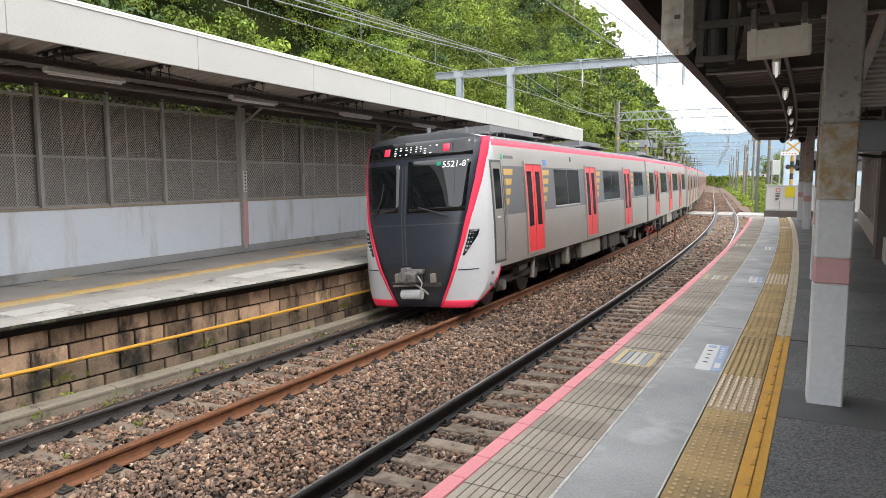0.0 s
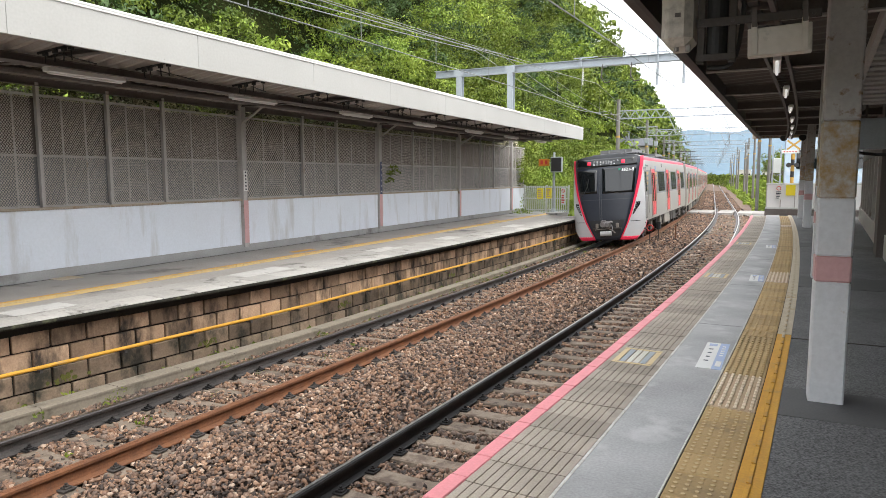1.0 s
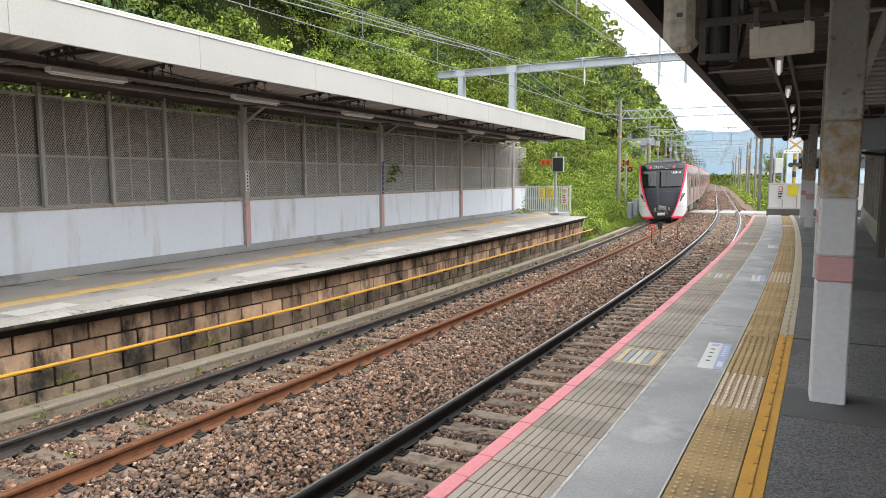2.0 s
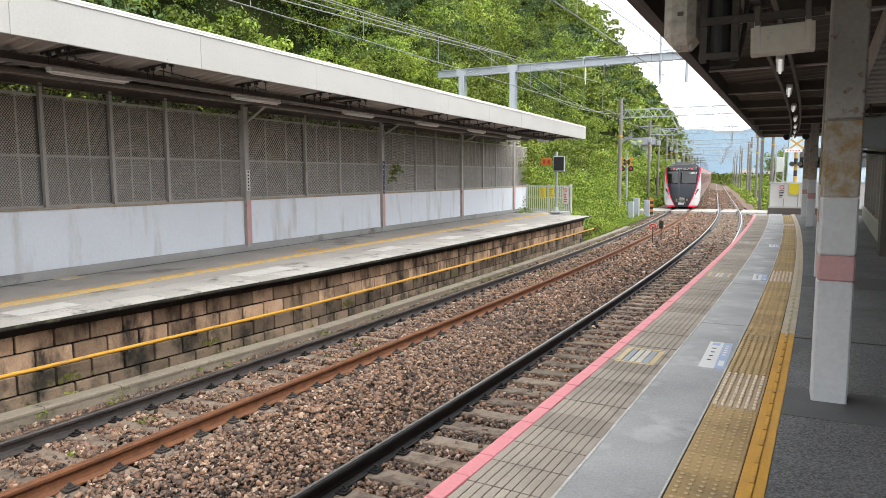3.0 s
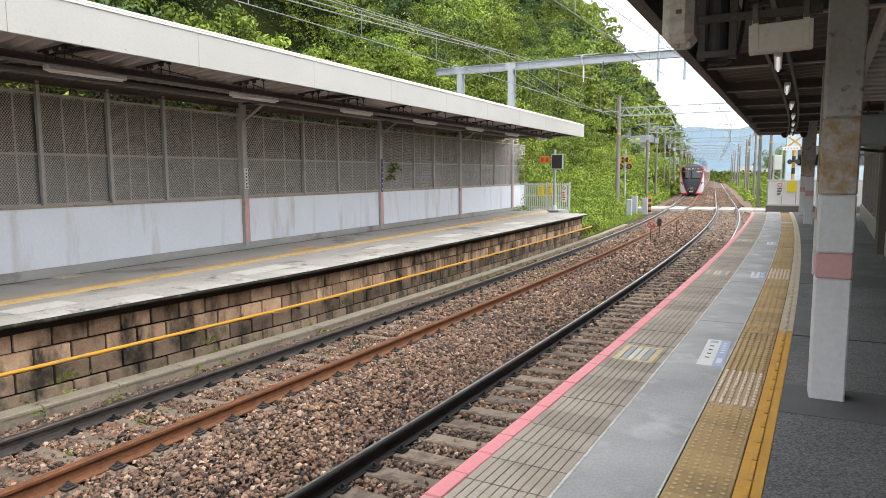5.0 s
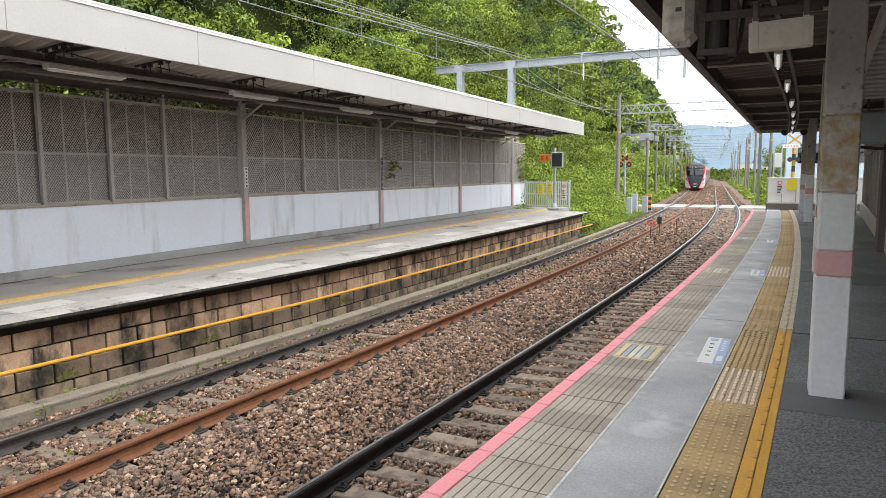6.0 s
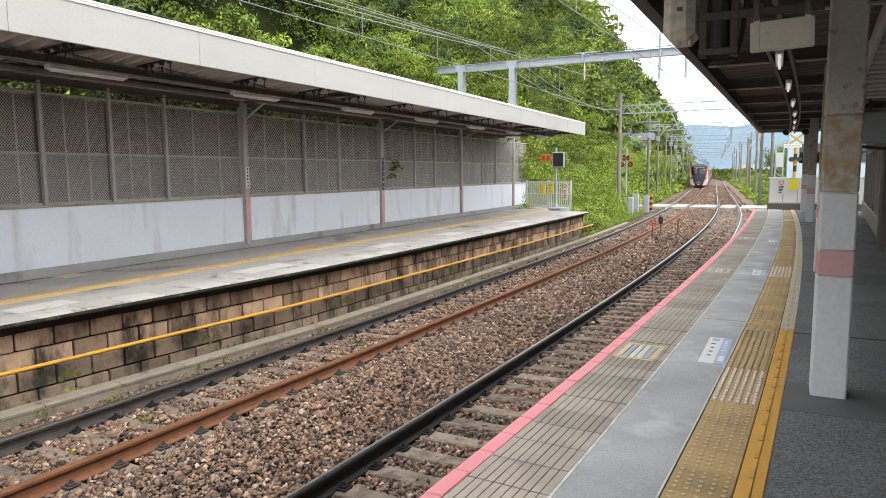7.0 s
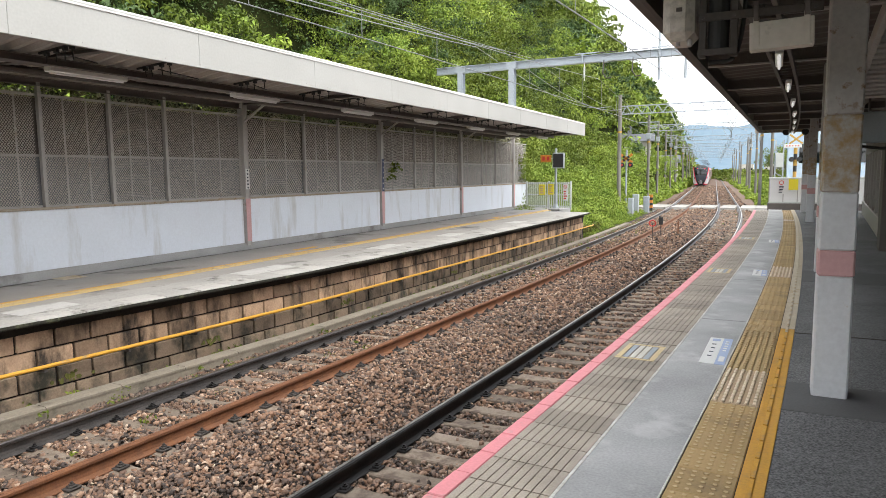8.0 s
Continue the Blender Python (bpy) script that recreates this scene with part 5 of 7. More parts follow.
            for q in (d - 0.045, d + 1.082):
                part("door_post", side_panel(bmesh.new(), q, q + 0.04, 0.98, 2.90, 0.034, s, 6), M["t_steel"], car)
            part("door_seal", side_panel(bmesh.new(), d + 0.534, d + 0.546, 0.98, 2.88, 0.0115, s, 6), M["black"], car)
            part("door_sill", side_panel(bmesh.new(), d - 0.06, d + 1.14, 0.93, 0.98, 0.02, s, 1), M["t_steel"], car)
        part("marker_lamp", side_panel(bmesh.new(), 6.0, 6.06, 3.02, 3.14, 0.02, s, 1), M["t_roof"], car)
    # gear crowded along both edges of the underframe
    rg = random.Random(23 if tail else 29)
    # filler block, near black in place of the shadow beneath the car
    part("belly", bbox(-0.95, 0.95, 4.4, CAR - 4.4, 0.34, 0.72), M["t_shade_black"], car, "near-black filler block, painted as the shadow under the floor")
    for s in (1, -1):
        y = 4.35
        while y < CAR - 4.4:
            w, kind = rg.uniform(0.16, 0.6), rg.random()
            x0, x1 = sorted((s * 0.96, s * rg.uniform(1.14, 1.27)))
            if kind < 0.55:
                gear = bbox(x0, x1, y, y + w, rg.uniform(0.3, 0.46), 0.74, 0.02)
            elif kind < 0.8:
                gear = tube(bmesh.new(), (s * 1.06, y, 0.56), (s * 1.06, y + w, 0.56), 0.15, seg=12)
            else:
                gear = poly_tube(bmesh.new(), [(s * 1.2, y, 0.8), (s * 1.24, y + 0.03, 0.5), (s * 1.2, y + 0.1, 0.33), (s * 1.1, y + w, 0.34)], 0.025)
            part("underfloor_gear", gear, M["t_shade_black"] if rg.random() < 0.6 else M["t_under"], car)
            y += w + rg.uniform(0.03, 0.22)
    # underframe
    for y0, y1, key in ((7.0, 9.0, "t_box"), (9.4, 9.9, "t_under"), (10.2, 11.6, "t_under"), (5.6, 5.85, "t_box")):
        part("equipment_box", bbox(-1.29, 1.29, y0, y1, 0.38, 0.84, 0.03), M[key], car, "boxy underfloor equipment")
    part("underframe", bbox(-1.2, 1.2, 0.5 if tail else 0.2, CAR - 0.2, 0.72, 0.86), M["t_under"], car)
    for yc in (2.55, CAR - 2.55):
        bg = part("bogie", bbox(-1.08, 1.08, yc - 0.28, yc + 0.28, 0.42, 0.66, 0.04), M["t_under"], car, "dark steel bogie")
        for s in (1, -1):
            bm = bmesh.new()
            box(bm, s * 1.0 - 0.08, s * 1.0 + 0.08, yc - 1.45, yc + 1.45, 0.40, 0.56, 0.03)
            tube(bm, (s * 1.1, yc - 0.25, 0.68), (s * 1.1, yc + 0.25, 0.68), 0.14, seg=10)
            for d in (-1.05, 1.05):
                box(bm, s * 1.0 - 0.12, s * 1.0 + 0.12, yc + d - 0.14, yc + d + 0.14, 0.30, 0.56, 0.03)
                tube(bm, (s * 1.05, yc + d * 1.25, 0.42), (s * 1.05, yc + d * 1.25, 0.72), 0.07, seg=8)
            part("side_frame", bm, M["t_under"], bg)
            part("damper", tube(bmesh.new(), (s * 1.2, yc + 0.62, 0.36), (s * 1.2, yc + 0.75, 0.8), 0.05, seg=8), M["t_box"], bg, "pale worn damper")
            part("axle_cover", tube(bmesh.new(), (s * 1.12, yc - 1.05, 0.43), (s * 1.2, yc - 1.05, 0.43), 0.11, seg=14), M["t_coupler"], bg)
        for d in (-1.05, 1.05):
            for s in (1, -1):
                wh = bmesh.new()
                tube(wh, (s * 0.68, yc + d, 0.43), (s * 0.80, yc + d, 0.43), 0.43, seg=24)
                tube(wh, (s * 0.80, yc + d, 0.43), (s * 0.86, yc + d, 0.43), 0.14, seg=10)
                part("wheel", wh, M["rail_dark"], bg)
    if not tail:
        for y0, y1 in ((0.0, 0.16), (CAR - 0.16, CAR)):
            part("gangway", bbox(-0.6, 0.6, y0, y1, 1.0, 3.1), M["black"], car, "black rubber gangway")
    else:
        part("gangway", bbox(-0.6, 0.6, CAR - 0.16, CAR, 1.0, 3.1), M["black"], car, "black rubber gangway")
        build_tail(car)
    for ob in car.children_recursive:      # the roof is a shallow dome
        if ob.type == "MESH":
            for v in ob.data.vertices:
                if v.co.z > 3.4:
                    v.co.z = 3.4 + (v.co.z - 3.4) * 0.58
    return car


def hood_x(z):
    t = min(1.0, max(0.0, (z - 3.36) / 0.29))
    return 1.27 * math.sqrt(max(0.02, 1 - t ** 1.7))


def end_half(z):
    """Half width of the end shell; its lower corners are rounded away."""
    t = max(0.0, (0.9 - z) / 0.7)
    return body_half(max(z, 0.9)) - 0.30 * t ** 2.3


def end_back(z):
    return 0.98 - 0.72 * max(0.0, (0.9 - z) / 0.7) ** 1.7


def build_tail(car):
    # white shell of the end: the face, wrapped back to the sides
    bm = bmesh.new()
    rows = []
    zz = [0.20, 0.34, 0.5, 0.7, 0.9] + [1.0 + 0.15 * i for i in range(15)] + [3.2, 3.3, 3.4, 3.5, 3.58, 3.64, 3.68]
    for z in zz:
        w = body_half(max(z, 0.9)) if z < 3.6 else body_half(3.6) * (1.0 if z < 3.62 else 0.72)
        if z < 0.9:
            w = end_half(z)
        us = [-1 + 2 * j / 28 for j in range(29)]
        row = [bm.verts.new((-w, end_back(z), z))]
        row += [bm.verts.new((w * math.sin(u * math.pi / 2) if abs(u) < 1 else w * u, nose_y(w * math.sin(u * math.pi / 2), z) * (1 if z < 3.6 else 1.0), z)) for u in us]
        row.append(bm.verts.new((w, end_back(z), z)))
        rows.append(row)
    for a, b in zip(rows[:-1], rows[1:]):
        for j in range(len(a) - 1):
            bm.faces.new((a[j], a[j + 1], b[j + 1], b[j])).material_index = int(a[0].co.z > 3.45)
    bm.faces.new(rows[-1]).material_index = 1
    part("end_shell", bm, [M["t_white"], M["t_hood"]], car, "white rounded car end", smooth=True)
    # dark hood over the face
    part("hood", face_panel(bmesh.new(), 3.37, 3.64, lambda z: -hood_x(z), hood_x, 0.012, 8, 16), M["t_hood"], car, "dark grey roof hood", smooth=True)
    part("mask", face_panel(bmesh.new(), 0.20, 3.40, lambda z: -mask_x(z), mask_x, 0.014, 26, 16), M["t_black"], car, "glossy black front mask", smooth=True)
    for s in (1, -1):
        def wid(z):
            return 0.05 + 0.055 * max(0, min(1, (z - 0.5) / 1.9))
        if s > 0:
            lo, hi = (lambda z: mask_x(z)), (lambda z: mask_x(z) + wid(z))
        else:
            lo, hi = (lambda z: -mask_x(z) - wid(z)), (lambda z: -mask_x(z))
        part("pink_stripe", face_panel(bmesh.new(), 0.20, 3.40, lo, hi, 0.017, 30, 3), M["t_pink"], car, "pink curved stripe", smooth=True)
        a, b = (lambda z: mask_x(z) + 0.04), (lambda z: end_half(z) - 0.004)
        if s < 0:
            a, b = (lambda z: -end_half(z) + 0.004), (lambda z: -mask_x(z) - 0.04)
        part("pink_hem", face_panel(bmesh.new(), 0.19, 0.33, a, b, 0.012, 3, 12), M["t_pink"], car, "pink lower hem", smooth=True)
        bm = bmesh.new()
        edge = []
        for k in range(15):      # the hem runs on up the shell's rounded back edge
            z = 0.19 + 0.05 * k
            w = end_half(z)
            yb, depth = end_back(z) + 0.006, 0.14 - 0.0075 * k
            edge.append([bm.verts.new((s * (w + 0.005), max(yb - depth, nose_y(w, z)), z)), bm.verts.new((s * (w + 0.005), yb, z)),
                         bm.verts.new((s * (w - 0.02), yb, z)), bm.verts.new((s * (w - 0.02), max(yb - depth, nose_y(w, z)), z))])
        for a0, a1 in zip(edge[:-1], edge[1:]):
            for q in range(4):
                bm.faces.new((a0[q], a0[(q + 1) % 4], a1[(q + 1) % 4], a1[q]))
        bm.faces.new(edge[0]), bm.faces.new(edge[-1])
        part("pink_hem", bm, M["t_pink"], car)
        # head lamp cluster (dark, unlit)
        c, d = (lambda z: mask_x(z) + 0.115), (lambda z: mask_x(z) + 0.115 + 0.03 + 0.12 * min(1, (z - 1.18) / 0.35))
        if s < 0:
            c, d = (lambda z: -mask_x(z) - 0.115 - 0.03 - 0.12 * min(1, (z - 1.18) / 0.35)), (lambda z: -mask_x(z) - 0.115)
        part("headlight", face_panel(bmesh.new(), 1.18, 1.66, c, d, 0.016, 8, 4), M["glass"], car, "dark unlit headlight cluster", smooth=True)
        bm = bmesh.new()
        for k in range(5):
            z = 1.28 + 0.075 * k
            for q in range(2):
                x = s * (mask_x(z) + 0.15 + 0.045 * q)
                y = nose_y(x, z) - 0.02
                tube(bm, (x, y, z), (x, y - 0.008, z), 0.014, seg=6)
        part("led", bm, M["t_white"], car)
    # windscreens, door and display
    part("display_glass", face_panel(bmesh.new(), 3.07, 3.39, lambda z: -1.16, lambda z: 1.16, 0.022, 4, 12), M["glass"], car, "dark destination display panel", smooth=True)
    part("windscreen", face_panel(bmesh.new(), 2.02, 3.01, lambda z: -0.14, lambda z: 1.05 + 0.09 * (z - 1.98), 0.020, 10, 10), M["glass"], car, "large dark windscreen", smooth=True)
    part("cab_door_window", face_panel(bmesh.new(), 2.04, 2.97, lambda z: -1.06 - 0.1 * (z - 2.0), lambda z: -0.34, 0.020, 8, 8), M["glass"], car, "dark end door window", smooth=True)
    for x in (-0.26, -0.19):
        part("door_rim", face_panel(bmesh.new(), 1.0, 2.93, lambda z: x - 0.012, lambda z: x + 0.012, 0.026, 14, 1), M["t_seam"], car)
    part("seam", face_panel(bmesh.new(), 1.78, 1.80, lambda z: -mask_x(z) + 0.03, lambda z: mask_x(z) - 0.03, 0.018, 1, 12), M["t_seam"], car)
    part("seam", face_panel(bmesh.new(), 0.905, 0.925, lambda z: -1.24, lambda z: -mask_x(z) - 0.1, 0.006, 1, 8), M["t_black"], car)
    part("seam", face_panel(bmesh.new(), 0.905, 0.925, lambda z: mask_x(z) + 0.1, lambda z: 1.24, 0.006, 1, 8), M["t_black"], car)
    part("wiper", poly_tube(bmesh.new(), [(0.75, nose_y(0.75, 1.95) - 0.05, 1.93), (0.35, nose_y(0.4, 2.05) - 0.06, 2.06), (0.12, nose_y(0.12, 2.2) - 0.05, 2.12)], 0.014), M["black"], car)
    part("wiper", poly_tube(bmesh.new(), [(-0.95, nose_y(-0.95, 1.95) - 0.05, 1.93), (-0.72, nose_y(-0.7, 2.25) - 0.06, 2.3), (-0.66, nose_y(-0.66, 2.4) - 0.05, 2.62)], 0.014), M["black"], car)
    for x in (-0.66, 0.66):
        part("tail_lamp", face_panel(bmesh.new(), 3.16, 3.30, lambda z: x - 0.065, lambda z: x + 0.065, 0.027, 2, 3), M["t_lamp"], car, "lit red tail lamp", smooth=True)
    bm = bmesh.new()
    rr = random.Random(3)
    for x in (-0.45, -0.33, -0.2, -0.1, 0.02, 0.12, 0.22, 0.33, 0.46):
        for k in range(4):
            if rr.random() < 0.75:
                z = 3.155 + 0.045 * k
                w = 0.03 if abs(x) > 0.15 else 0.018
                box(bm, x - w, x + w * rr.random(), nose_y(x, z) - 0.026, nose_y(x, z) - 0.022, z - 0.008, z + 0.012)
    part("display_dots", bm, M["t_text"], car, "white display characters")
    cu = bpy.data.curves.new("car_number", "FONT")
    cu.body, cu.size, cu.extrude, cu.shear = "5521-8", 0.165, 0.002, 0.2
    # printed number shares the display's glow, though it is no lamp
    cu.materials.append(M["t_text"])
    num = tagged(new("car_number", cu), "white car number with a faint added glow")
    num.parent = car
    num.matrix_basis = pose(0.60, nose_y(0.60, 2.85) - 0.045, 2.85, 79, 0, 12)
    part("crest", bbox(0.49, 0.57, nose_y(0.53, 2.92) - 0.042, nose_y(0.53, 2.92) - 0.0225, 2.89, 2.96, 0.002), M["green"], car, "small green crest")
    # coupler recess
    part("coupler_recess", face_panel(bmesh.new(), 0.34, 0.98, lambda z: -(mask_x(z) - 0.12), lambda z: mask_x(z) - 0.12, 0.018, 6, 8), M["black"], car, "black coupler recess")
    cp = bmesh.new()
    box(cp, -0.16, 0.16, -0.30, 0.0, 0.70, 0.92, 0.03)
    tube(cp, (-0.12, -0.33, 0.83), (-0.12, -0.28, 0.83), 0.10, seg=12)
    box(cp, 0.02, 0.16, -0.36, -0.2, 0.72, 0.90, 0.02)
    box(cp, -0.19, -0.02, -0.26, -0.1, 0.90, 0.99, 0.02)
    tube(cp, (0.09, -0.38, 0.81), (0.09, -0.34, 0.81), 0.06, seg=10)
    box(cp, -0.05, 0.24, -0.2, -0.05, 0.86, 0.95, 0.02)
    part("coupler", cp, M["t_coupler"], car, "worn steel coupler")
    part("uncoupling_chain", poly_tube(bmesh.new(), [(0.2, -0.28, 0.84), (0.27, -0.26, 0.7), (0.22, -0.24, 0.6), (0.3, -0.2, 0.52)], 0.014), M["galv"], car)
    part("buffer_beam", bbox(-0.55, 0.55, -0.05, 0.02, 0.60, 0.68, 0.01), M["t_under"], car)
    part("jumper_bar", poly_tube(bmesh.new(), [(-0.45, -0.12, 0.62), (-0.2, -0.2, 0.64), (0.1, -0.2, 0.66), (0.28, -0.22, 0.56), (0.33, -0.16, 0.48)], 0.02), M["t_box"], car)
    part("air_tank", tube(bmesh.new(), (-0.24, -0.14, 0.47), (0.18, -0.14, 0.47), 0.095, seg=14), M["t_white"], car, "white air tank", smooth=False)
    for x in (-0.38, 0.40):
        part("socket", bbox(x - 0.05, x + 0.05, -0.1, 0.0, 0.68, 0.86, 0.015), M["t_box"], car)
    # crew door, rails, mark
    for s in (1, -1):
        d = part("crew_door", side_panel(bmesh.new(), 0.70, 1.27, 0.95, 2.95, 0.005, s, 6), M["t_seam"], car, "dark frame round a narrow crew door")
        part("door_leaf", side_panel(bmesh.new(), 0.77, 1.21, 1.0, 2.9, 0.010, s, 6), M["t_door_grey"], d, "grey-beige door leaf")
        part("door_window", side_panel(bmesh.new(), 0.83, 1.15, 2.0, 2.78, 0.014, s), M["w_glass"], d)
        part("door_handle", side_panel(bmesh.new(), 0.86, 1.02, 1.82, 1.86, 0.03, s, 1), M["galv_l"], d)
        bm = bmesh.new()
        x = s * (HW + 0.035)
        for y in (1.31,):
            tube(bm, (x, y, 1.15), (x, y, 2.6), 0.012, seg=6)
        part("grab_rail", bm, M["t_steel"], car)
        part("line_mark", side_panel(bmesh.new(), 1.45, 1.95, 2.99, 3.05, 0.006, s, 1), M["t_roof"], car, "small grey lettering bar")
        part("line_crest", side_panel(bmesh.new(), 1.28, 1.38, 2.97, 3.07, 0.006, s, 1), M["green"], car)
        part("priority_mark", side_panel(bmesh.new(), 3.85, 4.05, 2.88, 3.02, 0.008, s, 1), M["blue"], car, "small blue square mark")
        bm = bmesh.new()
        for z in (0.80, 0.58):
            tube(bm, (s * 1.30, 0.55, z), (s * 1.40, 0.55, z), 0.03, seg=8)
        part("step_bolt", bm, M["t_roof"], car)
    # aerials on the roof
    for x, y in ((0.0, 0.9), (0.55, 1.5)):
        bm = bmesh.new()
        tube(bm, (x, y, 3.6), (x, y, 3.92), 0.045, seg=8)
        tube(bm, (x, y, 3.6), (x, y, 3.64), 0.1, seg=8)
        part("aerial", bm, M["t_roof"], car)
    bm = bmesh.new()
    for y in (1.9, 2.3, 2.7):
        tube(bm, (0.9, y, 3.52), (0.9, y, 3.76), 0.012, seg=5)
        tube(bm, (-0.2, y, 3.6), (-0.2, y, 3.76), 0.012, seg=5)
    for x in (0.9, -0.2):
        tube(bm, (x, 1.9, 3.76), (x, 2.7, 3.76), 0.012, seg=5)
    for y in (1.9, 2.3, 2.7):
        tube(bm, (0.9, y, 3.76), (-0.2, y, 3.76), 0.012, seg=5)
    part("roof_rail", bm, M["t_roof"], car)


def pantograph(car):
    bm = bmesh.new()
    for x in (-0.6, 0.6):
        tube(bm, (x, 7.0, 3.66), (x * 0.9, 7.9, 4.25), 0.025, seg=5)
        tube(bm, (x * 0.9, 7.9, 4.25), (x * 0.75, 7.2, 4.95), 0.02, seg=5)
    tube(bm, (-0.9, 7.2, 5.0), (0.9, 7.2, 5.0), 0.03, seg=6)
    tube(bm, (-0.6, 7.0, 3.68), (0.6, 7.0, 3.68), 0.03, seg=6)
    box(bm, -0.75, 0.75, 6.7, 8.1, 3.64, 3.68)
    part("pantograph", bm, M["rail_dark"], car, "raised dark pantograph")


TRAIN = []


def build_train():
    TRAIN.append(build_car(True))
    mid = build_car(False)
    pantograph(mid)
    TRAIN.append(mid)
    for i in range(2, 8):
        TRAIN.append(copy_thing(mid, pose(0, 40 + i * CAR, 0)))


def tail_y(t):
    return 11.3 + 15.0 * t + 0.06 * t * t


def motions():
    steps = [round(0.25 * i, 2) for i in range(33)]
    for k, car in enumerate(TRAIN):
        rows = []
        for t in steps:
            a = tail_y(t) + k * CAR
            b = a + CAR - 0.1
            xa, xb = (L1 + L2) / 2 + S(a), (L1 + L2) / 2 + S(b)
            c = cant((a * 0.75 + b * 0.25))
            rows.append((t, Matrix.Translation((xa, a, c / 2)) @ pose(0, 0, 0, 0, -math.degrees(math.atan2(c, 1.5)), -math.degrees(math.atan2(xb - xa, b - a)))))
        walk(car, rows)


# ------------------------------------------------------------------ hillside and plants
def hill_z(u):
    v = np.clip((-12.6 - u) / 19.0, 0, 1)
    return 0.6 + 27.5 * (0.55 * v + 0.45 * v * v * (3 - 2 * v))


def hill_top(u, y):
    """The hillside, which climbs higher along the line."""
    return hill_z(u) + 4.0 * np.clip((y - 55) / 40, 0, 1) * np.clip((-13.5 - u) / 5, 0, 1)


def S_arr(y):
    return np.where(y < 58, -(y - 27) ** 2 / 800, -1.2013 - 0.0775 * (y - 58))


def leaves(rng, centre, radius, per, size):
    """Leaf quads on the upper shells of clumps. Returns verts and faces."""
    n = len(centre)
    k = np.repeat(np.arange(n), per)
    d = rng.normal(size=(len(k), 3))
    d[:, 2] = np.abs(d[:, 2]) * 0.9 - 0.25
    d /= np.linalg.norm(d, axis=1)[:, None]
    r = radius[k][:, None] * rng.uniform(0.62, 1.05, (len(k), 1))
    p = centre[k] + d * r * np.array([1, 1, 0.8])
    nrm = d + rng.normal(scale=0.55, size=d.shape)
    nrm /= np.linalg.norm(nrm, axis=1)[:, None]
    a = np.cross(nrm, rng.normal(size=d.shape))
    a /= np.linalg.norm(a, axis=1)[:, None]
    b = np.cross(nrm, a)
    s = (size[k] * rng.uniform(0.6, 1.4, len(k)))[:, None]
    V = np.stack([p - a * s, p + b * s * 0.45 + nrm * s * 0.1, p + a * s, p - b * s * 0.45 + nrm * s * 0.1], 1).reshape(-1, 3)
    F = np.arange(len(V)).reshape(-1, 4)
    return V, F


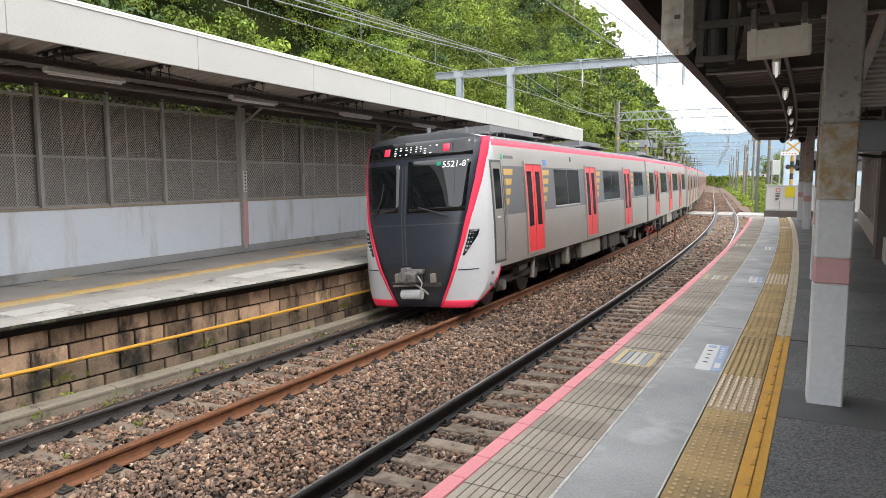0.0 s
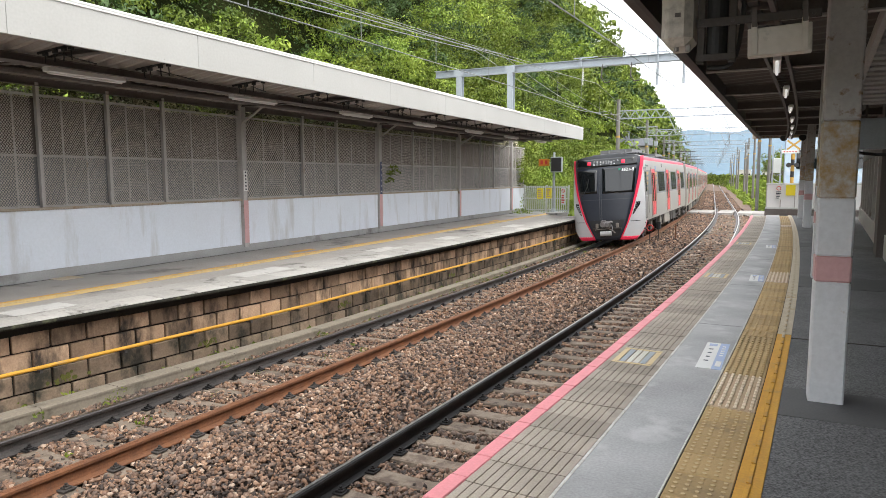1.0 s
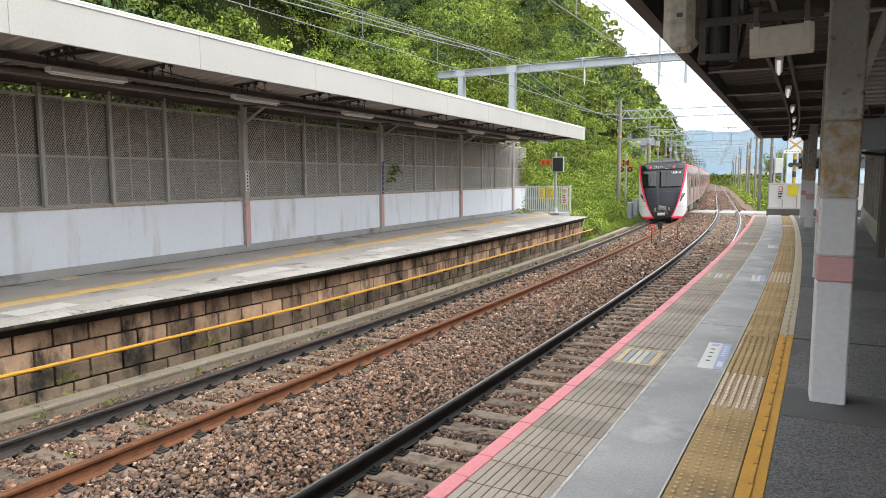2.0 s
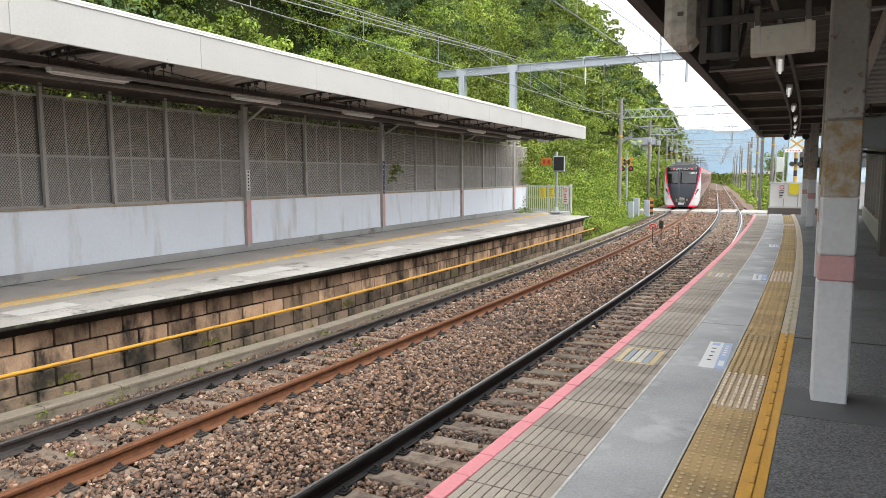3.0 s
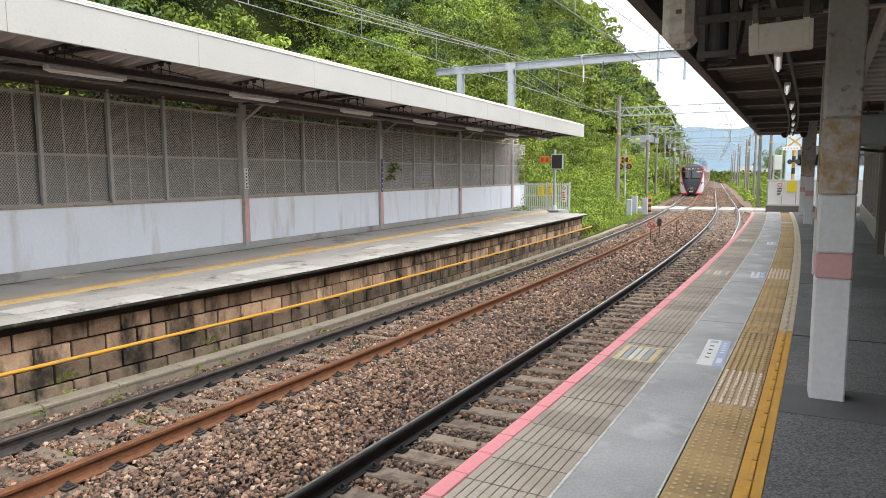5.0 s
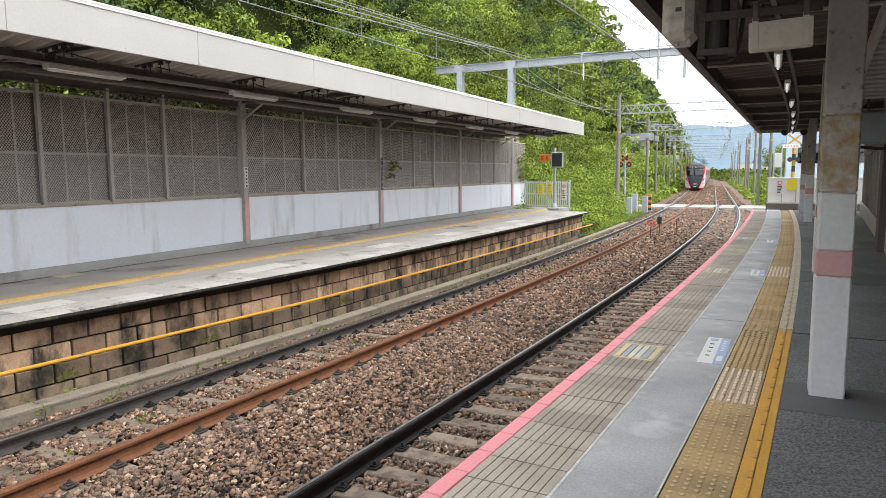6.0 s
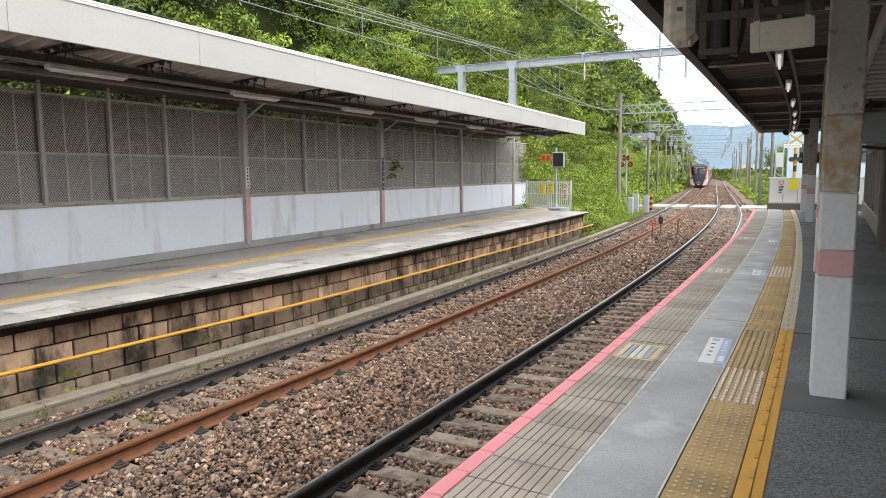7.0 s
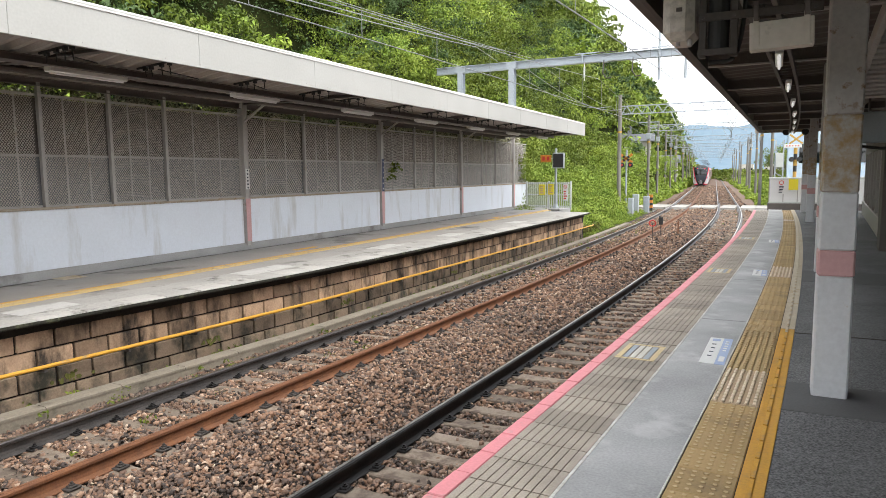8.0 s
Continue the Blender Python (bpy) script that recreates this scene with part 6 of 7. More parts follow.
def build_hill():
    bm = bmesh.new()
    us = [-11.9, -12.6, -14, -16, -18, -20, -23, -26, -29, -32, -38, -50, -80]
    rows = []
    for i in range(60):
        y = -20 + i * 6.2
        rows.append([bm.verts.new((u + float(S_arr(np.array(y))), y, (float(hill_top(np.array(u), y)) if u < -12 else -0.74) - (max(0, -34 - u) * 0.15))) for u in us])
    for a, b in zip(rows[:-1], rows[1:]):
        for j in range(len(us) - 1):
            bm.faces.new((a[j], a[j + 1], b[j + 1], b[j]))
    tagged(part("hillside", bm, M["under"], smooth=True), "steep hillside earth, coloured near black as shade under the woodland", "hill", kind="structure")
    rng = np.random.default_rng(11)
    # crowns, each a dome of leafy clumps, with dark gaps between them
    for y0, y1, n, per, ls, r0, r1 in ((4, 40, 950, 46, 0.07, 0.45, 0.95), (40, 80, 700, 40, 0.10, 0.6, 1.3)):      # undergrowth on the slope itself
        y = rng.uniform(y0, y1, n)
        u = rng.uniform(-25.0, -13.6, n)
        c = np.stack([u + S_arr(y), y, hill_top(u, y) + 0.1], 1)
        V, F = leaves(rng, c, rng.uniform(r0, r1, n), per, np.full(n, ls))
        tagged(new("undergrowth", soup("undergrowth", V, F, M["leaf_d"], 4)), "dark leafy undergrowth covering the slope", "undergrowth", kind="stuff")
    for y0, y1, ua, ub, n, clumps, per, ls, rad in ((3, 37, -14.2, -23.5, 235, 15, 92, 0.069, 1.65), (35, 76, -13.2, -29.0, 160, 15, 92, 0.088, 2.3),
                                                    (74, 142, -13.0, -31.5, 140, 13, 44, 0.24, 3.0), (140, 320, -13.0, -31.5, 130, 11, 28, 0.52, 4.0)):
        y = rng.uniform(y0, y1, n)
        u = ua + (ub - ua) * rng.uniform(0, 1, n)
        u = np.where((y > 82) & (y < 122), np.minimum(u, -17.5), u)      # open ground round the houses
        z = hill_top(u, y) + rng.uniform(0.2, 4.6, n) * np.clip((-13 - u) / 5, 0.25, 1)
        crown = np.stack([u + S_arr(y), y, z], 1)
        big = rad * rng.uniform(0.65, 1.3, n)
        for name, key, pick in (("woodland", "leaf", 0), ("woodland_bright", "leaf_b", 1), ("woodland_dark", "leaf_d", 2)):
            sort = rng.choice(3, n, p=(0.5, 0.3, 0.2)) if pick == 0 else sort
            sel = sort == pick
            k = np.repeat(np.nonzero(sel)[0], clumps)
            d = rng.normal(size=(len(k), 3))
            d[:, 2] = np.abs(d[:, 2]) * 1.1 - 0.45
            d /= np.linalg.norm(d, axis=1)[:, None]
            c = crown[k] + d * (big[k] * rng.uniform(0.7, 1.05, len(k)))[:, None] * np.array([1, 1, 0.85])
            r = big[k] * rng.uniform(0.22, 0.42, len(k))
            near = (c[:, 1] < 34) & (c[:, 0] > -12.6 - r)
            c[near, 0] = -12.6 - r[near]
            V, F = leaves(rng, c, r, per, ls * rng.uniform(0.75, 1.25, len(c)))
            tagged(new(name, soup(name, V, F, M[key], 4)), {"leaf": "dense broadleaf woodland on the hillside", "leaf_b": "brighter yellow-green trees among the woodland",
                   "leaf_d": "dark evergreen trees among the woodland"}[key], "woodland", kind="stuff")


def build_bank():
    """Low overgrown bank between the far platform's end and the crossing, and on past it."""
    rng = np.random.default_rng(5)
    for y0, y1, ua, ub, n, per, ls, h, key, label in (
            (30.5, 49, -13.0, -8.9, 420, 185, 0.06, 3.8, "leaf_b", "tangled bright green bushes and vines"),
            (56, 100, -13.5, -8.8, 620, 72, 0.145, 5.2, "leaf_b", "bright green weeds on the bank"),
            (100, 220, -14.5, -8.6, 520, 44, 0.36, 5.0, "leaf_b", "bright green weeds far along the bank"),
            (59, 220, 0.5, 9.0, 800, 60, 0.17, 2.0, "leaf_b", "green weeds beside the outer track"),
            (200, 420, -9.0, 30.0, 420, 60, 0.42, 3.2, "leaf", "far green hedges and weeds across the line"),
            (30.5, 53, -8.9, -7.9, 300, 60, 0.03, 3.0, "leaf_b", "tufts of grass and weeds beside the cable trough"),
            (31.5, 60, -13.8, -11.3, 150, 200, 0.076, 6.5, "leaf", "dark green shrubs above the bank"),
            (31.5, 60, -12.4, -9.6, 330, 165, 0.066, 5.2, "leaf_b", "bright green vines over the bank")):
        y = rng.uniform(y0, y1, n)
        u = rng.uniform(ua, ub, n)
        w = np.clip((-8.9 - u) / 3.2, 0.12, 1) if ub < 0 else np.ones(n) if ua < 0 else np.clip((u - 0.8) / 5, 0.12, 1)
        z = -0.5 + rng.uniform(0, 1, n) * h * w
        c = np.stack([u + S_arr(y), y, z], 1)
        V, F = leaves(rng, c, rng.uniform(0.35, 0.8, n) * (0.35 if ls < 0.05 else 1 if ls < 0.2 else 1.6), per, np.full(n, ls))
        ob = new("bushes", soup("bushes", V, F, M[key], 4))
        tagged(ob, label, "bushes", kind="stuff")
    # bank body
    bm = bmesh.new()
    rows = []
    for i in range(40):
        y = 30 + i * 5
        rows.append([bm.verts.new((u + S(y), y, z)) for u, z in ((-8.8, -0.6), (-9.6, -0.2), (-10.6, 0.6), (-11.6, 1.2), (-13.0, 1.6))])
    for a, b in zip(rows[:-1], rows[1:]):
        for j in range(4):
            bm.faces.new((a[j], a[j + 1], b[j + 1], b[j]))
    tagged(part("bank", bm, M["under"], smooth=True), "earth bank under weeds, coloured near black as shade", "bank", kind="structure")


# ------------------------------------------------------------------ overhead line
def build_near_gantry():
    g = thing("catenary_gantry", "blue-grey steel beam gantry over the tracks", "gantry", "overhead line gantries")
    y, z = 24.2, 6.72
    bm = bmesh.new()
    box(bm, -12.2, 3.6, y - 0.12, y + 0.12, z - 0.13, z - 0.115)
    box(bm, -12.2, 3.6, y - 0.12, y + 0.12, z + 0.115, z + 0.13)
    box(bm, -12.2, 3.6, y - 0.01, y + 0.01, z - 0.115, z + 0.115)
    part("beam", bm, M["galv"], g, "blue-grey H-section beam")
    for x in (-11.15, -9.05, 3.3):
        bm = bmesh.new()
        z0 = 4.80 if x < 0 else ZR
        box(bm, x - 0.11, x + 0.11, y - 0.12, y - 0.105, z0, z - 0.131)
        box(bm, x - 0.11, x + 0.11, y + 0.105, y + 0.12, z0, z - 0.131)
        box(bm, x - 0.01, x + 0.01, y - 0.105, y + 0.105, z0, z - 0.131)
        part("leg", bm, M["galv"], g, "steel gantry leg")
        part("plate", bbox(x - 0.2, x + 0.2, y - 0.13, y - 0.122, z - 0.12, z + 0.12), M["galv"], g)
    for x in (-2.15, -4.6, -5.6):
        bm = bmesh.new()
        poly_tube(bm, [(x, y - 0.14, z - 0.1), (x, y - 0.3, z - 0.55), (x + 0.12, y - 0.3, z - 0.75), (x + 0.3, y - 0.3, z - 0.72)], 0.022, 6)
        tube(bm, (x - 0.3, y - 0.13, z + 0.17), (x + 0.5, y - 0.13, z + 0.17), 0.016, seg=5)
        part("registration_arm", bm, M["rail_dark"], g)
        part("clamp", bbox(x - 0.09, x + 0.09, y - 0.16, y + 0.16, z - 0.16, z - 0.131, 0.004), M["galv"], g)
    for x in (-3.75, -2.9, -6.4):
        bm = bmesh.new()
        tube(bm, (x, y - 0.05, z - 0.9 if x > -6 else z - 0.1), (x, y - 0.05, z + (1.5 if x == -3.75 else 0.2)), 0.045, seg=8)
        tube(bm, (x - 0.25, y - 0.05, z + 0.2), (x + 0.6, y - 0.05, z + 0.2), 0.02, seg=6)
        part("dropper_post", bm, M["galv"], g)
        bm = bmesh.new()
        for k in range(5):
            tube(bm, (x + 0.1, y - 0.1, z - 0.3 - 0.07 * k), (x + 0.1, y - 0.1, z - 0.335 - 0.07 * k), 0.05, 0.03, seg=8)
        tube(bm, (x + 0.1, y - 0.1, z - 0.12), (x + 0.1, y - 0.1, z - 0.75), 0.014, seg=5)
        part("insulator", bm, M["white"], g)


def lattice_gantry(y, x0, x1, z, label="pale steel lattice gantry on concrete poles"):
    g = thing("lattice_gantry", label, "gantry", "lattice gantries")
    o = S(y)
    bm = bmesh.new()
    for dz in (-0.28, 0.28):
        box(bm, x0 + o, x1 + o, y - 0.05, y + 0.05, z + dz - 0.035, z + dz + 0.035)
    n = int((x1 - x0) / 0.7)
    for i in range(n):
        a = x0 + o + (x1 - x0) * i / n
        b = x0 + o + (x1 - x0) * (i + 1) / n
        m = (a + b) / 2
        tube(bm, (a, y, z - 0.28), (m, y, z + 0.28), 0.035, seg=4)
        tube(bm, (m, y, z + 0.28), (b, y, z - 0.28), 0.035, seg=4)
    part("truss", bm, M["galv"], g, "pale lattice truss")
    for x in (x0 - 0.1, x1 + 0.1):
        bm = tube(bmesh.new(), (x + o, y, -0.75), (x + o, y, z + 1.1), 0.16, 0.13, seg=12)
        part("pole", bm, M["pole"], g, "concrete pole")
        bm = tube(bmesh.new(), (x + o, y, z - 1.62), (x + o, y, z - 1.48), 0.155, seg=12)
        part("pole_band", bm, M["band"], g, "faded yellow band")
    for cx in ((L1 + L2) / 2, (R1 + R2) / 2):
        bm = bmesh.new()
        tube(bm, (cx + o + 0.5, y, z - 0.2), (cx + o, y, z - 1.3), 0.03, seg=5)
        tube(bm, (cx + o - 0.5, y, z - 0.2), (cx + o, y, z - 1.3), 0.03, seg=5)
        tube(bm, (cx + o - 0.1, y, z - 1.3), (cx + o + 0.9, y, z - 1.75), 0.02, seg=5)
        part("bracket", bm, M["galv"], g)
    return g


def build_wires():
    ys = [-12, 0, 12, 24.2, 37, 50, 68, 86, 105, 125, 145, 170, 200, 240]
    sup = [-25.8, 24.2, 50, 86, 125, 170, 240]

    def sag(y, z0, dip):
        for a, b in zip(sup[:-1], sup[1:]):
            if a <= y <= b:
                t = (y - a) / (b - a)
                return z0 - dip * 4 * t * (1 - t)
        return z0
    fine = [-20 + 2.0 * i for i in range(130)]
    for x, z, dip, r, label in ((-5.765, 4.95, 0.0, 0.009, "copper contact wire"), (-5.765, 6.0, 0.75, 0.009, "catenary wire"), (-2.235, 4.95, 0.0, 0.011, "copper contact wire"),
                                (-2.235, 6.0, 0.75, 0.011, "catenary wire"), (-9.4, 7.3, 0.9, 0.013, "feeder cable"), (-10.4, 7.5, 0.9, 0.013, "feeder cable"), (-8.2, 6.9, 0.7, 0.008, "feeder cable"), (-3.75, 8.2, 0.5, 0.008, "earth wire")):
        pts = [(x + S(y), y, sag(y, z, dip)) for y in fine]
        w = tagged(part("overhead_wire", poly_tube(bmesh.new(), pts, r, 4), M["wire"]), "thin grey overhead " + label, "cable", "overhead wires")
    for x in (-5.765, -2.235):
        bm = bmesh.new()
        for i in range(60):
            y = 2 + i * 2.5
            tube(bm, (x + S(y), y, 4.95), (x + S(y), y, sag(y, 6.0, 0.75)), 0.006, seg=4)
        tagged(part("wire_droppers", bm, M["wire"]), "thin droppers between the overhead wires", "cable", kind="stuff")


def build_mountains():
    bm = bmesh.new()
    prev = None
    for i in range(161):
        x = -2600 + i * 32.0
        hh = 190 + 55 * noise.noise((x * 0.0016, 3.1, 0)) + 26 * noise.noise((x * 0.006, 1.7, 0)) + 8 * noise.noise((x * 0.03, 0.3, 0))
        hh -= max(0, (x + 150)) * 0.05
        cur = [bm.verts.new((x, 2500, -5)), bm.verts.new((x, 2900, max(40, hh)))]
        if prev:
            bm.faces.new((prev[0], cur[0], cur[1], prev[1]))
        prev = cur
    tagged(part("mountain_backdrop", bm, M["mountain"]), "mountain ridge in the distance, its haze painted in as blue", "mountain", kind="structure")


def build_surroundings():
    build_hill()
    build_bank()
    build_near_gantry()
    for y in (50, 72, 98, 125, 155, 190, 230):
        lattice_gantry(y, -9.65, 2.6 if y < 60 else 1.6, 7.15)
    build_wires()
    build_mountains()


# ------------------------------------------------------------------ small things on and around the platforms
def flat_bars(bm, x0, x1, y, z0, z1, n, rnd, axis="x"):
    """Rows of plain bars in place of writing."""
    for i in range(n):
        z = z1 - (z1 - z0) * (i + 0.5) / n
        h = (z1 - z0) / n * 0.28
        box(bm, x0, x0 + (x1 - x0) * rnd.uniform(0.6, 1.0), y - 0.004, y, z - h, z + h)
    return bm


def build_floor_marks():
    rnd = random.Random(12)
    for y, l in ((6.03, 0.98), (11.5, 0.7), (17.0, 0.66)):
        turn = math.degrees(math.atan((y - 27) / 400)) + 1.8
        s = thing("floor_sign", "white and blue boarding sticker on the platform floor", "sign", "floor stickers", at=pose(S(y), y, ZR, 0, 0, turn))
        part("sheet", bbox(0.0, 0.125, 0, l, 0.0, 0.003), M["notice"], s)
        part("blue_field", bbox(0.1255, 0.205, 0, l, 0.0, 0.003), M["pale_blue"], s, "blue side field")
        for k in range(4):
            yy = l * (0.26 + 0.15 * k)
            part("print", bbox(0.038 + rnd.uniform(0, 0.008), 0.078, yy, yy + l * 0.03, 0.003, 0.0045), M["ink"], s, "unreadable dark print")
        part("print_block", bbox(0.03, 0.10, l * 0.86, l * 0.95, 0.003, 0.0045), M["pale_blue"], s)
        for k in range(5):
            part("white_print", bbox(0.15, 0.18, l * (0.48 + 0.09 * k), l * (0.52 + 0.09 * k), 0.003, 0.0045), M["notice"], s)
        part("white_print", bbox(0.145, 0.19, l * 0.10, l * 0.28, 0.003, 0.0045), M["notice"], s)
    for y in (5.9, 11.6, 17.6):
        s = thing("boarding_mark", "striped cream, white and blue boarding mark on edge tiles", "floor marking", "boarding marks",
                  at=pose(-0.585 + S(y), y, ZR, 0, 0, math.degrees(math.atan((y - 27) / 400))))
        for k, key in enumerate(("faded_gold", "faded_blue", "faded_white", "faded_white", "faded_blue", "faded_gold")):
            part("stripe", bbox(-0.105 + k * 0.0585 + 0.008, -0.105 + (k + 1) * 0.0585 - 0.006, 0.05, 0.50, 0.002, 0.0035), M[key], s)
        for a in (0.0, 0.505):
            part("end_stripe", bbox(-0.1, 0.24, a, a + 0.045, 0.002, 0.0035), M["faded_gold"], s)


def build_platform_end():
    """Picket fence, notice boards and train monitor on the far platform's end."""
    f = thing("picket_fence", "pale metal picket fence across the platform end", "fence")
    y = 31.0
    for z in (1.15, 1.7, 2.24):
        part("rail", bbox(-10.85, -8.68, y - 0.02, y + 0.02, z - 0.025, z + 0.025, 0.004), M["galv_l"], f)
    me = mesh_of(bbox(-0.022, 0.022, -0.045, -0.02, ZL + 0.08, 2.3, 0.004), "picket", M["galv_l"])
    for i in range(22):
        ob = new("picket", me)
        ob.parent = f
        ob.matrix_basis = pose(-10.82 + i * 0.101, y, 0)
    for x in (-10.85, -9.75, -8.68):
        part("post", bbox(x - 0.035, x + 0.035, y - 0.02, y + 0.05, ZL - 0.012, 2.34, 0.005), M["galv_l"], f)
    rnd = random.Random(3)
    for x, w, z0, z1, key, lab in ((-10.05, 0.30, 1.68, 2.18, "sign_y", "yellow notice board with unreadable print"), (-9.62, 0.27, 1.70, 2.2, "sign_y", "yellow notice board with a dark strip"), (-8.92, 0.22, 1.42, 2.2, "notice", "white notice with a red ring sign")):
        s = thing("notice_board", lab, "sign", "fence notices")
        part("board", bbox(x - w / 2, x + w / 2, y - 0.065, y - 0.05, z0, z1, 0.003), M[key], s)
        part("print", flat_bars(bmesh.new(), x - w * 0.35, x + w * 0.35, y - 0.0655, z0 + 0.05, z1 - (0.05 if key == "sign_y" else 0.3), 4, rnd), M["red"] if key == "notice" else M["tactile_pale"], s)
        if key == "notice":
            bm = bmesh.new()
            for k in range(14):
                a0, a1 = k * math.tau / 14, (k + 1) * math.tau / 14
                tube(bm, (x + 0.075 * math.cos(a0), y - 0.07, z1 - 0.13 + 0.075 * math.sin(a0)), (x + 0.075 * math.cos(a1), y - 0.07, z1 - 0.13 + 0.075 * math.sin(a1)), 0.012, seg=5)
            tube(bm, (x - 0.05, y - 0.07, z1 - 0.08), (x + 0.05, y - 0.07, z1 - 0.18), 0.012, seg=5)
            part("ring", bm, M["red"], s)
    m = thing("monitor_post", "grey post with a dark monitor and an orange board", "monitor")
    x, y = -9.25, 30.5
    part("pole", tube(bmesh.new(), (x, y, ZL), (x, y, 3.85), 0.055, seg=12), M["galv"], m, smooth=False)
    part("foot", bbox(x - 0.28, x + 0.28, y - 0.28, y + 0.28, ZL - 0.012, ZL + 0.09, 0.03), M["concrete"], m, "concrete foot")
    part("flange", tube(bmesh.new(), (x, y, ZL + 0.09), (x, y, ZL + 0.3), 0.16, 0.06, seg=10), M["galv"], m)
    part("screen_case", bbox(-9.36, -8.82, y - 0.2, y - 0.06, 2.93, 3.64, 0.02), M["galv"], m)
    part("screen", bbox(-9.325, -8.855, y - 0.206, y - 0.2005, 2.98, 3.59), M["black"], m, "dark blank screen")
    part("arm", bbox(-9.95, -9.2, y - 0.03, y + 0.03, 3.35, 3.41, 0.005), M["galv"], m)
    part("orange_board", bbox(-9.97, -9.46, y - 0.09, y - 0.035, 3.22, 3.55, 0.008), M["orange"], m, "orange board")
    bm = bmesh.new()
    for k in range(2):
        box(bm, -9.88 + k * 0.22, -9.76 + k * 0.22, y - 0.096, y - 0.0905, 3.3, 3.48)
    part("print", bm, M["red"], m)
    # plates on two wall posts
    for yy, z0, z1, key, ink, lab in ((18.37, 2.20, 3.22, "navy", "notice", "narrow dark blue station name plate on a post"), (12.25, 2.42, 2.90, "notice", "ink", "small white plate on a post")):
        s = thing("name_plate", lab, "sign")
        part("plate", bbox(XW + 0.079, XW + 0.088, yy - 0.06, yy + 0.06, z0, z1, 0.002), M[key], s)
        bm = bmesh.new()
        n = 6
        for k in range(n):
            z = z0 + (z1 - z0) * (k + 0.5) / n
            box(bm, XW + 0.088, XW + 0.0895, yy - 0.022, yy + 0.022, z - 0.02, z + 0.018)
        part("print", bm, M[ink], s, "unreadable print")


def build_plants():
    rng = np.random.default_rng(21)
    V, F = leaves(rng, np.array([(XW + 0.05, 19.0, 2.85), (XW + 0.1, 19.1, 3.05), (XW + 0.08, 18.9, 2.6), (XW + 0.12, 19.2, 2.9)]), np.full(4, 0.17), 26, np.full(4, 0.06))
    tagged(new("wall_plant", soup("wall_plant", V, F, M["leaf"], 4)), "small green plant growing out of the mesh wall", "plant")
    n = 330
    y = rng.uniform(3, 42, n)
    side = rng.choice(4, n, p=(0.45, 0.25, 0.2, 0.1))
    u = np.where(side == 0, rng.uniform(-7.6, -7.35, n), np.where(side == 1, rng.uniform(-7.12, -6.7, n), np.where(side == 2, rng.uniform(-6.3, -5.2, n), rng.uniform(-2.6, -1.7, n))))
    u = np.where((side == 3) & (y < 36), -7.5, u)
    y = np.where(side == 3, rng.uniform(36, 60, n), y)
    c = np.stack([u + S_arr(y) - 0.05 * np.clip(10 - y, 0, 20) * (u < -7), y, np.full(n, -0.14)], 1)
    V, F = leaves(rng, c, rng.uniform(0.03, 0.13, n), 18, rng.uniform(0.012, 0.034, n))
    tagged(new("track_weeds", soup("track_weeds", V, F, M["leaf"], 4)), "small weeds between the ballast and the trough", "weeds", kind="stuff")
    n = 260
    c = np.stack([rng.uniform(-12.5, -11.9, n), rng.uniform(2, 33, n), rng.uniform(3.7, 4.7, n)], 1)
    V, F = leaves(rng, c, rng.uniform(0.12, 0.3, n), 60, np.full(n, 0.045))
    tagged(new("wall_vines", soup("wall_vines", V, F, M["creeper"], 4)), "vines and twigs crowding behind the mesh wall", "vines", kind="stuff")
    c = np.array([(-8.0 + S(y), y, -0.1 + 0.1 * k) for k in range(3) for y in (31.0, 31.6, 33.5)])
    V, F = leaves(rng, c, np.full(len(c), 0.25), 60, np.full(len(c), 0.05))
    tagged(new("dry_weeds", soup("dry_weeds", V, F, M["moss"], 4)), "tuft of yellowish weeds by the platform end", "weeds", kind="stuff")


def build_lichen():
    rng = random.Random(31)
    for k, (y, z) in enumerate(((5.6, 0.02), (7.9, 0.0), (11.4, 0.05), (16.2, 0.02))):
        bm = bmesh.new()
        for q in range(24):
            yy, zz = y + rng.gauss(0, 0.10), z + 0.08 + rng.gauss(0, 0.03)
            x = -7.568 + lo_off(yy)
            tube(bm, (x, yy, zz), (x + 0.006, yy, zz), rng.uniform(0.012, 0.032), seg=7)
        ob = part("lichen", bm, M["moss"])
        tagged(ob, "patch of yellow-green lichen on the block wall", "lichen", kind="stuff")


def build_track_markers():
    for x, y, kind in ((-4.55, 28.6, 0), (-4.45, 30.2, 1)):
        m = thing("track_marker", "red ring marker on a thin post between the tracks" if kind == 0 else "small dark box on a post between the tracks", "marker")
        part("post", tube(bmesh.new(), (x, y, -0.3), (x, y, 0.62), 0.022, seg=6), M["rail_dark"], m)
        bm = bmesh.new()
        if kind == 0:
            for k in range(10):
                a0, a1 = k * math.tau / 10, (k + 1) * math.tau / 10
                tube(bm, (x + 0.13 * math.cos(a0), y, 0.62 + 0.12 * math.sin(a0)), (x + 0.13 * math.cos(a1), y, 0.62 + 0.12 * math.sin(a1)), 0.03, seg=5)
            part("ring", bm, M["red"], m)
        else:
            part("case", box(bm, x - 0.09, x + 0.09, y - 0.06, y + 0.06, 0.45, 0.78, 0.02), M["black"], m)
    p = tagged(part("marker_post", tube(bmesh.new(), (-3.9, 31.5, -0.3), (-3.9, 31.5, 0.55), 0.03, seg=6), M["rail_rust"]), "short rusty post between the tracks", "post")


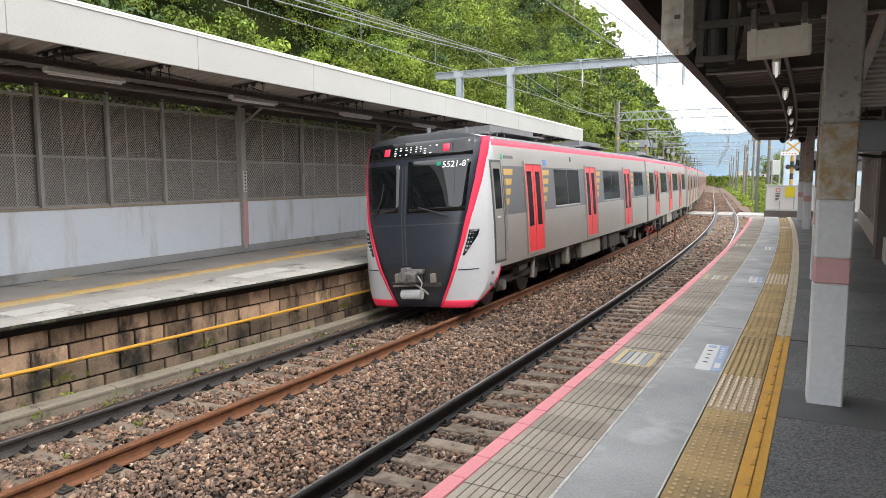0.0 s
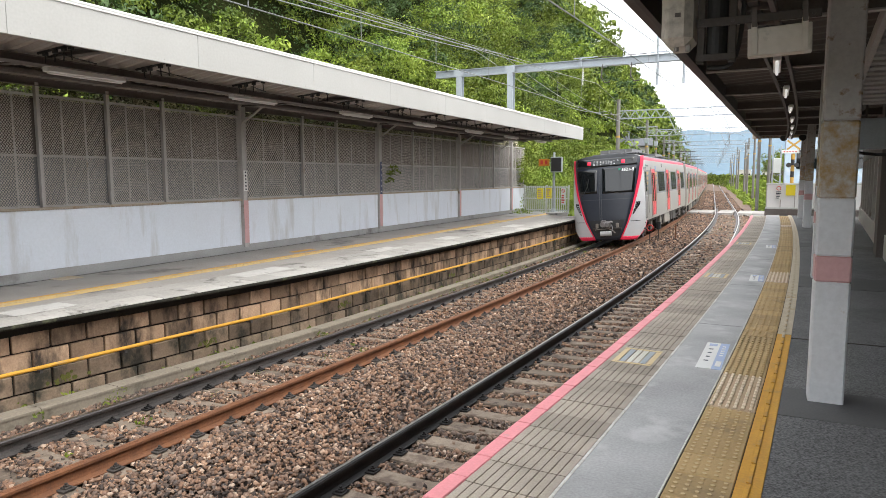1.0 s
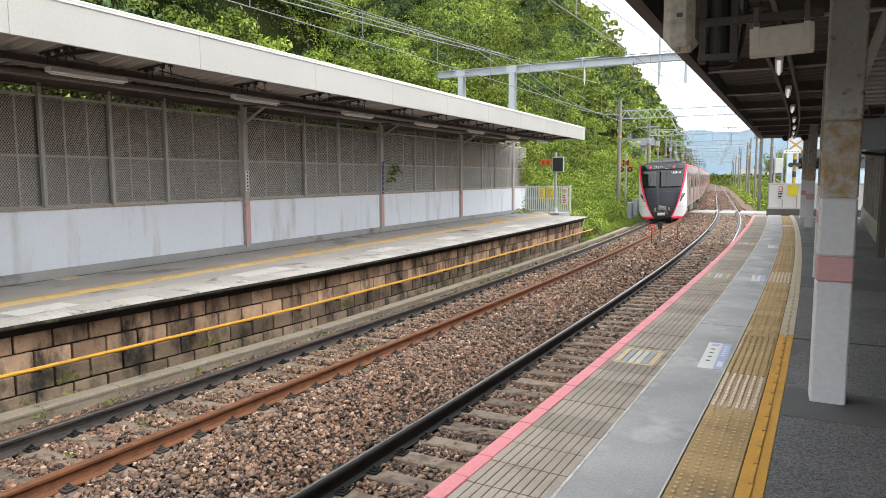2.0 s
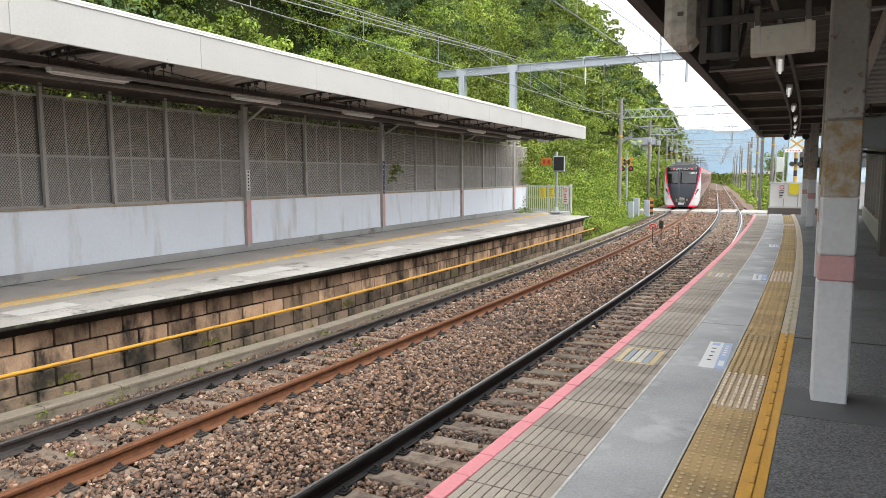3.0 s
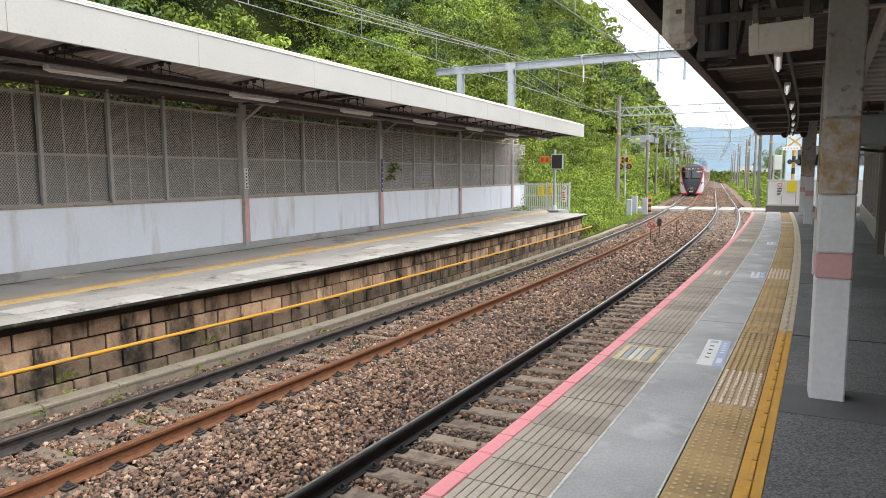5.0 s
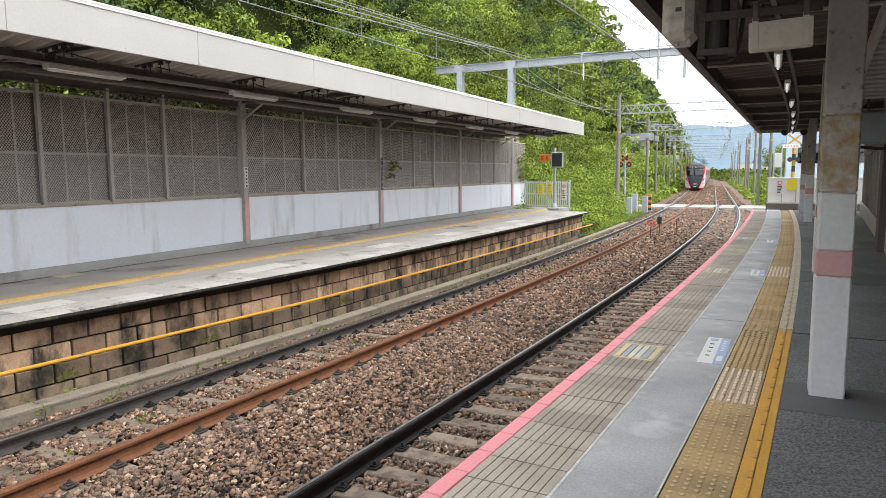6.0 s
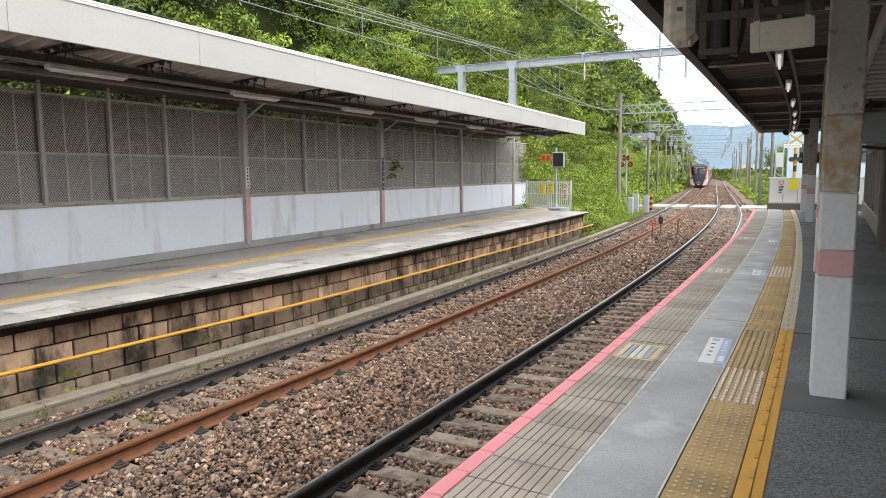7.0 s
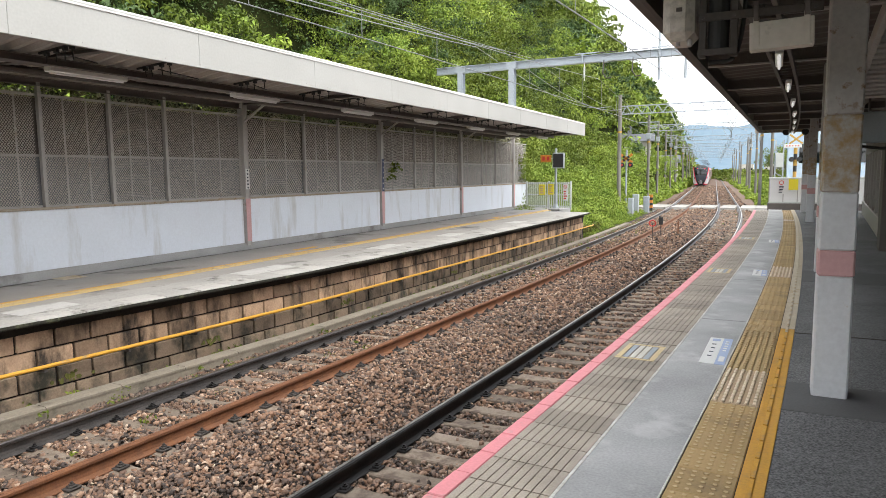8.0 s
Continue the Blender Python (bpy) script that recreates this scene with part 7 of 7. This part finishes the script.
def build_crossing():
    c = thing("foot_crossing", "pale concrete level crossing deck across both tracks", "crossing", kind="structure")
    for a, b in ((-9.6, L1 - 0.12), (L1 + 0.2, L2 - 0.2), (L2 + 0.12, R1 - 0.12), (R1 + 0.2, R2 - 0.2), (R2 + 0.12, 1.6)):
        n = max(1, int((b - a) / 0.75))
        for i in range(n):
            x0, x1 = a + (b - a) * i / n, a + (b - a) * (i + 1) / n
            o = S(56)
            part("deck_slab", bbox(x0 + o + 0.006, x1 + o - 0.006, 54.0, 58.2, -0.4, 0.0 + 0.012, 0.01), M["coping"], c, "" if i or a > -9 else "pale concrete deck slab")
    # signal, barrier machine and cabinets beside it
    s = thing("crossing_signal", "yellow and black crossing signal on a striped post", "crossing signal")
    x, y = -10.4, 52.6
    part("post", tube(bmesh.new(), (x, y, -0.6), (x, y, 4.4), 0.07, seg=10), M["galv"], s)
    for k in range(2):
        a = math.radians(35 if k else -35)
        m = Matrix.Translation((x, y - 0.1, 3.75)) @ Matrix.Rotation(a, 4, "Y")
        part("cross_arm", bbox(-0.55, 0.55, -0.015, 0.015, -0.09, 0.09, 0.004, m), M["orange"], s, "orange and black cross arm")
        for q in (-0.3, 0.1):
            part("black_stripe", bbox(q, q + 0.16, -0.021, -0.0155, -0.088, 0.088, 0, m), M["black"], s)
    for k in (-0.32, 0.32):
        bm = tube(bmesh.new(), (x + k, y - 0.12, 3.25), (x + k, y - 0.2, 3.25), 0.2, seg=16)
        part("lamp_disc", bm, M["black"], s)
        part("lens", tube(bmesh.new(), (x + k, y - 0.2, 3.25), (x + k, y - 0.26, 3.25), 0.09, seg=12), M["red"], s)
    for (xa, ya, w, h, key, lab) in ((-8.95, 47.0, 0.34, 0.95, "galv", "pale grey relay cabinet"), (-9.2, 50.2, 0.42, 1.1, "galv", "grey relay cabinet beside the crossing"), (-8.75, 52.0, 0.4, 0.9, "galv", "grey barrier machine box")):
        b = thing("relay_cabinet", lab, "cabinet", "trackside cabinets")
        part("case", bbox(xa - w / 2, xa + w / 2, ya - 0.2, ya + 0.2, -0.3, h, 0.02), M[key], b)
        part("door", bbox(xa - w / 2 + 0.03, xa + w / 2 - 0.03, ya - 0.215, ya - 0.2005, 0.05, h - 0.06, 0.004), M[key], b)
        part("plinth", bbox(xa - w / 2 - 0.05, xa + w / 2 + 0.05, ya - 0.25, ya + 0.25, -0.75, -0.29, 0.01), M["concrete"], b)
    g = thing("barrier_post", "orange and black barrier post beside the crossing", "barrier")
    for k in range(6):
        part("band", bbox(-8.62, -8.36, 52.3, 52.5, 0.0 + 0.2 * k - 0.2, 0.2 * k - 0.002, 0.004), M["orange" if k % 2 else "black"], g)
    part("base", bbox(-8.7, -8.28, 52.2, 52.6, -0.75, -0.2, 0.01), M["concrete"], g)


def build_right_end():
    """White fence at the near platform's end, with notices."""
    f = thing("panel_fence", "white panelled fence on a dark kerb at the platform end", "fence")
    y = 31.6
    part("kerb", bbox(-0.35, 4.6, y - 0.15, y + 0.15, 0.82, 1.36, 0.02), M["dark"], f, "dark stained kerb")
    for i in range(9):
        x = -0.29 + i * 0.53
        part("panel", bbox(x + 0.006, x + 0.524, y - 0.02, y + 0.02, 1.42, 2.36, 0.006), M["white"], f)
    part("top_rail", bbox(-0.33, 4.6, y - 0.04, y + 0.04, 2.36, 2.44, 0.008), M["galv_l"], f)
    part("bottom_rail", bbox(-0.33, 4.6, y - 0.03, y + 0.03, 1.36, 1.42, 0.006), M["galv_l"], f)
    for i in range(9):
        x = -0.3 + i * 0.53
        part("stile", bbox(x - 0.016, x + 0.016, y - 0.036, y - 0.0205, 1.42, 2.36), M["steel"], f)
    rnd = random.Random(6)
    s = thing("prohibition_notice", "white notice with a red ring sign and dark print", "sign")
    part("board", bbox(0.02, 0.28, y - 0.055, y - 0.037, 1.75, 2.34, 0.003), M["notice"], s)
    part("print", flat_bars(bmesh.new(), 0.06, 0.25, y - 0.0555, 1.78, 2.1, 5, rnd), M["ink"], s)
    bm = bmesh.new()
    for k in range(12):
        a0, a1 = k * math.tau / 12, (k + 1) * math.tau / 12
        tube(bm, (0.15 + 0.08 * math.cos(a0), y - 0.06, 2.22 + 0.08 * math.sin(a0)), (0.15 + 0.08 * math.cos(a1), y - 0.06, 2.22 + 0.08 * math.sin(a1)), 0.015, seg=5)
    part("ring", bm, M["red"], s)
    s = thing("yellow_notice", "plain yellow notice board on the white fence", "sign")
    part("board", bbox(0.42, 0.77, y - 0.055, y - 0.037, 1.92, 2.36, 0.003), M["sign_y"], s)


def build_wall_east():
    w = thing("wall_east", "platform back wall with windows over a pale plinth", "wall", kind="structure")
    m = Matrix.Translation((2.04, 16.5, 0)) @ pose(0, 0, 0, 0, 0, -3.65)
    part("plinth", bbox(0.0, 0.25, -1.5, 13.2, ZR - 0.01, 1.56, 0.01, m), M["beige"], w, "pale plinth")
    part("head", bbox(0.02, 0.2, -1.5, 13.2, 3.25, 4.3, 0, m), M["dark"], w, "dark upper wall")
    for k in range(9):
        y = 0.2 + k * 1.55
        part("mullion", bbox(0.02, 0.16, y - 0.07, y + 0.07, 1.56, 3.25, 0.006, m), M["steel"], w, "grey window post")
        part("pane", bbox(0.09, 0.10, y + 0.07, y + 1.48, 1.56, 3.25, 0, m), M["pane"], w, "frosted pane")
    part("pillar", bbox(-0.12, 0.3, -0.6, 0.3, ZR - 0.01, 4.3, 0.01, m), M["dark"], w, "dark pillar")
    part("back_wall", bbox(5.4, 5.6, -9, 16, ZR - 0.01, 4.4), M["wall"], w, "plain unseen wall closing the platform side")
    # unseen wall, added to keep side light off the platform
    part("return_wall", bbox(7.6, 7.8, 1.0, 8.0, ZR - 0.01, 4.4), M["wall"], w, "plain unseen wall closing the platform side")
    part("side_wall", bbox(2.3, 5.5, 15.2, 15.4, ZR - 0.01, 4.4), M["beige"], w)
    h = thing("hanging_panel", "grey equipment panel hung under the canopy roof", "panel")
    part("case", bbox(1.22, 2.3, 14.0, 14.25, 3.2, 3.74, 0.02), M["galv"], h)
    for x in (1.4, 2.1):
        part("hanger", tube(bmesh.new(), (x, 14.12, 3.74), (x, 14.12, 4.2), 0.02, seg=6), M["dark"], h)
    part("conduit", poly_tube(bmesh.new(), [(1.15, 14.0, 3.16), (1.6, 14.0, 3.10), (2.3, 14.0, 3.14)], 0.03), M["black"], h)
    l = thing("slatted_soffit", "ribbed grey soffit sloping under the canopy roof", "soffit", kind="structure")
    mm = pose(0.8, 8.0, 3.97, -10.2, 0, 0)
    for k in range(24):
        part("slat", bbox(0.035, 1.9, k * 0.17 - 2.0, k * 0.17 - 1.90, 0, 0.03, 0.004, mm), M["steel"], l)
    part("edge_beam", bbox(-0.03, 0.03, -2.05, 2.1, -0.05, 0.10, 0.006, mm), M["steel"], l)
    part("edge_beam", bbox(1.905, 1.965, -2.05, 2.1, -0.05, 0.10, 0.006, mm), M["steel"], l)


def build_canopy_kit():
    """Box, cover and steel frame that hang from the near canopy."""
    y = 4.6
    b = thing("junction_box", "beige metal junction box hung under the canopy", "junction box")
    m = pose(-0.015, y, 3.545, 0, -2.0, 0)
    part("case", bbox(-0.172, 0.172, -0.05, 0.05, -0.085, 0.08, 0.006, m), M["kit"], b)
    for x in (-0.135, 0.135):
        part("strap", bbox(x - 0.017, x + 0.017, -0.058, -0.0505, -0.075, 0.11, 0.002, m), M["kit"], b)
        part("strap_top", bbox(x - 0.015, x + 0.015, -0.06, 0.06, 0.0855, 0.20, 0.002, m), M["dark"], b)
    f = thing("equipment_frame", "dark bolted steel frame holding a black cylinder", "bracket")
    for x in (-0.455, -0.275):
        part("upright", bbox(x - 0.022, x + 0.022, y - 0.03, y + 0.03, 3.44, 4.3, 0.004), M["dark2"], f)
    part("crossbar", bbox(-0.48, 0.20, y - 0.045, y - 0.031, 3.655, 3.705, 0.003), M["dark2"], f)
    part("lower_bar", bbox(-0.48, -0.25, y - 0.045, y - 0.031, 3.45, 3.49, 0.003), M["dark2"], f)
    part("cylinder", tube(bmesh.new(), (-0.365, y + 0.02, 3.49), (-0.365, y + 0.02, 4.3), 0.062, seg=18), M["black"], f, "black cylinder", smooth=False)
    pts = [(-0.215 - 0.1 * (k / 8) ** 3, y + 0.05, 4.2 - 0.78 * math.sin(k / 8 * math.pi / 2)) for k in range(9)] + [(-0.42, y + 0.05, 3.42)]
    part("hose", poly_tube(bmesh.new(), pts, 0.014, 8), M["black"], f, "black cable loop")
    for x in (-0.455, -0.275, 0.16):
        part("bolt", tube(bmesh.new(), (x, y - 0.052, 3.68), (x, y - 0.0455, 3.68), 0.012, seg=6), M["rail_dark"], f)
    c = thing("beige_cover", "rounded beige metal cover under the canopy edge", "cover")
    bm = bbox(-0.69, -0.50, y - 0.1, y + 0.25, 3.55, 4.25, 0.05)
    part("shell", bm, M["kit"], c)
    part("label", bbox(-0.605, -0.57, y - 0.104, y - 0.1005, 3.72, 3.745), M["dark"], c, "small dark label")
    part("glands", tube(bmesh.new(), (-0.60, y - 0.02, 3.525), (-0.60, y - 0.02, 3.56), 0.014, seg=8), M["steel"], c)
    part("gland", tube(bmesh.new(), (-0.53, y - 0.02, 3.52), (-0.53, y - 0.02, 3.56), 0.016, seg=8), M["steel"], c)
    sp = thing("loudspeaker", "round black loudspeaker at the canopy's end", "loudspeaker", "loudspeakers", at=pose(0.22, 29.4, 4.18))
    part("horn", tube(bmesh.new(), (0, -0.25, 0), (0, 0.1, 0), 0.125, 0.07, seg=18), M["black"], sp)
    part("bracket", tube(bmesh.new(), (0, 0, 0.1), (0, 0, 0.34), 0.02, seg=6), M["dark"], sp)
    copy_thing(sp, pose(0.86, 29.4, 4.18))


def house(x, y, z, w, d, h, turn, label, wall="house"):
    e = thing("house", label, "house", "houses beyond the line", at=pose(x, y, z, 0, 0, turn))
    part("wall", bbox(-w / 2, w / 2, -d / 2, d / 2, 0, h), M[wall], e)
    bm = bmesh.new()
    o = 0.5
    a = [bm.verts.new(q) for q in ((-w / 2 - o, -d / 2 - o, h), (w / 2 + o, -d / 2 - o, h), (w / 2 + o, d / 2 + o, h), (-w / 2 - o, d / 2 + o, h), (-w / 2 - o, 0, h + d * 0.28), (w / 2 + o, 0, h + d * 0.28))]
    for q in ((0, 1, 5, 4), (3, 4, 5, 2), (0, 4, 3), (1, 2, 5), (0, 3, 2, 1)):
        bm.faces.new([a[i] for i in q])
    part("roof", bm, M["tile_roof"], e, "grey tiled roof")
    for s in range(max(1, int(w / 2.6))):
        for fl in range(max(1, int(h / 2.7))):
            xx = -w / 2 + (s + 0.5) * w / max(1, int(w / 2.6))
            win = part("window", bbox(xx - 0.6, xx + 0.6, -d / 2 - 0.05, -d / 2 + 0.02, 1.0 + 2.7 * fl, 2.2 + 2.7 * fl), M["glass"], e)
            part("frame", bbox(xx - 0.68, xx + 0.68, -d / 2 - 0.09, -d / 2 - 0.051, 2.2 + 2.7 * fl, 2.3 + 2.7 * fl), M["white"], win)
    return e


def building(x, y, w, d, h, label, key):
    e = thing("building", label, "building", "buildings beyond the line", at=pose(x, y, -0.75))
    part("wall", bbox(-w / 2, w / 2, -d / 2, d / 2, 0, h), M[key], e)
    part("parapet", bbox(-w / 2 - 0.15, w / 2 + 0.15, -d / 2 - 0.15, d / 2 + 0.15, h, h + 0.4), M["house"], e)
    nf, nw = max(1, int(h / 3)), max(1, int(w / 2.4))
    for i in range(nf):
        for k in range(nw):
            xx = -w / 2 + (k + 0.5) * w / nw
            part("window", bbox(xx - 0.7, xx + 0.7, -d / 2 - 0.06, -d / 2 + 0.02, 1.0 + 3 * i, 2.4 + 3 * i), M["glass"], e)


def tree(x, y, z, h, seed, key="leaf"):
    rng = np.random.default_rng(seed)
    e = thing("tree", "broadleaf tree with a full green crown", "tree", "trees beyond the line", at=pose(x, y, z))
    bm = bmesh.new()
    tube(bm, (0, 0, -0.3), (0.1, 0.05, h * 0.55), h * 0.035, h * 0.018, seg=8)
    for k in range(5):
        a = k * 1.26
        tube(bm, (0.05, 0.03, h * (0.3 + 0.05 * k)), (math.cos(a) * h * 0.22, math.sin(a) * h * 0.22, h * (0.55 + 0.06 * k)), h * 0.013, h * 0.005, seg=5)
    part("trunk", bm, M["bark"], e)
    n = 26
    d = rng.normal(size=(n, 3)) * np.array([0.19, 0.19, 0.15]) * h + np.array([0, 0, h * 0.68])
    V, F = leaves(rng, d, rng.uniform(0.08, 0.15, n) * h, 130, np.full(n, h * 0.015))
    ob = new("crown", soup("crown", V, F, M[key], 4))
    ob.parent = e


def build_distance():
    house(-18.2, 100, 4.6, 3.6, 4, 2.4, 8, "house with a grey tiled roof on the hill's foot")
    house(-18.8, 130, 1.7, 4.5, 5, 2.6, 6, "low house with a pale roof among bushes")
    house(-24.5, 112, 5.0, 5, 5, 3.6, 10, "small house half hidden by trees")
    rnd = random.Random(17)
    for i in range(16):
        y = 85 + i * 17 + rnd.uniform(-5, 5)
        x = S(y) + 13 + rnd.uniform(0, 16) + i * 0.7
        house(x, y, -0.75, rnd.uniform(6, 10), rnd.uniform(6, 8), rnd.uniform(2.6, 4.2), rnd.uniform(-15, 15), "pale suburban house with a grey roof", rnd.choice(("house", "white", "beige")))
    for i in range(6):
        y = 330 + i * 60
        building(S(y) + rnd.uniform(20, 70), y, rnd.uniform(8, 12), 10, rnd.uniform(6, 10), "distant pale apartment block", "house")
    building(3.5, 60, 5.8, 7, 8.6, "white and blue shop building beside the crossing", "shop")
    building(11.5, 62, 7.0, 8, 10.5, "white building beside the crossing", "white")
    for i, (x, y, h) in enumerate(((3.2, 92, 6.5), (5.4, 104, 8), (7.8, 98, 7.5), (1.2, 128, 8), (3.5, 140, 9), (-1.0, 150, 8))):
        tree(x + 0.2, y, -0.75, h, 40 + i)
    for i, (u, y, h) in enumerate(((-11.6, 62, 5.2), (-11.2, 70, 4.4), (-12.2, 78, 4.6), (-10.6, 92, 5.0), (-10.8, 104, 4.6), (-11.2, 100, 5.2), (-10.4, 112, 4.4))):
        tree(u + S(y), y, 0.2, h, 60 + i, "leaf_b")
    # plain poles beside the line
    for u, y, z in ((0.1, 60, 8.0), (1.4, 84, 8.2), (-9.2, 66, 8.0), (-9.2, 77, 8.2), (-9.2, 100, 8.4), (1.6, 112, 8.4), (2.4, 135, 8.6), (-9.2, 112, 8.4), (-9.2, 138, 8.6), (1.2, 150, 8.6), (1.2, 190, 8.6), (-9.2, 160, 8.6), (-9.2, 195, 8.6)):
        p = thing("utility_pole", "grey concrete line pole with steel arms", "pole", "line poles")
        o = S(y)
        part("shaft", tube(bmesh.new(), (u + o, y, -0.75), (u + o, y, z), 0.13, 0.10, seg=10), M["pole"], p)
        part("arm", bbox(u + o - 0.9, u + o + 0.9, y - 0.04, y + 0.04, z - 0.7, z - 0.62), M["galv"], p)
        part("band", tube(bmesh.new(), (u + o, y, z - 2.55), (u + o, y, z - 2.42), 0.135, seg=10), M["band"], p, "faded yellow band")
        part("box", bbox(u + o - 0.22, u + o + 0.22, y - 0.24, y - 0.15, z - 2.2, z - 1.7, 0.02), M["galv"], p)
    # crossing signal and lattice mast past the platform end
    x, y = 0.86, 44.0
    s = thing("crossing_signal", "yellow and black striped crossing signal with a crossbuck", "signal")
    for k in range(14):
        part("striped_band", tube(bmesh.new(), (x, y, -0.75 + 0.34 * k), (x, y, -0.41 + 0.34 * k), 0.10, seg=10), M["band" if k % 2 else "black"], s)
    for a in (1, -1):
        bm = bmesh.new()
        for k in range(5):
            box(bm, -0.42 + 0.17 * k, -0.25 + 0.17 * k, -0.02, 0.02, -0.05, 0.05, 0, pose(x, y - 0.13 - 0.045 * a, 4.5, 0, 38 * a, 0))
        part("crossbuck_arm", bm, M["band"], s, "yellow crossbuck arm")
    part("sign_strip", bbox(x - 0.6, x + 0.3, y - 0.15, y - 0.11, 4.02, 4.22, 0.006), M["notice"], s, "white strip sign with red print")
    for k in range(5):
        part("print", bbox(x - 0.5 + 0.15 * k, x - 0.43 + 0.15 * k, y - 0.156, y - 0.1505, 4.09, 4.15), M["red"], s)
    for dx in (-0.2, 0.2):
        part("lamp_hood", tube(bmesh.new(), (x + dx, y - 0.28, 3.35), (x + dx, y - 0.02, 3.35), 0.14, seg=12), M["black"], s)
    part("lamp_arm", bbox(x - 0.3, x + 0.3, y - 0.02, y + 0.02, 3.32, 3.38), M["black"], s)
    mast = thing("lattice_mast", "grey steel lattice mast with a cabinet", "mast")
    for dx in (-0.62, -0.2):
        part("leg", bbox(x + dx - 0.45, x + dx - 0.37, y + 0.5, y + 0.58, -0.75, 4.5, 0.004), M["galv"], mast)
    for k in range(10):
        z = -0.4 + 0.5 * k
        bm = tube(bmesh.new(), (x - 1.03, y + 0.54, z), (x - 0.61, y + 0.54, z + (0.25 if k % 2 else -0.25)), 0.022, seg=5)
        part("brace", bm, M["galv"], mast)
    part("cabinet", bbox(x - 1.0, x - 0.62, y + 0.38, y + 0.49, 2.9, 3.75, 0.02), M["galv_l"], mast)


def build_details():
    build_floor_marks()
    build_platform_end()
    build_plants()
    build_lichen()
    build_track_markers()
    build_crossing()
    build_right_end()
    build_wall_east()
    build_canopy_kit()
    build_distance()


# ------------------------------------------------------------------ assembly
build_structure()
build_train()
build_surroundings()
build_details()
build_sleepers()
build_block_wall()
build_platform_pieces()
build_stones()
motions()
